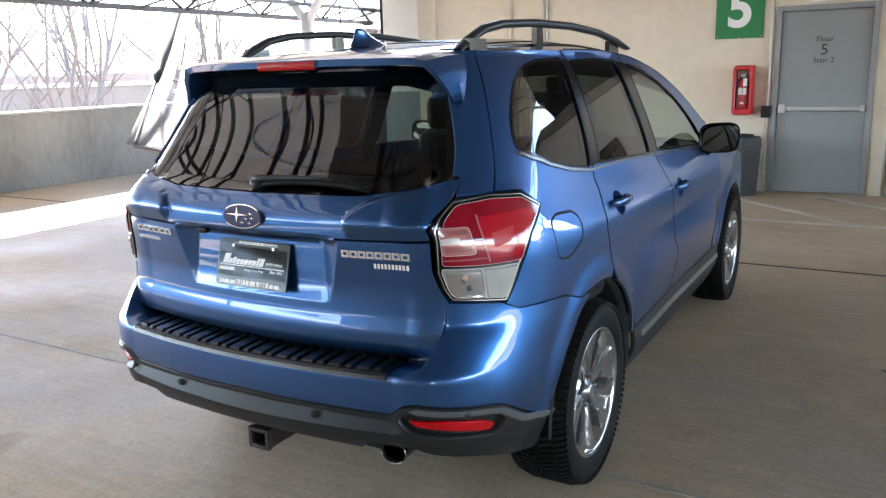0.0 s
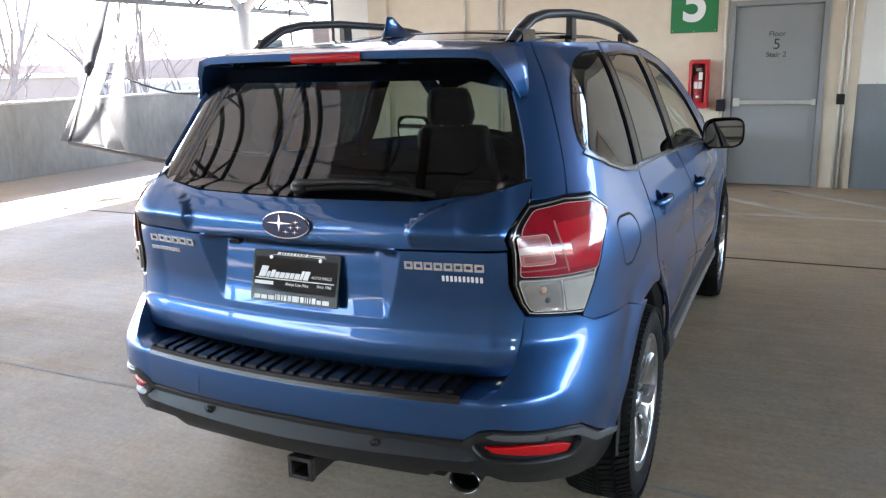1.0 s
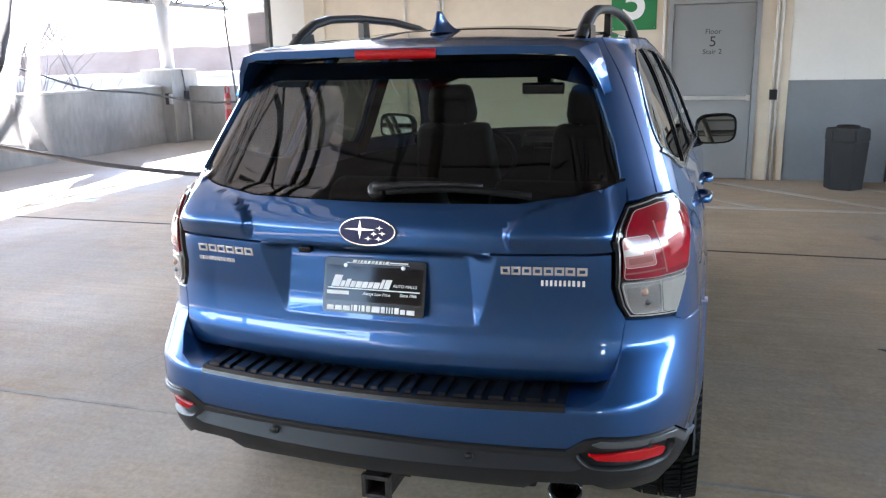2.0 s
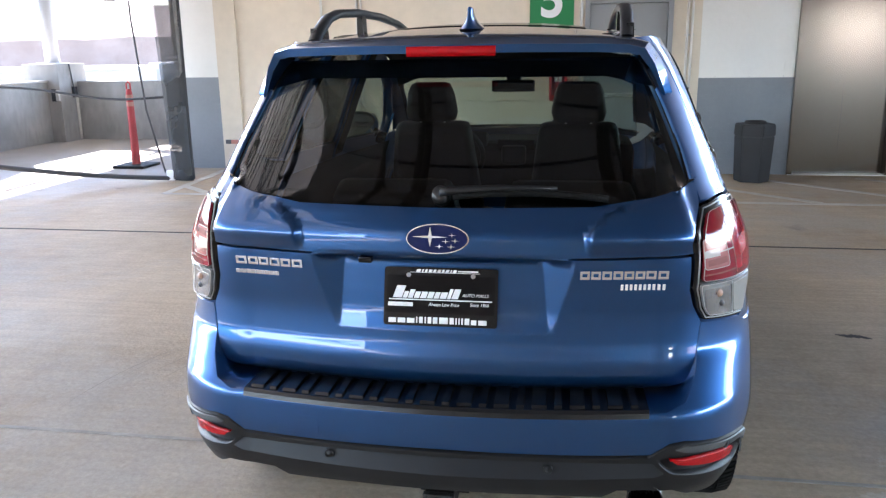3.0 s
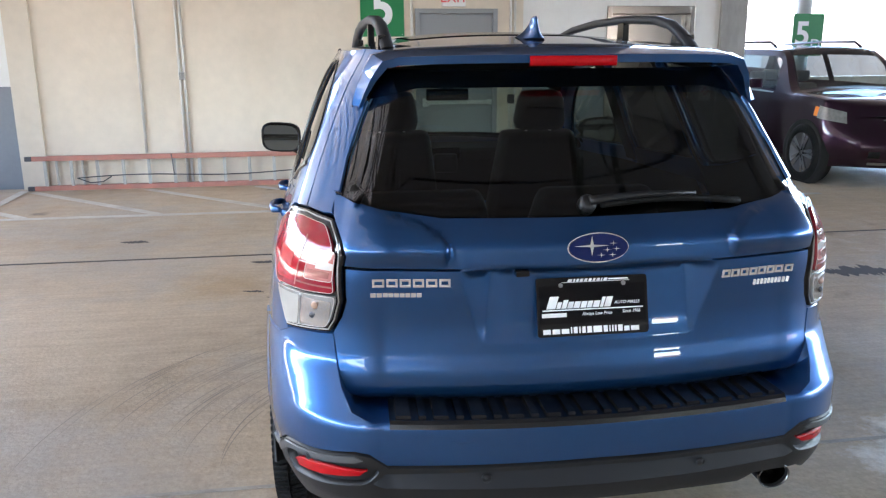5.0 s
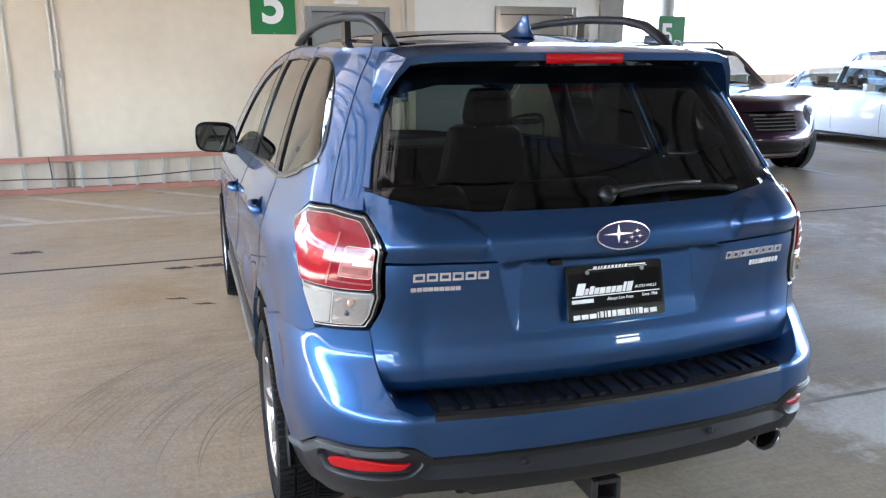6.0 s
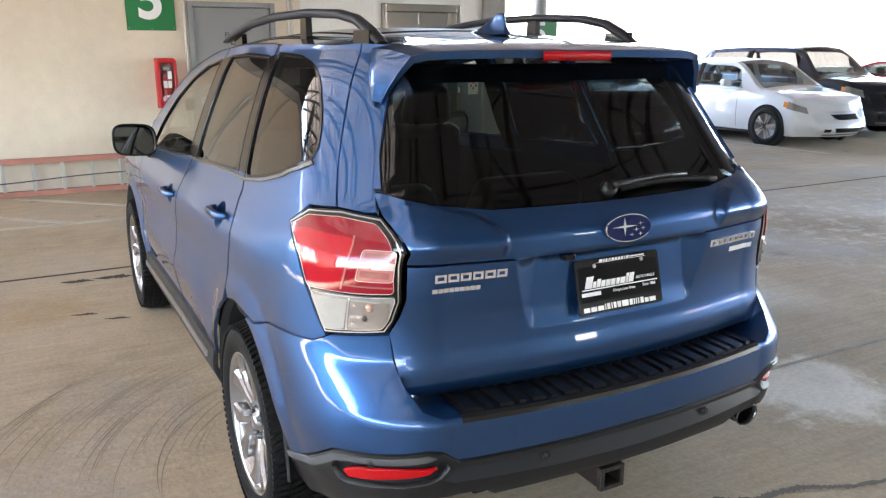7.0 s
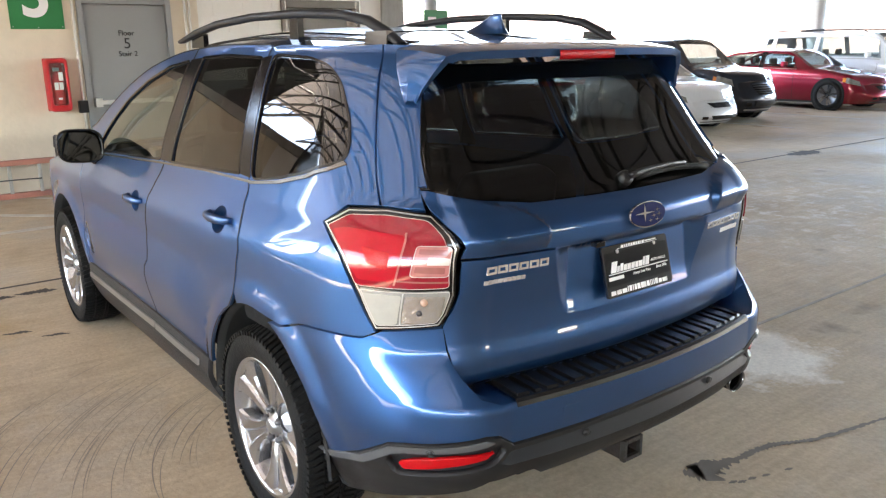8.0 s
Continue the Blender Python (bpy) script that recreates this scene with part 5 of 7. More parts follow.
def roof_point(u, y):
    ze, zc = roof_line(max(y, .7)) - 0.002, tab(ZC, y)
    w = tab([(0.5, .40), (.56, .45), (.62, .495), (.70, .535), (.80, .563), (.92, .585), (1.05, .597), (1.6, .598), (2.1, .612), (2.45, .645), (2.8, .70)], y)
    return Vector((u * w, y, zc - (zc - ze) * abs(u) ** 2.4))


bm = bmesh.new()
grid = [[bm.verts.new(roof_point(-1 + 2 * i / 32, .56 + 2.22 * j / 60)) for i in range(33)] for j in range(61)]
for j in range(60):
    for i in range(32):
        bm.faces.new((grid[j][i], grid[j][i + 1], grid[j + 1][i + 1], grid[j + 1][i]))
part("roof", bm, "blue", car, smooth=True)
bm = bmesh.new()
grid = [[bm.verts.new(roof_point(-.62 + 1.24 * i / 20, 1.05 + 1.25 * j / 24) + Vector((0, 0, 0.003))) for i in range(21)] for j in range(25)]
for j in range(24):
    for i in range(20):
        bm.faces.new((grid[j][i], grid[j][i + 1], grid[j + 1][i + 1], grid[j + 1][i]))
part("sunroof", bm, "gloss_black", car, "black glass sunroof", smooth=True)
for u in (-.80, .80):
    bm = bmesh.new()
    add_tube(bm, [roof_point(u, .66 + 2.0 * i / 20) + Vector((0, 0, 0.001)) for i in range(21)], 0.006, 6)
    part("roof_seam", bm, "gloss_black", car, smooth=True)

SP_T = [(0, .352, 1.586), (.20, .358, 1.586), (.38, .372, 1.584), (.47, .384, 1.581), (.515, .394, 1.570), (.543, .412, 1.530), (.564, .438, 1.485), (.579, .451, 1.446)]
SP_L = [(0, .63, 1.622), (.20, .63, 1.620), (.40, .62, 1.612), (.49, .61, 1.604), (.538, .60, 1.590), (.564, .565, 1.540), (.581, .525, 1.490), (.594, .483, 1.445)]
bm = bmesh.new()
prev = None
for k in range(-35, 36):
    a = abs(k) / 5
    i = min(6, int(a))
    f = a - i
    t = Vector(SP_T[i]).lerp(Vector(SP_T[i + 1]), f)
    l = Vector(SP_L[i]).lerp(Vector(SP_L[i + 1]), f)
    th = 0.022 * (1 - 0.6 * smooth01(3.5, 7, a))
    down = Vector((0, 0, -1)) if a < 3 else Vector((-0.75 * smooth01(3, 4.5, a), 0.1, -1 + 0.45 * smooth01(3, 4.5, a))).normalized()
    mid = t.lerp(l, .5) + Vector((0.012 * smooth01(3, 5, a), 0, 0.007))
    loop = [l, mid, t + Vector((0, 0.01, 0.003)), t, t + down * th + Vector((0, 0.004, 0)), t.lerp(l, .6) + down * (th + 0.02)]
    row = [bm.verts.new((math.copysign(v.x, k) if k else 0.0, v.y, v.z)) for v in loop]
    if prev:
        for q in range(len(loop) - 1):
            bm.faces.new((prev[q], row[q], row[q + 1], prev[q + 1]))
    prev = row
sp = part("spoiler", bm, "blue", car, "body-coloured roof spoiler with side fins", smooth=True)
sp.data.set_sharp_from_angle(angle=radians(35))
bm = bmesh.new()
prev = None
for k in range(-12, 13):
    x = .122 * k / 12
    y = .350 + .05 * x * x / .04 * 0.2 - 0.003
    row = [bm.verts.new(v) for v in ((x, y + .02, 1.584), (x, y, 1.582), (x, y - .002, 1.570), (x, y + .001, 1.557), (x, y + .02, 1.555))]
    if prev:
        for q in range(4):
            bm.faces.new((prev[q], row[q], row[q + 1], prev[q + 1]))
    prev = row
part("brake_lamp", bm, "lens_deep", sp, "red high-level brake lamp", smooth=True)

for sg in (-1, 1):
    rail = thing("roof_rail", "dark grey roof rail on three feet", "roof rail")
    rail.parent = car
    del rail["category"]
    path = [(.480, .655, 1.604), (.484, .73, 1.640), (.488, .83, 1.678), (.492, .97, 1.700), (.497, 1.25, 1.714), (.503, 1.65, 1.714), (.507, 2.0, 1.696), (.510, 2.25, 1.664), (.512, 2.44, 1.628)]
    bm = bmesh.new()
    prev = None
    for i, (x, y, z) in enumerate(path):
        w, h = .019, .015 if 0 < i < 8 else .008
        d = Vector(path[min(i + 1, 8)]) - Vector(path[max(i - 1, 0)])
        up = Vector((0, -d.z, d.y)).normalized()
        c = Vector((sg * x, y, z))
        row = [bm.verts.new(c + Vector((sg * a * w, 0, 0)) + up * b * h) for a, b in ((-1, -.6), (-1, .5), (-.4, 1), (.4, 1), (1, .5), (1, -.6), (.4, -1), (-.4, -1))]
        if prev:
            for q in range(8):
                bm.faces.new((prev[q], row[q], row[(q + 1) % 8], prev[(q + 1) % 8]))
        prev = row
    part("rail_bar", bm, "greyplastic", rail, smooth=True)
    for ya, yb, z in ((.70, .82, 1.60), (1.27, 1.33, 1.62), (2.18, 2.32, 1.60)):
        zt = 1.705 if ya == 1.27 else 1.645 if ya < 1 else 1.66
        bm = bmesh.new()
        vs = [bm.verts.new(v) for v in ((sg * .482, ya, z), (sg * .506, ya, z), (sg * .506, yb + .008, z), (sg * .482, yb + .008, z), (sg * .483, ya, zt), (sg * .505, ya, zt), (sg * .505, yb, zt), (sg * .483, yb, zt))]
        for q in ((0, 1, 2, 3), (4, 5, 6, 7), (0, 1, 5, 4), (1, 2, 6, 5), (2, 3, 7, 6), (3, 0, 4, 7)):
            bm.faces.new([vs[k] for k in q])
        part("rail_foot", bm, "gloss_black", rail)
# shark-fin aerial
bm = bmesh.new()
prev = None
for i in range(13):
    t = i / 12
    z = 1.636 + .068 * t
    y0 = .722 + .035 * t ** 0.8
    y1 = .99 - .195 * t ** 0.62
    w = (.034 * (1 - t) ** 3.2 + .0095) * (1 - 0.6 * smooth01(.9, 1, t))
    row = []
    for k in range(16):
        a = 2 * math.pi * k / 16
        row.append(bm.verts.new((w * math.sin(a), (y0 + y1) / 2 - (y1 - y0) / 2 * math.cos(a), z + (0.006 * (1 - t) if math.cos(a) < 0 else 0))))
    if prev:
        for q in range(16):
            bm.faces.new((prev[q], row[q], row[(q + 1) % 16], prev[(q + 1) % 16]))
    prev = row
bm.faces.new(prev)
part("aerial_fin", bm, "blue", car, "blue shark-fin aerial", smooth=True)

# --- windscreen, hood ---
def screen(u, v):
    x0, x1 = .665, .74
    y = 2.78 + (3.62 - 2.78) * v - 0.16 * u * u * (0.6 + v)
    z = 1.515 - .03 * u * u + (1.05 - 1.515) * v + .03 * math.sin(math.pi * v) - .045 * u * u * (1 - v)
    return Vector((u * (x0 + (x1 - x0) * v), y, z))


bm = bmesh.new()
grid = [[bm.verts.new(screen(-1 + i / 10, j / 12)) for i in range(21)] for j in range(13)]
for j in range(12):
    for i in range(20):
        bm.faces.new((grid[j][i], grid[j][i + 1], grid[j + 1][i + 1], grid[j + 1][i]))
part("windscreen", bm, "glass_light", car, "clear laminated windscreen", smooth=True)
bm = bmesh.new()


def hood(u, v):
    y = 3.52 + 0.92 * v - 0.18 * u * u * v ** 2
    w = tab([(0, .80), (.5, .78), (1, .60)], v)
    return Vector((u * w, y, 1.085 - .05 * v - .17 * v ** 2.2 - .035 * u * u - .02 * abs(u) ** 6))


grid = [[bm.verts.new(hood(-1 + i / 10, j / 14)) for i in range(21)] for j in range(15)]
for j in range(14):
    for i in range(20):
        bm.faces.new((grid[j][i], grid[j][i + 1], grid[j + 1][i + 1], grid[j + 1][i]))
part("hood", bm, "blue", car, smooth=True)
for sg in (-1, 1):
    bm = bmesh.new()
    prev = None
    for j in range(17):
        y = 2.70 + .72 * j / 16
        zr = roof_line(y)
        out = wrap(sy(y, zr), zr, REAR, HALF)
        v = (y - 2.70) / .9
        inn = screen(.97, min(1, max(0, v)))
        row = [bm.verts.new((sg * p.x, p.y, p.z)) for p in (out, out.lerp(inn, .5) + Vector((0.01, 0, .012)), inn)]
        if prev:
            for q in range(2):
                bm.faces.new((prev[q], row[q], row[q + 1], prev[q + 1]))
        prev = row
    part("front_pillar", bm, "blue", car, smooth=True)

# --- handles, mirrors ---
for sg in (-1, 1):
    for y, z in HANDLES:
        p = skin(sy(y, z), z)
        px = p.x * sg
        bm = bmesh.new()
        rows = []
        for t in (1.0, .92, .75, .5, .25, 0.02):
            rows.append([])
            for k in range(24):
                a = 2 * math.pi * k / 24
                yy, zz = y + .060 * t * math.cos(a), z + .049 * t * math.sin(a)
                q = skin(sy(yy, zz), zz)
                rows[-1].append(bm.verts.new((sg * (q.x - .001 - .030 * (1 - t ** 3)), yy, zz)))
        for ra, rb in zip(rows, rows[1:]):
            for k in range(24):
                bm.faces.new((ra[k], ra[(k + 1) % 24], rb[(k + 1) % 24], rb[k]))
        part("handle_cup", bm, "blue", car, smooth=True)
        bm = bmesh.new()
        prev = None
        for o, d, w, h in ((.000, -.100, .006, .010), (.020, -.088, .009, .013), (.030, -.045, .010, .0155), (.032, .01, .010, .0155), (.028, .055, .010, .0145), (.014, .078, .009, .013), (-.002, .086, .006, .010)):
            c = Vector((px + sg * o, y + d, z + .012))
            row = [bm.verts.new(c + Vector((sg * w * ca, 0, h * sa))) for ca, sa in ((1, .45), (.7, .9), (-.6, 1), (-1, .6), (-1, -.6), (-.6, -1), (.7, -.9), (1, -.45))]
            if prev:
                for k in range(8):
                    bm.faces.new((prev[k], row[k], row[(k + 1) % 8], prev[(k + 1) % 8]))
            else:
                bm.faces.new(row)
            prev = row
        bm.faces.new(prev)
        part("door_handle", bm, "blue", car, "body-coloured door handle", smooth=True)
    mir = thing("door_mirror", "blue door mirror with a black back and mirror glass", "mirror")
    mir.parent = car
    del mir["category"]
    cx, cy, cz = sg * .935, 2.86, 1.142
    bm = bmesh.new()
    prev = None
    for i in range(9):
        t = i / 8
        sc = (1.0, 1.0, .98, .95, .89, .80, .66, .45, .15)[i]
        yy = cy - .07 + .17 * t
        row = []
        for k in range(24):
            a = 2 * math.pi * k / 24
            ex, ez = abs(math.cos(a)) ** .55 * math.copysign(1, math.cos(a)), abs(math.sin(a)) ** .6 * math.copysign(1, math.sin(a))
            row.append(bm.verts.new((cx + .108 * sc * ex - sg * .02 * t, yy, cz + .083 * sc * ez + .006 * ex * sg)))
        if prev:
            for q in range(24):
                bm.faces.new((prev[q], row[q], row[(q + 1) % 24], prev[(q + 1) % 24]))
        prev = row
    bm.faces.new(prev)
    shell = part("mirror_shell", bm, "gloss_black", mir, smooth=True)
    shell.data.materials.append(M["blue"])
    for poly in shell.data.polygons:
        poly.material_index = 1 if poly.center.y > cy + 0.005 and poly.center.z > cz - 0.03 else 0
    bm = bmesh.new()
    for rr, yy in ((1.0, -.07), (.92, -.075), (.90, -.062)):
        row = []
        for k in range(24):
            a = 2 * math.pi * k / 24
            ex, ez = abs(math.cos(a)) ** .55 * math.copysign(1, math.cos(a)), abs(math.sin(a)) ** .6 * math.copysign(1, math.sin(a))
            row.append(bm.verts.new((cx + .108 * rr * ex, cy + yy, cz + .083 * rr * ez + .006 * ex * sg)))
        if rr < 1:
            for q in range(24):
                bm.faces.new((prev[q], row[q], row[(q + 1) % 24], prev[(q + 1) % 24]))
        prev = row
    part("mirror_rim", bm, "gloss_black", mir, smooth=True)
    bm = bmesh.new()
    row = []
    for k in range(24):
        a = 2 * math.pi * k / 24
        ex, ez = abs(math.cos(a)) ** .55 * math.copysign(1, math.cos(a)), abs(math.sin(a)) ** .6 * math.copysign(1, math.sin(a))
        row.append(bm.verts.new((cx + .096 * ex, cy - .058 - sg * .06 * .112 * ex + .24 * .074 * ez, cz + .074 * ez + .006 * ex * sg)))
    bm.faces.new(row)
    part("mirror_glass", bm, "mirror", mir, "mirror glass")
    tube("mirror_arm", [(sg * .80, 2.90, 1.05), (sg * .845, 2.90, 1.065), (sg * .89, 2.88, 1.09)], .03, "gloss_black", mir, 10, radii=[.045, .035, .028])

# --- wheels ---
def build_wheel():
    w = new("wheel")
    # tyre: turned section with a shaped shoulder
    prof = [(.240, -.095), (.252, -.108), (.280, -.1165), (.305, -.115), (.326, -.107), (.336, -.094), (.341, -.06), (.342, 0), (.341, .06), (.336, .094), (.326, .107), (.305, .115), (.280, .1165), (.252, .108), (.240, .095)]
    bm = bmesh.new()
    add_lathe(bm, prof, 64)
    tyre = part("tyre", bm, "rubber", w, "black all-season tyre", smooth=True)
    # tread: rows of slanting blocks, joined
    bm = bmesh.new()
    n = 88
    for row, (h0, h1, dr) in enumerate(((-.114, -.068, -.006), (-.060, -.012, 0), (-.004, .004, 0), (.012, .060, 0), (.068, .114, -.006))):
        for i in range(n):
            a = 2 * math.pi * (i + .5 * (row % 2)) / n
            da = 2 * math.pi / n * (.30 if row != 2 else .42)
            sk = (.07 if h0 < -.005 else -.07 if h0 > .005 else 0)
            vs = []
            for r_ in (-.012, .0042):
                for hh, aa in ((h0, a - da), (h1, a - da + sk * (h1 - h0) * 14), (h1, a + da + sk * (h1 - h0) * 14), (h0, a + da)):
                    edge = .013 * smooth01(.07, .108, abs(hh))
                    rr = .3475 + r_ - edge
                    vs.append(bm.verts.new((hh, rr * math.cos(aa), rr * math.sin(aa))))
            for q in ((4, 5, 6, 7), (0, 1, 5, 4), (1, 2, 6, 5), (2, 3, 7, 6), (3, 0, 4, 7)):
                bm.faces.new([vs[k] for k in q])
    part("tread", bm, "rubber", tyre)["kind"] = "stuff"
    # rim barrel, x positive outwards
    bm = bmesh.new()
    add_lathe(bm, [(.245, .098), (.248, .104), (.242, .106), (.232, .100), (.222, .085), (.205, .02), (.195, -.09), (.225, -.10)], 64)
    rim = part("rim", bm, "rim", w, "machined alloy rim", smooth=True)
    bm = bmesh.new()
    add_lathe(bm, [(.20, -.02), (.16, -.03), (.02, -.03)], 40)
    part("brake_disc", bm, "rimdark", w, smooth=True)
    for i in range(5):
        a0 = 2 * math.pi * i / 5 + math.pi / 2
        # a broad flat spoke with a shallow groove, widening towards the rim
        rows_s = ((.040, .60, .066), (.070, .44, .074), (.105, .35, .081), (.140, .335, .086), (.175, .37, .090), (.210, .44, .095), (.238, .52, .099))
        bm = bmesh.new()
        rows = []
        for r, half, h in rows_s:
            row = []
            for fr, dh in ((-1.04, -.045), (-1.0, -.010), (-.92, 0), (-.36, -.002), (-.22, -.012), (.22, -.012), (.36, -.002), (.92, 0), (1.0, -.010), (1.04, -.045)):
                aa = a0 + half * fr
                row.append(bm.verts.new((h + dh, r * math.cos(aa), r * math.sin(aa))))
            rows.append(row)
        for ra, rb in zip(rows, rows[1:]):
            for q in range(9):
                bm.faces.new((ra[q], ra[q + 1], rb[q + 1], rb[q]))
        part("spoke", bm, "rim", rim)
        ab = a0 + math.pi / 5
        bm = bmesh.new()
        m = Matrix.Translation((.072, .057 * math.cos(ab), .057 * math.sin(ab)))
        add_lathe(bm, [(0, .012), (.008, .012), (.010, 0), (.013, -.004), (.016, .001)], 10, m)
        part("wheel_nut", bm, "rimdark", rim, smooth=True)
    bm = bmesh.new()
    add_lathe(bm, [(0, .086), (.02, .086), (.028, .081), (.034, .066), (.08, .060), (.10, .03)], 30)
    hubc = part("hub_cap", bm, "satin", rim, "round silver hub cap", smooth=True)
    return w


wheel = build_wheel()
wheel.parent = car
wheel.matrix_basis = pose(0.775, AXLE_R, HUB_Z, 20)
for x, y, turn, spin in ((-0.775, AXLE_R, 180, 50), (0.79, AXLE_F, 0, 33), (-0.79, AXLE_F, 180, 8)):
    copy_thing(wheel, pose(x, y, HUB_Z, 0, 0, turn) @ pose(0, 0, 0, spin))


# --- details on the blue car's tail ---
def on_skin(s, z, off=0.0, f=skin):
    """A frame on the skin: x to the right of the tail, y up, z outwards."""
    n = normal_of(f, s, z)
    up = (Vector((0, 0, 1)) - n * n.z).normalized()
    m = Matrix((up.cross(n), up, n)).transposed().to_4x4()
    return Matrix.Translation(f(s, z) + n * off) @ m


def flat(name, pts, h, mat, parent, m, bevel=0.0, label=""):
    """A flat plate of outline pts and height h, set by the frame m."""
    bm = bmesh.new()
    lo, hi = [bm.verts.new((x, y, 0)) for x, y in pts], [bm.verts.new((x * 1.0, y, h)) for x, y in pts]
    bm.faces.new(hi)
    for i in range(len(pts)):
        j = (i + 1) % len(pts)
        bm.faces.new((lo[i], lo[j], hi[j], hi[i]))
    if bevel:
        bmesh.ops.bevel(bm, geom=[e for e in bm.edges if e.verts[0] in hi and e.verts[1] in hi], offset=bevel, segments=2, affect="EDGES")
    bm.transform(m)
    return part(name, bm, mat, parent, label)


def rect(w, h, r=0.0):
    p = [(-w / 2, -h / 2), (w / 2, -h / 2), (w / 2, h / 2), (-w / 2, h / 2)]
    return rounded(p, r) if r else p


# number plate: a dealer's advertising plate in a black frame, tilted with the recess
a, b = Vector((0, .114, .8735)), Vector((0, .1525, 1.018))
upv = (b - a).normalized()
PL = Matrix.Translation((0.001, (a.y + b.y) / 2 - .004, (a.z + b.z) / 2)) @ Matrix((Vector((1, 0, 0)), upv, Vector((1, 0, 0)).cross(upv))).transposed().to_4x4()
plate = flat("plate_frame", rect(.300, .153, .008), .009, "gloss_black", car, PL, .002, "black dealer plate frame with white lettering")
flat("plate_face", rect(.284, .098, .003), .0105, "plate_black", plate, PL @ Matrix.Translation((0, .006, 0)), 0.0, "glossy black advertising plate")
for dx in (-.085, .085):
    flat("plate_screw", [(.006 * math.cos(t * math.pi / 5), .006 * math.sin(t * math.pi / 5)) for t in range(10)], .013, "satin", plate, PL @ Matrix.Translation((dx, .056, 0)), .001)


def bar_on(x0, x1, y0, y1, mat="white", h=.0112, parent=plate, m=PL, slant=0.0, name="mark"):
    return flat(name, [(x0, y0), (x1, y0), (x1 + slant, y1), (x0 + slant, y1)], h, mat, parent, m)


def text_on(body, size, x, y, mat="white", width=1.0, shear=0.0, m=PL, h=.0108, parent=plate):
    ob = part("lettering", text_mesh(body, size, .0005, shear, width), mat, parent)
    ob.matrix_basis = m @ Matrix.Translation((x, y, h))
    return ob


# dealer's name on the plate: plain white script-like strokes
x = -.126
for w, hh in ((.024, .032), (.011, .017), (.013, .022), (.014, .017), (.016, .017), (.015, .017), (.013, .017), (.017, .017), (.009, .026), (.017, .026)):
    bar_on(x, x + w, -.004, -.004 + hh, slant=hh * .35)
    x += w + .0026
bar_on(-.136, .136, -.0095, -.0065)
text_on("AUTO MALLS", .0115, .092, .006, shear=.25)
text_on("Always Low Price", .0125, .010, -.020, width=.9, shear=.2)
text_on("Since 1966", .0125, .103, -.018, width=.9, shear=.2)
bar_on(-.138, -.072, -.026, -.0155)
# web address on the lower rim and name on the upper rim: plain bars
xx = -.136
for w in (.024, .024, .024, .007, .014, .008, .013, .016, .027, .015, .007, .007, .008, .016, .018, .026):
    bar_on(xx, xx + w - .0038, -.0695, -.0695 + (.0125 if w in (.024, .018, .026) else .0165), h=.0100)
    xx += w + .0006
xx = -.066
for w in (.014, .007, .009, .011, .010, .011, .009, .011, .006, .012):
    bar_on(xx, xx + w - .003, .0645, .0715, h=.0100, slant=.003)
    xx += w + .001
bar_on(-.082, .102, .0628, .0640, h=.0100)
bar_on(.045, .098, .0665, .0700, h=.0100)

# oval badge
EM = on_skin(0, 1.109, .006)
oval = lambda a, b, n=40: [(a * math.cos(2 * math.pi * i / n), b * math.sin(2 * math.pi * i / n)) for i in range(n)]
badge = flat("badge", oval(.0805, .0385), .009, "chrome", car, EM, .003, "chrome-rimmed dark blue oval badge")
flat("badge_field", oval(.0772, .0356), .0105, "navy", badge, EM)


def sparkle(x, y, w, h):
    flat("badge_mark", [(x - w, y), (x - w * .10, y - h * .12), (x, y - h), (x + w * .10, y - h * .12), (x + w, y), (x + w * .10, y + h * .12), (x, y + h), (x - w * .10, y + h * .12)], .0125, "chrome", badge, EM)


sparkle(-.018, .005, .046, .026)
for x, y in ((.038, .010), (.022, -.006), (.046, -.004), (.006, -.019), (.036, -.019)):
    sparkle(x, y, .012, .007)

# maker's and model names: plain bright blocks, one to a letter
def name_blocks(s0, s1, z, h, n, mat="silver", gaps=0.2, name="name_badge", label=""):
    holder = None
    for i in range(n):
        sa = s0 + (s1 - s0) * (i + gaps / 2) / n
        sb = s0 + (s1 - s0) * (i + 1 - gaps / 2) / n
        m = on_skin((sa + sb) / 2, z, .001)
        w = (skin(sb, z) - skin(sa, z)).length
        bm = bmesh.new()
        t = min(.26 * w, .26 * h)
        strokes = [(-w / 2, w / 2, h / 2 - t, h / 2), (-w / 2, w / 2, -h / 2, -h / 2 + t), (-w / 2, -w / 2 + t, -h / 2 + t + .0001, h / 2 - t - .0001), (w / 2 - t, w / 2, -h / 2 + t + .0001, h / 2 - t - .0001)]
        for x0, x1, y0, y1 in strokes if h > .018 else ((-w / 2, w / 2, -h / 2, h / 2),):
            add_box(bm, x0, x1, y0, y1, 0, .004, .0006, m)
        ob = part("letter_block", bm, mat, holder, label if holder is None else "")
        if holder is None:
            ob.name, ob.parent, holder = name, car, ob
    return holder


name_blocks(-.588, -.383, 1.0255, .022, 6, gaps=.14, label="bright name badge of plain blocks")
name_blocks(-.586, -.455, .9925, .011, 9, gaps=.12, label="small bright badge of plain blocks")
name_blocks(.367, .594, 1.0165, .022, 8, gaps=.14, label="bright name badge of plain blocks")
name_blocks(.468, .584, .983, .015, 10, mat="white", gaps=.45, label="small white dealer mark of plain strokes")
# reversing camera under the garnish
box("reversing_camera", -.21, -.175, .100, .125, 1.040, 1.056, "gloss_black", car, .003)

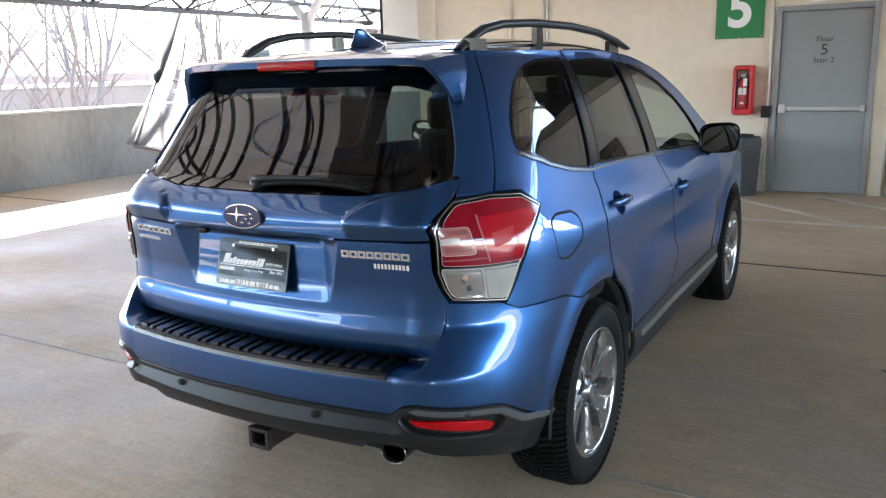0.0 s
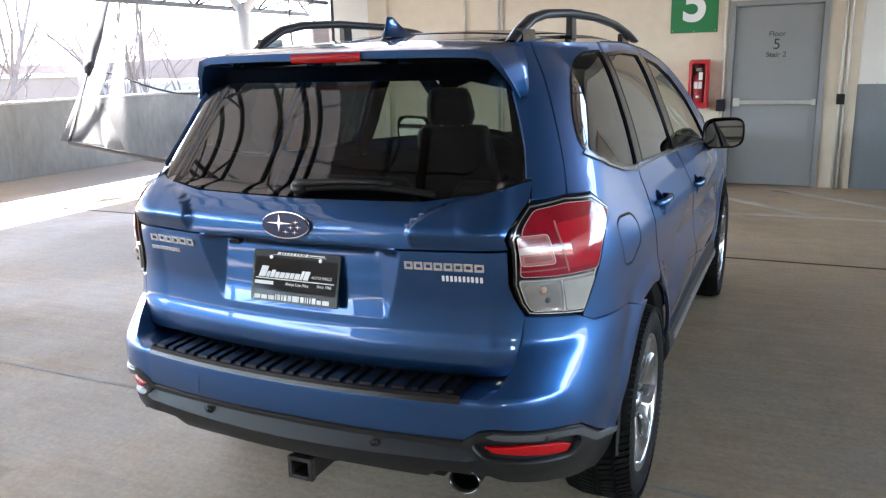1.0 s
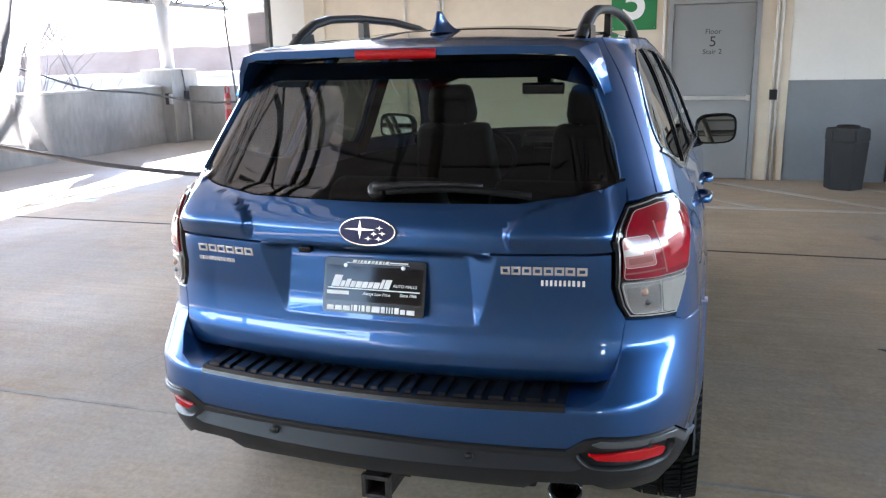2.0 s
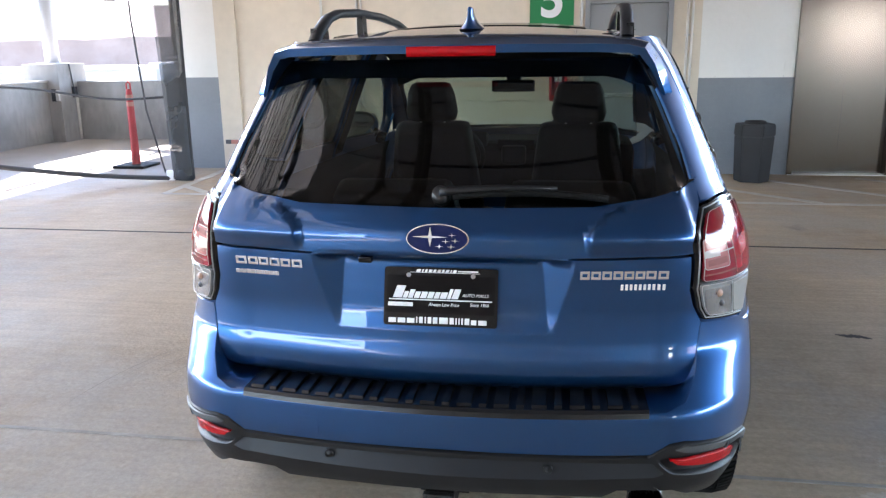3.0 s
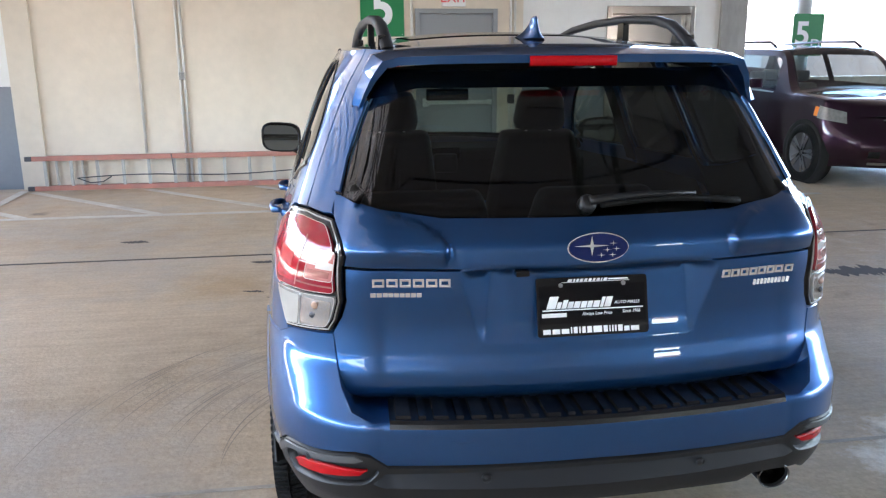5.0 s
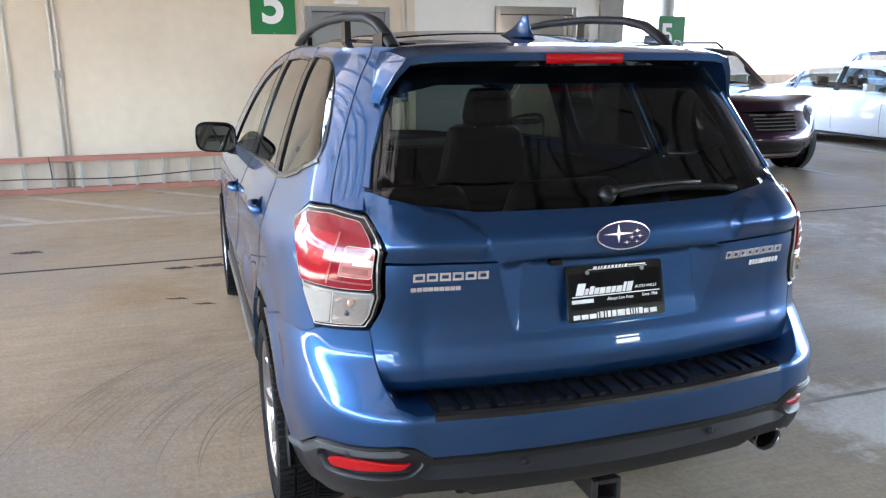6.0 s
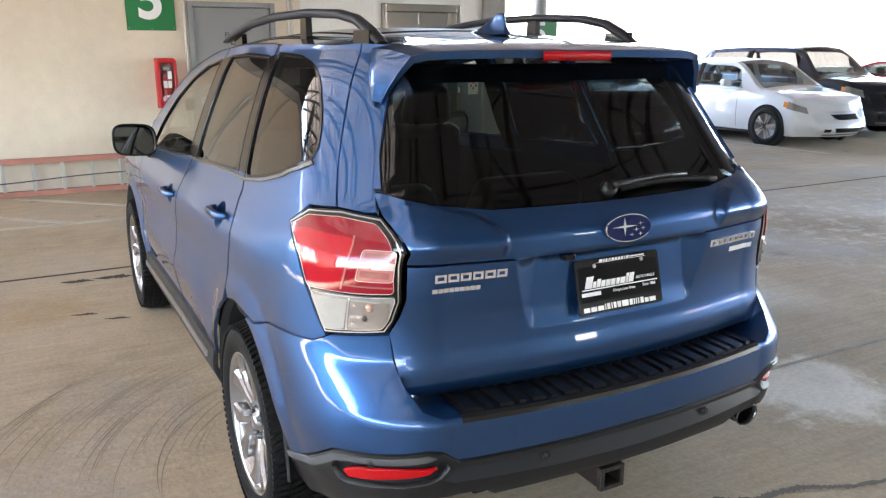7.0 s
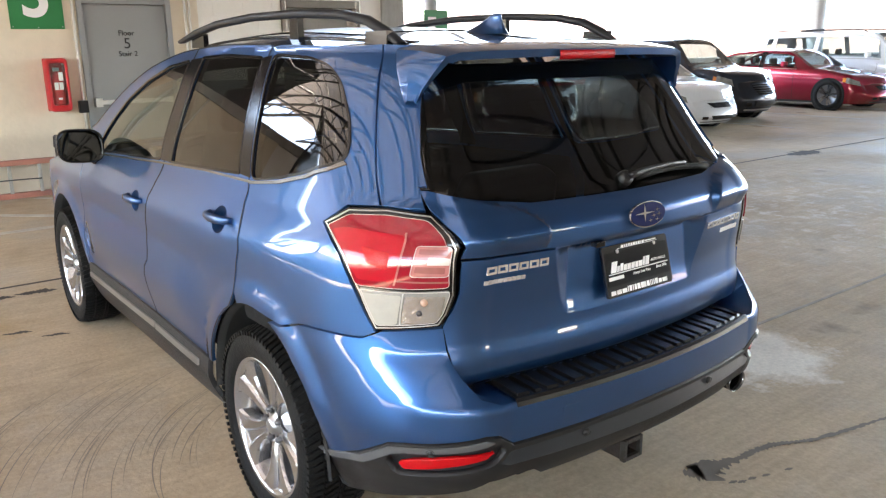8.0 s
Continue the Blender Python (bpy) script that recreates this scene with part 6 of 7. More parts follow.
# wiper
wp = thing("rear_wiper", "black rear wiper parked along the glass", "wiper")
wp.parent = car
del wp["category"]
bm = bmesh.new()
add_lathe(bm, [(0, .026), (.016, .026), (.022, .021), (.025, .009), (.025, -.01)], 20, Matrix.Translation((-.004, .190, 1.202)) @ (Vector((0, -.82, .57))).to_track_quat("X", "Z").to_matrix().to_4x4())
part("wiper_pivot", bm, "plastic", wp, smooth=True)
arm = [Vector((-.004 + .44 * t, 0, 0)) for t in (0, .08, .25, .5, .75, 1.0)]
pts = []
for i, t in enumerate((0, .08, .25, .5, .75, 1.0)):
    x = -.004 + .30 * t
    z = 1.207 + .010 * math.sin(t * 2.4)
    q = skin(x / .90, z)
    pts.append((x, q.y - .028 + .006 * t, z + .012))
tube("wiper_arm", pts, .012, "plastic", wp, 8, radii=[.013, .012, .010, .0085, .007, .006])
pts = []
for i in range(10):
    t = i / 9
    x = .03 + .395 * t
    z = 1.202 + .012 * math.sin(math.pi * t) - .006 * t
    q = skin(x / .90, z)
    pts.append((x, q.y - .016, z + .004))
tube("wiper_blade", pts, .010, "rubber", wp, 6)

# exhaust and hitch
ex = thing("exhaust_tip", "bright oval exhaust tip, black inside", "exhaust")
ex.parent = car
del ex["category"]
bm = bmesh.new()
m = Matrix.Translation((.541, .084, .428)) @ pose(0, 0, 0, 0, -10, 0) @ Matrix(((0, 1.25, 0, 0), (-1, 0, 0, 0), (0, 0, 1, 0), (0, 0, 0, 1)))
add_lathe(bm, [(.0352, -.01), (.0362, .0), (.0375, -.001), (.0365, -.008), (.034, -.02), (.034, -.12), (.030, -.30)], 28, m)
part("tip", bm, "dark_chrome", ex, smooth=True)
bm = bmesh.new()
add_lathe(bm, [(.0347, -.006), (.033, -.20), (0, -.20)], 24, m)
part("bore", bm, "cavity", ex, smooth=True)
ht = thing("tow_hitch", "rusty black square tow hitch receiver", "hitch")
ht.parent = car
del ht["category"]
bm = bmesh.new()
for x0, x1, z0, z1 in ((-.040, -.030, .315, .381), (.030, .040, .315, .381), (-.0298, .0298, .315, .325), (-.0298, .0298, .371, .381)):
    add_box(bm, x0 - .009, x1 - .009, .105, .50, z0, z1)
part("receiver_tube", bm, "iron", ht)
bm = bmesh.new()
for x0, x1, z0, z1 in ((-.044, -.030, .311, .385), (.030, .044, .311, .385), (-.0298, .0298, .311, .325), (-.0298, .0298, .371, .385)):
    add_box(bm, x0 - .009, x1 - .009, .092, .112, z0, z1, .003)
part("receiver_collar", bm, "worn_iron", ht)
box("cross_tube", -.50, .50, .32, .38, .33, .39, "iron", ht, .004)
box("chain_plate", .045, .19, .20, .35, .352, .362, "iron", ht, .003)
tube("hitch_pin", [(-.075, .19, .348), (.065, .19, .348)], .008, "iron", ht, 8)

# --- cabin ---
def seat(x, y, w, back, name, label, head=True, tilt=14):
    st = thing(name, label, "seat")
    st.parent = car
    del st["category"]
    box("cushion", x - w / 2, x + w / 2, y - .02, y + .50, .52, .68, "leather", st, .05)
    m = Matrix.Translation((x, y, .62)) @ pose(0, 0, 0, tilt, 0, 0)
    bm = bmesh.new()
    vs = add_box(bm, -w / 2, w / 2, -.07, .07, 0, back, .05)
    for v in vs:
        k = v.co.z / back
        v.co.x *= 1 - .28 * smooth01(.55, 1.0, k)
        v.co = m @ v.co
    part("backrest", bm, "leather", st, smooth=True)
    if head:
        bm = bmesh.new()
        vs = add_box(bm, -.13, .13, -.055, .055, back + .008, back + .205, .05)
        for v in vs:
            v.co.x *= 1 - .2 * smooth01(back + .1, back + .2, v.co.z)
            v.co = m @ v.co
        part("headrest", bm, "leather", st, smooth=True)
        for dx in (-.06, .06):
            tube("headrest_post", [m @ Vector((dx, 0, back - .03)), m @ Vector((dx, 0, back + .05))], .007, "satin", st, 6)
    return st


seat(-.36, 2.26, .52, .62, "front_seat", "black leather front seat with headrest")
seat(.36, 2.20, .52, .62, "front_seat", "black leather front seat with headrest")
seat(-.33, 1.22, .62, .50, "rear_seat", "black leather rear seat", head=False, tilt=20)
seat(.33, 1.22, .62, .50, "rear_seat", "black leather rear seat", head=False, tilt=20)
box("cargo_floor", -.60, .60, .26, 1.25, .62, .68, "trim", car, .01)
box("cabin_floor", -.72, .72, 1.2, 3.4, .40, .44, "trim", car)
dash = box("dashboard", -.70, .70, 2.95, 3.45, .70, 1.03, "trim", car, .06)
box("instrument_hood", -.55, -.17, 2.90, 3.05, 1.0, 1.085, "trim", dash, .03)
box("display", -.11, .11, 2.925, 2.94, .98, 1.045, "gloss_black", dash, .004)
bm = bmesh.new()
m = Matrix.Translation((-.36, 2.72, .98)) @ pose(0, 0, 0, 0, 0, 90) @ pose(0, 0, 0, 0, -25, 0)
ring = []
for i in range(32):
    a_ = 2 * math.pi * i / 32
    ring.append(m @ Vector((0, .185 * math.cos(a_), .185 * math.sin(a_))))
add_tube(bm, ring + [ring[0]], .015, 8, False)
sw = part("steering_wheel", bm, "leather", car, smooth=True)
box("wheel_hub", -.07, .07, 2.74, 2.80, .92, 1.03, "leather", sw, .02)
rv = box("rear_view_mirror", -.12, .12, 2.66, 2.69, 1.340, 1.405, "gloss_black", car, .012)
box("mirror_stem", -.04, .04, 2.69, 2.80, 1.385, 1.49, "gloss_black", rv, .01)
# roof lining and inner trim of the pillars
bm = bmesh.new()
grid = [[bm.verts.new(roof_point(-.97 + 1.94 * i / 16, .64 + 2.1 * j / 24) - Vector((0, 0, .035))) for i in range(17)] for j in range(25)]
for j in range(24):
    for i in range(16):
        bm.faces.new((grid[j][i], grid[j][i + 1], grid[j + 1][i + 1], grid[j + 1][i]))
part("roof_lining", bm, "trim", car, smooth=True)
both("pillar_trim", skin, [(.835, 1.10), (.806, 1.50), (.79, 1.585)] + roof_pts(0.72, 1.20)[1:] + Y([(1.262, 1.575)]) + Y([(1.11, 1.10), (1.11, .70)]) + [(.85, .70)], "trim", car, holes=(QWIN,), off=-0.035, rim=0)
both("door_trim", skin, Y([(1.15, 1.12), (2.0, 1.10), (3.05, 1.04), (3.05, .50), (1.45, .50), (1.15, .85)])[::-1], "trim", car, off=-0.05, rim=0)
both("pillar_trim", skin, Y([(1.862, 1.10), (1.862, 1.59), (1.99, 1.585), (1.99, 1.10)]), "trim", car, off=-0.03, rim=0)
panel("tailgate_trim", skin, [(-.62, .70), (-.64, 1.16), (0, 1.165), (.64, 1.16), (.62, .70)][::-1], "trim", car, off=-0.06, rim=0)
both("tailgate_pillar_trim", skin, [(.70, 1.20), (.69, 1.55), (.80, 1.58), (.83, 1.20)], "trim", car, off=-0.025, rim=0)


# ---- the other parked cars ----
def parked_car(name, label, paint, x, y, turn, length, width, height, nose, cowl, roof_a, roof_b, deck, tail, belt, ground=0.2, radius=0.33, group="parked cars", rails=False, doors=2, chrome_grille=False, axle=.92, pillars=False):
    """A car seen from some way off. Its own y runs from the nose (0) to the tail (length).
    nose, cowl, deck and tail are heights; roof_a and roof_b where the roof begins and ends."""
    c = thing(name, label, "car", (x, y, 0), turn, group)
    top = [(0, nose - .12), (.10, nose), (cowl[0] * .6, (nose + cowl[1]) / 2 + .03), cowl, (roof_a, height - .02), ((roof_a + roof_b) / 2, height), (roof_b, height - .04), deck, (length - .12, tail), (length, tail - .15)]
    hw = width / 2

    def lean(yy, k):
        """How far the nose leans back from the bumper's most forward line."""
        f = 1 - smooth01(0, .55, yy)
        return f * (.13 * (1 - smooth01(0, .3, k)) + .16 * smooth01(.5, 1, k) + .10)

    def section(yy, k):
        """k from 0 at the sill to 1 at the belt to 2 on the roof's edge to 3 at the middle of the top."""
        zt = tab(top, yy)
        e = smooth01(0, .45, yy) * smooth01(0, .35, length - yy)
        w = hw * (.66 + .34 * e ** .55)
        bz = min(belt + .06 * yy / length, zt - .04)
        gh = max(0.0, zt - bz)
        inset = min(.24, gh * .42)
        if k <= 1:
            z = ground + (bz - ground) * k
            lower = .06 * (1 - smooth01(0, .25, k)) + .035 * smooth01(.7, 1, k)
            return Vector((w - lower, yy + lean(yy, k), z))
        if k <= 2:
            t = k - 1
            return Vector((w - .035 - inset * t, yy + lean(yy, 1), bz + (gh - .05) * t if gh > .06 else bz + gh * .5 * t))
        t = k - 2
        x1 = w - .035 - inset
        zs = bz + (gh - .05 if gh > .06 else gh * .5)
        return Vector((x1 * (1 - t), yy + lean(yy, 1) * (1 - t), zs + (zt - zs) * math.sin(t * math.pi / 2) ** .8))

    ks = [0, .12, .3, .5, .7, .85, 1, 1.15, 1.5, 1.85, 2, 2.15, 2.4, 2.7, 3]
    n = 120
    a, b = cowl[0] + .55, deck[0] - .25
    mid = (roof_a + roof_b) / 2 - .05

    def glazed(yy, k):
        """True where the skin gives way to glass."""
        if 1.15 <= k <= 1.85:
            t = (k - 1.1) / .76
            y0 = a - .12 + (roof_a - a) * .62 * t
            y1 = b + .10 - .12 * t
            return y0 + .05 < yy < y1 - .06 and abs(yy - mid) > .055 and abs(yy - b + .27) > .045
        return k > 2.2 and (cowl[0] + .12 < yy < roof_a - .10 or roof_b + .12 < yy < deck[0] - .10)

    bm = bmesh.new()
    rows = []
    for i in range(n + 1):
        yy = length * i / n
        half = [section(yy, k) for k in ks]
        row = [bm.verts.new(v) for v in half] + [bm.verts.new((-v.x, v.y, v.z)) for v in half[-2::-1]]
        rows.append(row)
    kk = ks + ks[-2::-1]
    for i, (ra, rb) in enumerate(zip(rows, rows[1:])):
        for q in range(len(ra) - 1):
            if not glazed(length * (i + .5) / n, (kk[q] + kk[q + 1]) / 2):
                bm.faces.new((ra[q], ra[q + 1], rb[q + 1], rb[q]))
    # rounded nose, closed towards the middle
    def front(u, k):
        p = section(0, min(k, 3.0))
        zt = tab(top, 0)
        return Vector((p.x * u, p.y - .17 * (1 - abs(u) ** 2.4) * (1 - .6 * smooth01(.9, 1.3, k)), p.z + (.02 * (1 - u * u) if k > 1 else 0)))

    kf = [0, .12, .3, .5, .7, .85, 1, 1.5, 2]
    us = [1, .93, .85, .7, .5, .25, 0, -.25, -.5, -.7, -.85, -.93, -1]
    g = [[bm.verts.new(front(u, k)) for u in us] for k in kf]
    for j in range(len(kf) - 1):
        for i in range(len(us) - 1):
            bm.faces.new((g[j][i], g[j + 1][i], g[j + 1][i + 1], g[j][i + 1]))
    lip = [bm.verts.new(section(0, 2 + t)) for t in (0, .15, .4, .7, 1)]
    lip += [bm.verts.new((-v.co.x, v.co.y, v.co.z)) for v in lip[-2::-1]]
    for i in range(len(us) - 1):
        qa, qb = i * (len(lip) - 1) // (len(us) - 1), (i + 1) * (len(lip) - 1) // (len(us) - 1)
        bm.faces.new([g[-1][i], g[-1][i + 1], lip[qb]] + ([lip[qa]] if qa != qb else []))
    bm.faces.new(rows[-1])
    body = part("body", bm, paint, c, smooth=True)
    body.data.set_sharp_from_angle(angle=radians(50))

    def patch(pname, y0, y1, k0, k1, mat, sides=(1, -1), off=.006, lean0=0.0, lean1=0.0, parent=None, plabel=""):
        for sg in sides:
            bm = bmesh.new()
            g = []
            for i in range(9):
                row = []
                for j in range(7):
                    k = k0 + (k1 - k0) * j / 6
                    t = j / 6
                    yy = (y0 + lean0 * t) + ((y1 + lean1 * t) - (y0 + lean0 * t)) * i / 8
                    p = section(yy, k)
                    u = (section(yy + .02, k) - section(yy - .02, k)).cross(section(yy, k + .02) - section(yy, k - .02))
                    p = p + u.normalized() * off * (1 if u.x >= 0 or k > 2 and u.z > 0 else -1)
                    row.append(bm.verts.new((sg * p.x, p.y, p.z)))
                g.append(row)
            for i in range(8):
                for j in range(6):
                    bm.faces.new((g[i][j], g[i + 1][j], g[i + 1][j + 1], g[i][j + 1]))
            part(pname, bm, mat, parent or c, plabel, smooth=True)

    # glazing
    patch("front_door_window", a - .12, mid - .05, 1.10, 1.86, "glass_car", lean0=(roof_a - a) * .62)
    patch("rear_door_window", mid + .05, b - .30 if doors > 1 else b, 1.10, 1.86, "glass_car", lean1=0 if doors > 1 else -.35)
    if doors > 1:
        patch("quarter_window", b - .24, b + .12, 1.12, 1.84, "glass_car", lean1=min(0, (roof_b - b - .1)) * .8 - .12)
    for yy, wide in ((mid, .06), (b - .27, .05)):
        patch("window_pillar", yy - wide, yy + wide, 1.06, 1.90, "gloss_black", off=.009)
    # cabin seen through the glass
    box("cabin_floor", -hw + .14, hw - .14, cowl[0] + .15, deck[0] - .1, ground + .04, ground + .10, "trim", c)
    box("dashboard", -hw + .16, hw - .16, cowl[0] + .10, cowl[0] + .55, belt - .35, belt - .03, "trim", c, .05)
    for yy in (mid - .05, mid + .85):
        for sg in (-1, 1):
            st = box("seat", sg * .36 - .24, sg * .36 + .24, yy - .06, yy + .10, ground + .11, belt + .10, "seat_cloth", c, .06)
            box("headrest", sg * .36 - .12, sg * .36 + .12, yy - .02, yy + .08, belt + .12, belt + .28, "seat_cloth", st, .04)
    bm = bmesh.new()
    bm2 = bmesh.new()
    for bmx, (ya, yb) in ((bm, (cowl[0] + .06, roof_a - .04)), (bm2, (roof_b + .06, deck[0] - .04))):
        g = []
        for i in range(9):
            yy = ya + (yb - ya) * i / 8
            row = []
            for j in range(13):
                k = 2.12 + .88 * (j / 6 if j <= 6 else (12 - j) / 6)
                p = section(yy, k)
                row.append(bmx.verts.new(((p.x if j <= 6 else -p.x), p.y, p.z + .008)))
            g.append(row)
        for i in range(8):
            for j in range(12):
                bmx.faces.new((g[i][j], g[i + 1][j], g[i + 1][j + 1], g[i][j + 1]))
    part("windscreen", bm, "glass_car", c, "glossy windscreen", smooth=True)
    part("rear_window", bm2, "glass_car", c, smooth=True)
    if pillars:
        for yy in (mid, b - .27):
            patch("pillar", yy - .06, yy + .06, 1.04, 1.92, paint, off=.012)
    # lamps, grille, bumper
    patch("headlamp", .10, .52, .74, .93, "lens_clear", off=.01, plabel="clear headlamp")
    patch("turn_lamp", .50, .60, .76, .90, "amber", off=.008)
    patch("tail_lamp", length - .42, length - .10, .70, .94, "lens_red", off=.01, plabel="red tail lamp")
    def nose_patch(pname, u0, u1, k0, k1, mat, parent, off=.008, plabel="", taper=1.0):
        bm = bmesh.new()
        g = []
        for j in range(5):
            k = k0 + (k1 - k0) * j / 4
            sc = taper + (1 - taper) * j / 4
            g.append([bm.verts.new(front((u0 + (u1 - u0) * i / 12) * sc, k) + Vector((0, -off, 0))) for i in range(13)])
        for j in range(4):
            for i in range(12):
                bm.faces.new((g[j][i], g[j + 1][i], g[j + 1][i + 1], g[j][i + 1]))
        return part(pname, bm, mat, parent, plabel, smooth=True)

    tall = height > 1.55
    grille = nose_patch("grille", -.58, .58, .62 if tall else .74, .97, "gloss_black", c, taper=.72)
    for k in range(4):
        kk = (.66 if tall else .77) + (.075 if tall else .05) * k
        nose_patch("grille_bar", -.54, .54, kk, kk + .022, "chrome" if chrome_grille else "greyplastic", grille, .018)
    nose_patch("grille_rim", -.60, .60, .96, .995, "chrome" if chrome_grille else paint, grille, .014)
    nose_patch("lower_intake", -.62, .62, .20, .40, "gloss_black", c, taper=.9)
    nose_patch("bumper_lip", -.86, .86, .06, .12, "satin" if tall else "plastic", c, .012)
    nose_patch("plate_bar", -.2, .2, .46, .56, paint, c, .012)
    for sg in (-1, 1):
        nose_patch("fog_lamp", sg * .80 - .09, sg * .80 + .09, .22, .36, "gloss_black", c)
        # mirror
        mr = box("door_mirror", sg * (hw + .10) - .09, sg * (hw + .10) + .09, a + .10, a + .20, belt + .08, belt + .21, paint, c, .03)
        patch("door_handle", mid - .28, mid - .10, .84, .88, "satin", sides=(sg,), off=.02)
        patch("door_handle", mid + .62, mid + .80, .85, .89, "satin", sides=(sg,), off=.02)
        # door gaps, their shade painted as thin dark strips
        for yy in (a - .05, mid, b - .15):
            patch("door_gap", yy, yy + .008, .14, 1.04, "cavity", sides=(sg,), off=.003)
        patch("sill_trim", 1.25, length - 1.3, .0, .07, "plastic", sides=(sg,), off=.012)
    patch("waist_strip", a - .1, b + .1, 1.01, 1.05, "satin", off=.008)
    if rails:
        for sg in (-1, 1):
            pts = [(sg * (section(yy, 2).x - .04), yy, tab(top, yy) + dz) for yy, dz in ((roof_a + .15, -.02), (roof_a + .3, .05), (mid, .05), (roof_b - .2, .05), (roof_b, -.02))]
            tube("roof_rail", pts, .018, "greyplastic", c, 8)
    # wheels
    for sg in (-1, 1):
        for yy in (axle, axle + length * .575):
            w = new("wheel")
            w.parent = c
            w.matrix_basis = pose(sg * (hw - .092), yy, radius, 0, 0, 0 if sg > 0 else 180)
            bm = bmesh.new()
            add_lathe(bm, [(radius + .05, .0), (radius + .05, .098), (radius + .035, .103), (radius - .05, .085)], 28)
            part("arch", bm, "cavity", w, smooth=True)
            bm = bmesh.new()
            r0 = radius * .66
            add_lathe(bm, [(r0, .02), (r0, .10), (r0 + .03, .118), (radius - .03, .114), (radius, .08), (radius, -.10)], 36)
            part("tyre", bm, "rubber", w, smooth=True)
            bm = bmesh.new()
            add_lathe(bm, [(r0 + .005, .110), (r0 - .012, .108), (r0 - .02, .095), (0, .092)], 30)
            rim = part("rim", bm, "rimdark", w, smooth=True)
            for i in range(10):
                aa = 2 * math.pi * (i // 2) / 5 + (.17 if i % 2 else -.17)
                bm = bmesh.new()
                vs = []
                for r_, hwid in ((.03, .022), (r0, .026)):
                    for s_ in (-1, 1):
                        d_ = Vector((0, -math.sin(aa), math.cos(aa))) * s_ * hwid
                        vs.append(bm.verts.new(Vector((.112, r_ * math.cos(aa), r_ * math.sin(aa))) + d_))
                bm.faces.new((vs[0], vs[1], vs[3], vs[2]))
                e = bmesh.ops.extrude_face_region(bm, geom=bm.faces[:])
                for v in e["geom"]:
                    if isinstance(v, bmesh.types.BMVert):
                        v.co.x -= .03
                part("spoke", bm, "rim", rim)
    return c


parked_car("parked_suv", "dark plum mid-size SUV with roof rails and chrome grille", "maroon", 6.2, 6.66, 0, 4.85, 1.92, 1.70, .98, (1.15, 1.13), 1.95, 4.25, (4.72, 1.18), 1.02, 1.05, .24, .37, rails=True, chrome_grille=True, axle=.76)
parked_car("sedan", "white four-door saloon parked on the deck", "white_paint", 10.75, 6.92, 0, 4.82, 1.82, 1.45, .72, (1.08, .95), 1.95, 3.40, (4.15, 1.02), .98, .88, .18, .32)
parked_car("parked_suv", "dark blue-grey crossover with a black grille", "navy_paint", 12.95, 7.45, 0, 4.6, 1.86, 1.69, .95, (1.10, 1.10), 1.90, 4.0, (4.48, 1.15), 1.0, 1.02, .22, .36)
parked_car("coupe", "crimson sports saloon with large alloy wheels", "red_paint", 17.55, 7.15, 0, 4.9, 1.83, 1.41, .74, (1.30, .98), 2.15, 3.35, (4.5, 1.02), .97, .90, .16, .35)
parked_car("minivan", "white people carrier with dark windows", "white_paint", 20.3, 6.75, 0, 5.0, 1.96, 1.82, .95, (1.0, 1.12), 1.8, 4.70, (4.96, 1.25), 1.1, 1.08, .2, .35, rails=True, pillars=True)


# ---- things on the wall and the deck ----
sgn = thing("level_sign", "green wall sign with a white numeral five", "sign")
box("panel", -.224, .321, WALL_Y - .012, WALL_Y - .002, 1.82, 2.47, "green", sgn, .003)
lettering("5", .62, (.05, WALL_Y - .0135, 2.15), "white", sgn, width=.95, bold=.017)
for xx, zz in ((-.2, 1.845), (.297, 1.845), (.05, 1.835)):
    box("screw", xx - .006, xx + .006, WALL_Y - .016, WALL_Y - .012, zz - .006, zz + .006, "satin", sgn)
exs = thing("exit_sign", "white exit sign with red letters over the door", "sign")
box("case", .80, 1.10, WALL_Y - .06, WALL_Y - .002, 2.185, 2.39, "card", exs, .008)
lettering("EXIT", .17, (.95, WALL_Y - .0615, 2.285), "red_letter", exs)

cab = thing("extinguisher_cabinet", "red plastic fire extinguisher box with a clear front", "fire extinguisher")
X0, X1, Z0, Z1 = .035, .262, .925, 1.506
bm = bmesh.new()
add_box(bm, X0, X1, WALL_Y - .03, WALL_Y - .002, Z0, Z1, .014)
part("back", bm, "red", cab)
ring_o = rounded([(X0, Z0), (X1, Z0), (X1, Z1), (X0, Z1)], .05, 5)
ring_i = rounded([(X0 + .034, Z0 + .07), (X1 - .034, Z0 + .07), (X1 - .034, Z1 - .05), (X0 + .034, Z1 - .05)], .03, 5)
bm = bmesh.new()
loops = []
for pts_, y_ in ((ring_o, WALL_Y - .0305), (ring_o, WALL_Y - .165), (shrink(ring_o, .012), WALL_Y - .185), (shrink(ring_i, -.008), WALL_Y - .185), (ring_i, WALL_Y - .178), (ring_i, WALL_Y - .0305)):
    loops.append([bm.verts.new((px, y_, pz)) for px, pz in pts_])
for la, lb in zip(loops, loops[1:]):
    for k in range(len(la)):
        bm.faces.new((la[k], la[(k + 1) % len(la)], lb[(k + 1) % len(la)], lb[k]))
part("rim", bm, "red", cab, smooth=True).data.set_sharp_from_angle(angle=radians(40))
pane = box("pane", X0 + .035, X1 - .035, WALL_Y - .174, WALL_Y - .171, Z0 + .071, Z1 - .051, "glass_clear", cab)
exo = thing("extinguisher", "red fire extinguisher with a white label", "fire extinguisher", (.148, WALL_Y - .10, Z0 + .0705))
bm = bmesh.new()
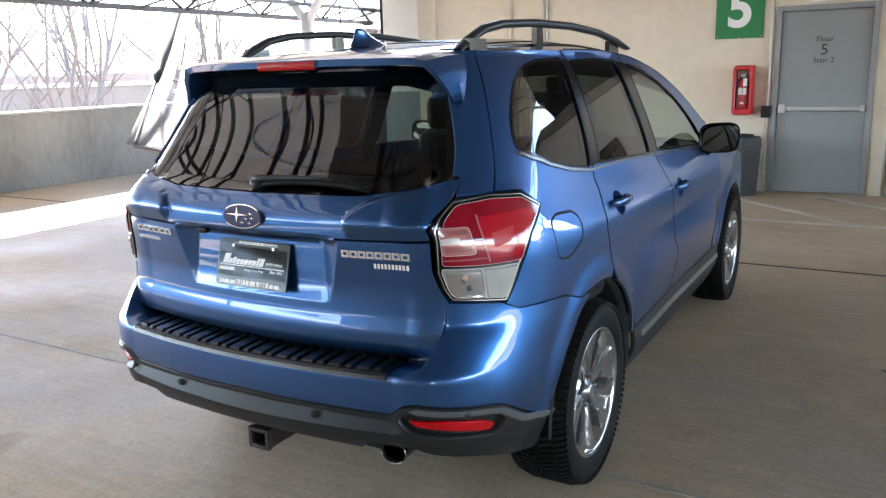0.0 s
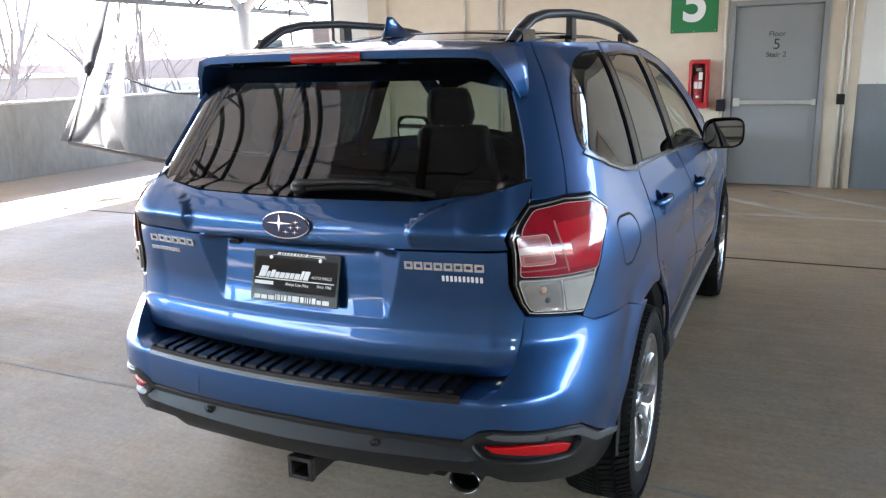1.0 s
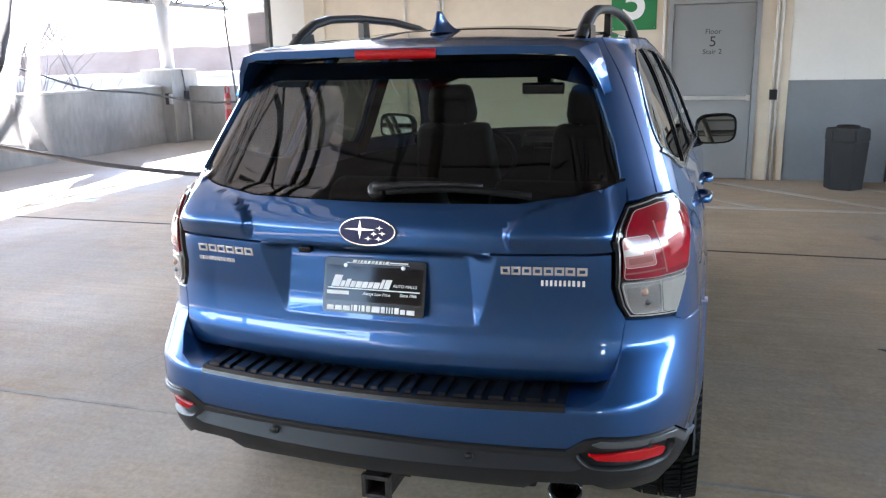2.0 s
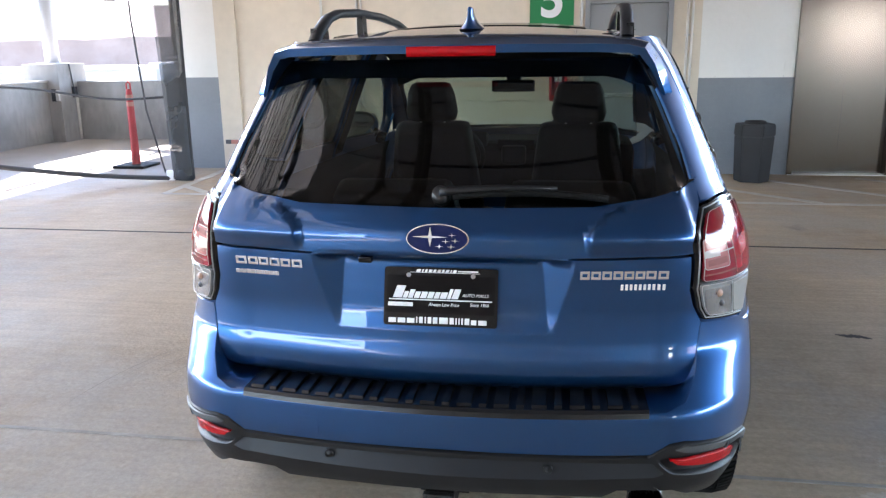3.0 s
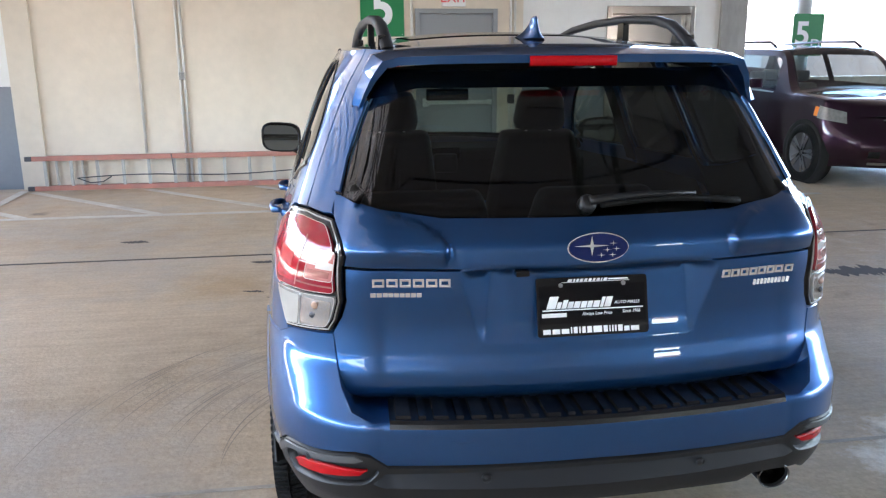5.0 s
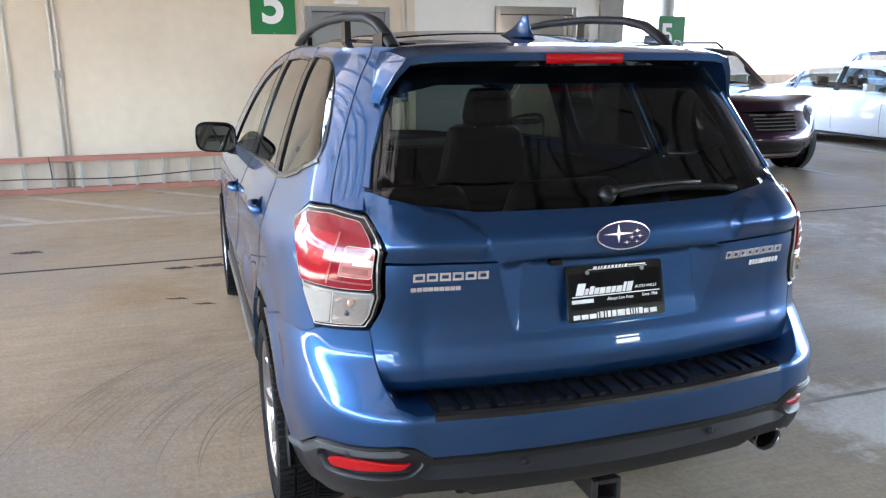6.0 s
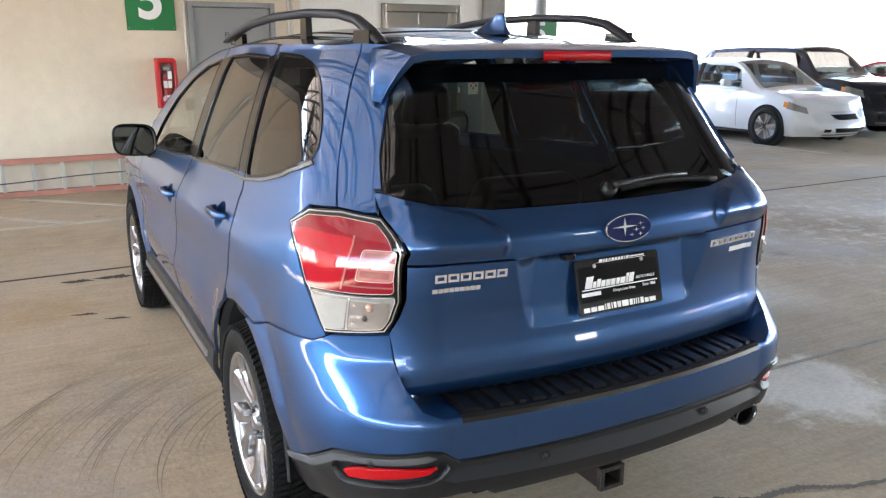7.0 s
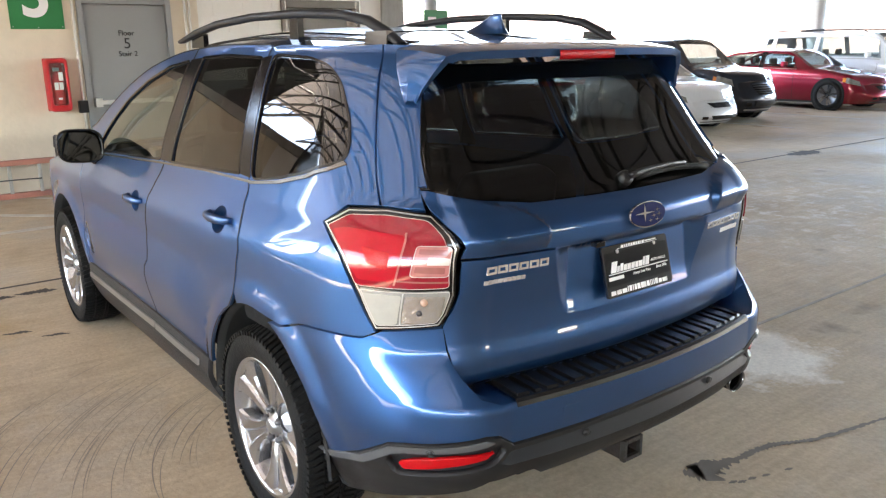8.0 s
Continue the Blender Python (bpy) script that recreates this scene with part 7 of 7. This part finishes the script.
add_lathe(bm, [(0, 0), (.069, 0), (.072, .02), (.072, .28), (.058, .325), (.025, .345), (.022, .37), (0, .37)], 24, Matrix(((0, 1, 0, 0), (0, 0, 1, 0), (1, 0, 0, 0), (0, 0, 0, 1))))
part("cylinder", bm, "red", exo, smooth=True)
box("label", -.045, .045, -.0715, -.066, .17, .25, "card", exo)
box("valve", -.03, .03, -.03, .03, .3705, .41, "satin", exo, .006)
box("tag", .005, .05, -.075, -.07, .27, .36, "card", exo)
box("warning_mark", -.02, .02, -.0745, -.0722, .06, .085, "card", exo)

def litter_bin(x, y):
    """A six-sided black bin with a lid and an open ring on top."""
    b = thing("litter_bin", "black six-sided plastic litter bin on the deck", "bin", (x, y, 0), 12, "litter bins")
    bm = bmesh.new()
    r = bmesh.ops.create_cone(bm, cap_ends=True, segments=6, radius1=.203, radius2=.228, depth=.54)
    for v in r["verts"]:
        v.co.z += .27
    bmesh.ops.bevel(bm, geom=bm.edges[:], offset=.008, segments=2, affect="EDGES")
    part("body", bm, "bin", b)
    bm = bmesh.new()
    r = bmesh.ops.create_cone(bm, cap_ends=True, segments=6, radius1=.238, radius2=.229, depth=.14)
    for v in r["verts"]:
        v.co.z += .612
    bmesh.ops.bevel(bm, geom=bm.edges[:], offset=.012, segments=2, affect="EDGES")
    lid = part("lid", bm, "bin", b)
    bm = bmesh.new()
    add_lathe(bm, [(.09, .0), (.09, .025), (.115, .03), (.13, .0)], 20, Matrix.Translation((0, 0, .682)) @ Matrix(((0, 1, 0, 0), (0, 0, 1, 0), (1, 0, 0, 0), (0, 0, 0, 1))))
    part("opening", bm, "bin", lid, smooth=True)
    return b


litter_bin(2.47, 8.0)
litter_bin(.21, 8.16)


def conduit(x, z0, z1, name, label, boxes=(), r=.016, x2=None):
    c = thing(name, label, "conduit", kind="structure")
    tube("pipe", [(x, WALL_Y - r - .008, z0), (x, WALL_Y - r - .008, z1)], r, "galv", c, 10)
    if x2 is not None:
        tube("pipe", [(x2, WALL_Y - r - .008, z0), (x2, WALL_Y - r - .008, z1)], r, "galv", c, 10)
    for z in (.9, 1.7, 2.6):
        box("clip", x - r - .012, (x2 if x2 is not None else x) + r + .012, WALL_Y - .012, WALL_Y - .002, z, z + .025, "galv", c)
    for xx, zz, w, mat in boxes:
        box("junction_box", xx - w / 2, xx + w / 2, WALL_Y - .075, WALL_Y - .003, zz - w * .7, zz + w * .7, mat, c, .006)
    return c


conduit(-2.93, .43, H, "conduit", "single grey conduit pipe down the wall")
conduit(-2.455, 0, H, "conduit", "pair of grey conduit pipes with a junction box", ((-2.425, 1.36, .065, "concrete"),), x2=-2.40)
conduit(.415, 0, H, "conduit", "grey conduit beside the stair door", ((.405, .96, .10, "greyplastic"),))
conduit(1.69, 0, H, "conduit", "pair of grey conduits with a dark switch box", ((1.70, 1.03, .085, "plastic"),), x2=1.745)

# card sign on the pier
cs = thing("pier_card", "white card sign with a red diamond mark", "sign")
box("card", 4.335, 4.50, WALL_Y + .018, WALL_Y + .0255, .97, 1.21, "card", cs)
bm = bmesh.new()
for dx, dz in ((0, .04), (0, -.04), (.04, 0), (-.04, 0)):
    add_box(bm, 4.418 + dx - .016, 4.418 + dx + .016, WALL_Y + .0145, WALL_Y + .0175, 1.095 + dz - .016, 1.095 + dz + .016, 0, None)
part("mark", bm, "red_letter", cs)

# ladder lying on its side along the wall
lad = thing("ladder", "faded orange fibreglass extension ladder lying on its side", "ladder")
for z in (.0, .365):
    for x0, y0 in ((-4.26, .13), (-4.10, .075)):
        # rails of open channel section
        bm = bmesh.new()
        add_box(bm, x0, .02, WALL_Y - y0, WALL_Y - y0 + .006, z, z + .055, .002)
        add_box(bm, x0, .02, WALL_Y - y0 + .0062, WALL_Y - y0 + .035, z, z + .006, .002)
        add_box(bm, x0, .02, WALL_Y - y0 + .0062, WALL_Y - y0 + .035, z + .049, z + .055, .002)
        part("rail", bm, "pink", lad)
    box("rail_foot", -4.34, -4.26, WALL_Y - .135, WALL_Y - .095, z, z + .055, "rimdark", lad, .006)
for i in range(14):
    x = -4.12 + .305 * i
    box("rung", x - .018, x + .018, WALL_Y - .122, WALL_Y - .094, .052, .368, "rung", lad, .006)
for i in range(2):
    x = -4.0 + .305 * i
    box("rung", x - .013, x + .013, WALL_Y - .068, WALL_Y - .040, .052, .368, "rung", lad, .006)
rp = [(-3.75 + 3.6 * t, WALL_Y - .135, .15 + .02 * math.sin(t * 9) + .045 * t) for t in [k / 40 for k in range(41)]]
tube("rope", rp, .007, "hem", lad, 5)
tube("rope", [(-3.75, WALL_Y - .135, .15), (-3.6, WALL_Y - .14, .09), (-3.45, WALL_Y - .14, .10), (-3.35, WALL_Y - .135, .16)], .007, "hem", lad, 5)
tube("rope", [(-2.62, WALL_Y - .14, .43), (-2.61, WALL_Y - .145, .36), (-2.60, WALL_Y - .135, .16)], .006, "hem", lad, 5)

# outlet box and pipe at the parapet corner
ob_ = thing("outlet_box", "small pale outlet box with a dark cover on the plinth", "outlet")
box("box", -9.015, -8.955, END_Y - .60, END_Y - .552, .76, .95, "cap", ob_, .006)
box("cover", -9.105, -9.018, END_Y - .59, END_Y - .552, .75, .97, "greyplastic", ob_, .006)
pp = thing("conduit", "pale pipe with a small box down the plinth", "conduit", kind="structure")
tube("pipe", [(-8.925, END_Y - .10, .86), (-8.925, END_Y - .10, .45), (-8.925, END_Y - .10, .02)], .024, "galv", pp, 8)
box("junction_box", -8.948, -8.89, END_Y - .20, END_Y - .10, .80, 1.00, "greyplastic", pp, .006)
tube("cable", [(-8.93, END_Y - .16, 1.0), (-8.93, END_Y - .19, 1.25), (-8.93, END_Y - .22, 1.42)], .012, "hem", pp, 6)

# delineator post on the far side of the net
dp = thing("delineator_post", "weathered red plastic delineator post on a rubber base", "bollard", (-5.85, 8.62, 0))
bm = bmesh.new()
add_lathe(bm, [(.06, .035), (.058, .10), (.050, .85), (.046, 1.02), (.040, 1.07), (.03, 1.10), (0, 1.10)], 20, Matrix(((0, 1, 0, 0), (0, 0, 1, 0), (1, 0, 0, 0), (0, 0, 0, 1))))
part("post", bm, "post_red", dp, smooth=True)
tube("handle", [(-.03, 0, 1.085), (-.03, 0, 1.17), (0, 0, 1.20), (.03, 0, 1.17), (.03, 0, 1.085)], .012, "post_red", dp, 8)
for z in (.86, .96):
    bm = bmesh.new()
    add_lathe(bm, [(.0515, z), (.0505, z + .06)], 20, Matrix(((0, 1, 0, 0), (0, 0, 1, 0), (1, 0, 0, 0), (0, 0, 0, 1))))
    part("reflective_band", bm, "pink", dp, smooth=True)
bm = bmesh.new()
add_box(bm, -.24, .24, -.24, .24, 0, .04, .012)
part("base", bm, "rubber", dp)

# debris netting: a sheet stretched from the wall's end to the open side, gathered along its free edge
A, B = Vector((-4.42, 7.50, 0.02)), Vector((-7.38, 5.66, 0.64))
TIED_TOP, FREE_TOP = Vector((-4.55, 7.6, 4.4)), Vector((-12.08, 11.02, 2.98))
net = thing("debris_net", "dark torn debris netting hung from the roof", "net")


def net_point(u, v):
    """u from the tied edge to the free edge, v from the hem upwards."""
    low = A.lerp(B, u)
    low.z = max(low.z - .09 * math.sin(math.pi * u), .02)
    p = low.lerp(TIED_TOP.lerp(FREE_TOP, u), v)
    return p + Vector((.05, .09, 0)) * math.sin(u * 16 + v * 3) * (.1 + .6 * v) * (1 - u ** 6)


bm = bmesh.new()
g = [[bm.verts.new(net_point(i / 40, j / 24)) for j in range(25)] for i in range(41)]
for i in range(40):
    for j in range(24):
        bm.faces.new((g[i][j], g[i + 1][j], g[i + 1][j + 1], g[i][j + 1]))
part("sheet", bm, "net", net, smooth=True)
tube("hem", [net_point(i / 30, 0) for i in range(31)], .030, "hem", net, 6)
tube("edge_cord", [net_point(1, j / 20 * .4) for j in range(21)], .022, "hem", net, 6)
tube("edge_cord", [net_point(0, j / 20) for j in range(21)], .02, "hem", net, 6)
# doubled strip along the tied edge
bm = bmesh.new()
g = [[bm.verts.new(net_point(.07 * i / 6 - .0, j / 16) + Vector((.02, -.05 - .03 * (i % 2), 0))) for j in range(17)] for i in range(7)]
for i in range(6):
    for j in range(16):
        bm.faces.new((g[i][j], g[i + 1][j], g[i + 1][j + 1], g[i][j + 1]))
part("folded_edge", bm, "net_fold", net, smooth=True)
bm = bmesh.new()
g = [[bm.verts.new(net_point(.05 * i / 6 + .01, j / 16) + Vector((.03, -.09 - .03 * (i % 2), 0))) for j in range(17)] for i in range(7)]
for i in range(6):
    for j in range(16):
        bm.faces.new((g[i][j], g[i + 1][j], g[i + 1][j + 1], g[i][j + 1]))
part("folded_edge", bm, "net_fold", net, smooth=True)
# gathered fold along the free edge; flap below coloured paler to look sunlit
tube("gathered_fold", [net_point(1, v) + Vector((.02 * math.sin(v * 23), .02 * math.cos(v * 17), 0)) for v in (.36, .42, .5, .6, .7, .8, .9, 1.0)], .13, "fold", net, 9, radii=[.04, .09, .12, .14, .15, .16, .17, .18])
bm = bmesh.new()
neck = net_point(1, .40)
g = []
for i in range(15):
    a = i / 14
    foot = net_point(.83 + .17 * a, 0) + Vector((.12 - .2 * a, -.10 * math.sin(a * 9), .04))
    g.append([bm.verts.new(foot.lerp(neck, (j / 12) ** .8) + Vector((.06, -.07, 0)) * math.sin(a * 14 + j * .3) * (1 - j / 12)) for j in range(13)])
for i in range(14):
    for j in range(12):
        bm.faces.new((g[i][j], g[i + 1][j], g[i + 1][j + 1], g[i][j + 1]))
part("torn_flap", bm, "net_pale", net, "torn flap of netting, coloured paler for sunlight", smooth=True)
tie = net_point(0, .23)
tube("rope", [neck + (tie - neck) * t + Vector((0, 0, -.16 * math.sin(math.pi * t) + .03 * math.sin(t * 14))) for t in [k / 16 for k in range(17)]], .016, "hem", net, 6)
tube("cord", [(-4.95, 7.28, 4.2), (-4.93, 7.28, 2.0), (-4.86, 7.30, .9), (-4.72, 7.36, .12)], .011, "hem", net, 6)
clip = box("clip", -4.70, -4.60, 7.33, 7.39, .02, .15, "white", net, .015)

# sign on the open deck's column
ds = thing("bay_sign", "green bay sign with white characters on a steel column", "sign")
box("panel", 7.22, 7.78, 11.12, 11.135, 1.54, 2.24, "green", ds, .003)
lettering("5", .55, (7.40, 11.117, 1.89), "white", ds, bold=.012)
lettering("D", .26, (7.65, 11.117, 1.72), "white", ds)

# stains on the deck
def stain(name, label, pts, width, mat, seed):
    """A thin irregular film on the deck along a line."""
    rnd = random.Random(seed)
    bm = bmesh.new()
    prev = None
    n = 14 * (len(pts) - 1)
    for i in range(n + 1):
        t = i / 14
        k = min(len(pts) - 2, int(t))
        p = Vector(pts[k]).lerp(Vector(pts[k + 1]), t - k)
        d = (Vector(pts[k + 1]) - Vector(pts[k])).normalized()
        nn = Vector((-d.y, d.x))
        w = width[k] + (width[k + 1] - width[k]) * (t - k)
        w1, w2 = w * rnd.uniform(.5, 1.4), w * rnd.uniform(.5, 1.4)
        row = [bm.verts.new((*(p + nn * w1), .0022)), bm.verts.new((*(p - nn * w2), .0022))]
        if prev:
            bm.faces.new((prev[0], row[0], row[1], prev[1]))
        prev = row
    return tagged(part(name, bm, mat), label, "stain", kind="structure")


stain("drip_stain", "dark damp drip trail on the concrete", [(.50, .25), (.56, .20), (.62, .21), (.75, .18), (.86, .175), (.96, .16), (1.06, .11), (1.15, .07), (1.38, .02), (1.57, -.02), (2.1, -.06)], [.02, .065, .045, .016, .016, .018, .012, .012, .011, .009, .006], "wet", 3)
for k, (x, y) in enumerate(((.60, .08), (.65, .07), (.71, .05), (.57, .10), (.82, .02))):
    stain("drip_spot", "small dark damp spot on the concrete", [(x, y), (x + .02, y - .005), (x + .04, y - .01)], [.003, .010, .003], "wet", 5 + k)
for k, (x, y, w) in enumerate(((-1.23, 3.60, .022), (-1.06, 3.43, .02), (-1.22, 4.41, .04), (-.98, 4.41, .05), (-2.4, 5.3, .05), (-6.0, 5.6, .09), (3.2, 3.4, .13), (1.9, 2.6, .03), (9.3, 4.6, .18), (15.2, 5.6, .2))):
    stain("oil_stain", "brown oil stain on the concrete", [(x - .03 - 2 * w, y + .02), (x - w, y), (x + w, y), (x + .03 + 2 * w, y - .03)], [.006, w * .8, w, .006], "wet" if k == 5 else "joint", 20 + k)
# curved marks rubbed by turning tyres
rnd = random.Random(11)
bm = bmesh.new()
for k in range(60):
    r = .84 + 1.0 * rnd.random()
    a0 = radians(rnd.uniform(112, 150))
    a1 = a0 + radians(rnd.uniform(8, 34))
    w = rnd.uniform(.0010, .0027)
    cx, cy = -.1 + rnd.uniform(-.06, .06), 1.2 + rnd.uniform(-.06, .06)
    n = 14
    prev = None
    for i in range(n + 1):
        a = a0 + (a1 - a0) * i / n
        ww = w * math.sin(math.pi * (.06 + .88 * i / n))
        row = [bm.verts.new((cx + (r + q * ww) * math.cos(a), cy + (r + q * ww) * math.sin(a), .0016)) for q in (-1, 1)]
        if prev:
            bm.faces.new((prev[0], row[0], row[1], prev[1]))
        prev = row
tagged(part("tyre_scuff", bm, "scuff"), "curved faint tyre scuffs rubbed into the concrete", "scuff mark", kind="stuff")

# ---- the country beyond ----
def bare_tree(x, y, h, seed, name="bare_tree"):
    rnd = random.Random(seed)
    t = thing(name, "bare grey-brown winter tree beyond the parapet", "tree", (x, y, -15), group="bare trees")
    bmt, bmc = bmesh.new(), bmesh.new()
    trunk = [Vector((rnd.uniform(-.3, .3) * k, rnd.uniform(-.3, .3) * k, h * .5 * k / 4)) for k in range(5)]
    add_tube(bmt, trunk, .2, 7, True, [.30 - .04 * k for k in range(5)])

    def grow(p, d, length, r, level):
        pts = [p]
        for _ in range(3):
            d = (d + Vector((rnd.uniform(-.18, .18), rnd.uniform(-.18, .18), rnd.uniform(-.02, .14)))).normalized()
            pts.append(pts[-1] + d * length / 3)
        add_tube(bmc, pts, r, 4, False, [r, r * .8, r * .6, r * .38])
        if level < 4:
            for k in range(3 if level < 2 else 2 if level < 3 else 3):
                q = pts[rnd.choice((1, 2, 3, 3))]
                nd = (d + Vector((rnd.uniform(-.8, .8), rnd.uniform(-.8, .8), rnd.uniform(-.1, .5)))).normalized()
                grow(q, nd, length * rnd.uniform(.55, .8), r * .52, level + 1)

    for k in range(5):
        q = trunk[rnd.choice((2, 3, 4, 4))]
        grow(q, Vector((rnd.uniform(-.5, .5), rnd.uniform(-.5, .5), 1)).normalized(), h * rnd.uniform(.2, .3), .15, 1)
    part("trunk", bmt, "bark", t, smooth=True)
    part("crown", bmc, "bark", t)
    return t


for k, (x, y, h) in enumerate(((-30, 12, 20), (-33, 17, 21), (-36, 13, 20), (-29, 21, 19.5), (-34, 26, 21), (-40, 22, 20), (-31, 33, 20), (-38, 36, 20), (-44, 30, 21))):
    bare_tree(x, y, h * 1.35, 40 + k)


def far_woods(name, r0, r1, z_top, seed, n=240):
    rnd = random.Random(seed)
    bm = bmesh.new()
    prev = None
    for i in range(n + 1):
        a = 2 * math.pi * (i % n) / n
        z = z_top + 3 * math.sin(3 * a + seed) + 2.0 * math.sin(7 * a) + (rnd.uniform(-.8, .8) if 0 < i < n else 0)
        row = [bm.verts.new((r0 * math.cos(a), r0 * math.sin(a), -15)), bm.verts.new((r0 * math.cos(a), r0 * math.sin(a), z * .6 - 6)), bm.verts.new(((r0 + r1) / 2 * math.cos(a), (r0 + r1) / 2 * math.sin(a), z)), bm.verts.new((r1 * math.cos(a), r1 * math.sin(a), z - 4))]
        if prev:
            for q in range(3):
                bm.faces.new((prev[q], row[q], row[q + 1], prev[q + 1]))
        prev = row
    return tagged(part(name, bm, "scrub"), "brown bare woods on low far hills", "woods", kind="stuff")


far_woods("far_woods", 330, 460, 18.5, 2)


def far_block(x, y, w, d, h, mat, turn, label):
    b = thing("far_building", label, "building", (x, y, -15), turn, "far buildings")
    box("wall", -w / 2, w / 2, -d / 2, d / 2, 0, h, mat, b)
    box("roof", -w / 2 - .4, w / 2 + .4, -d / 2 - .4, d / 2 + .4, h + .004, h + .6, "cap", b)
    n = int(w / 6)
    for k in range(n):
        xx = -w / 2 + w * (k + .5) / n
        box("window", xx - 1.6, xx + 1.6, -d / 2 - .08, -d / 2 - .004, h * .55, h * .75, "gloss_black", b)
        box("window", xx - 1.6, xx + 1.6, -d / 2 - .08, -d / 2 - .004, h * .18, h * .38, "gloss_black", b)
    return b


far_block(-150, 75, 80, 30, 15.5, "far_grey", 60, "low grey office block far beyond the trees")
far_block(-120, 150, 60, 30, 13.5, "far_white", 40, "low white warehouse far beyond the parapet")
far_block(-75, 190, 50, 26, 14, "far_white", 15, "low white warehouse far beyond the parapet")
far_block(-40, 140, 34, 20, 12.5, "far_white", 5, "low white shed far beyond the parapet")
far_block(60, 200, 90, 30, 17, "far_white", -10, "pale far office block beyond the deck")
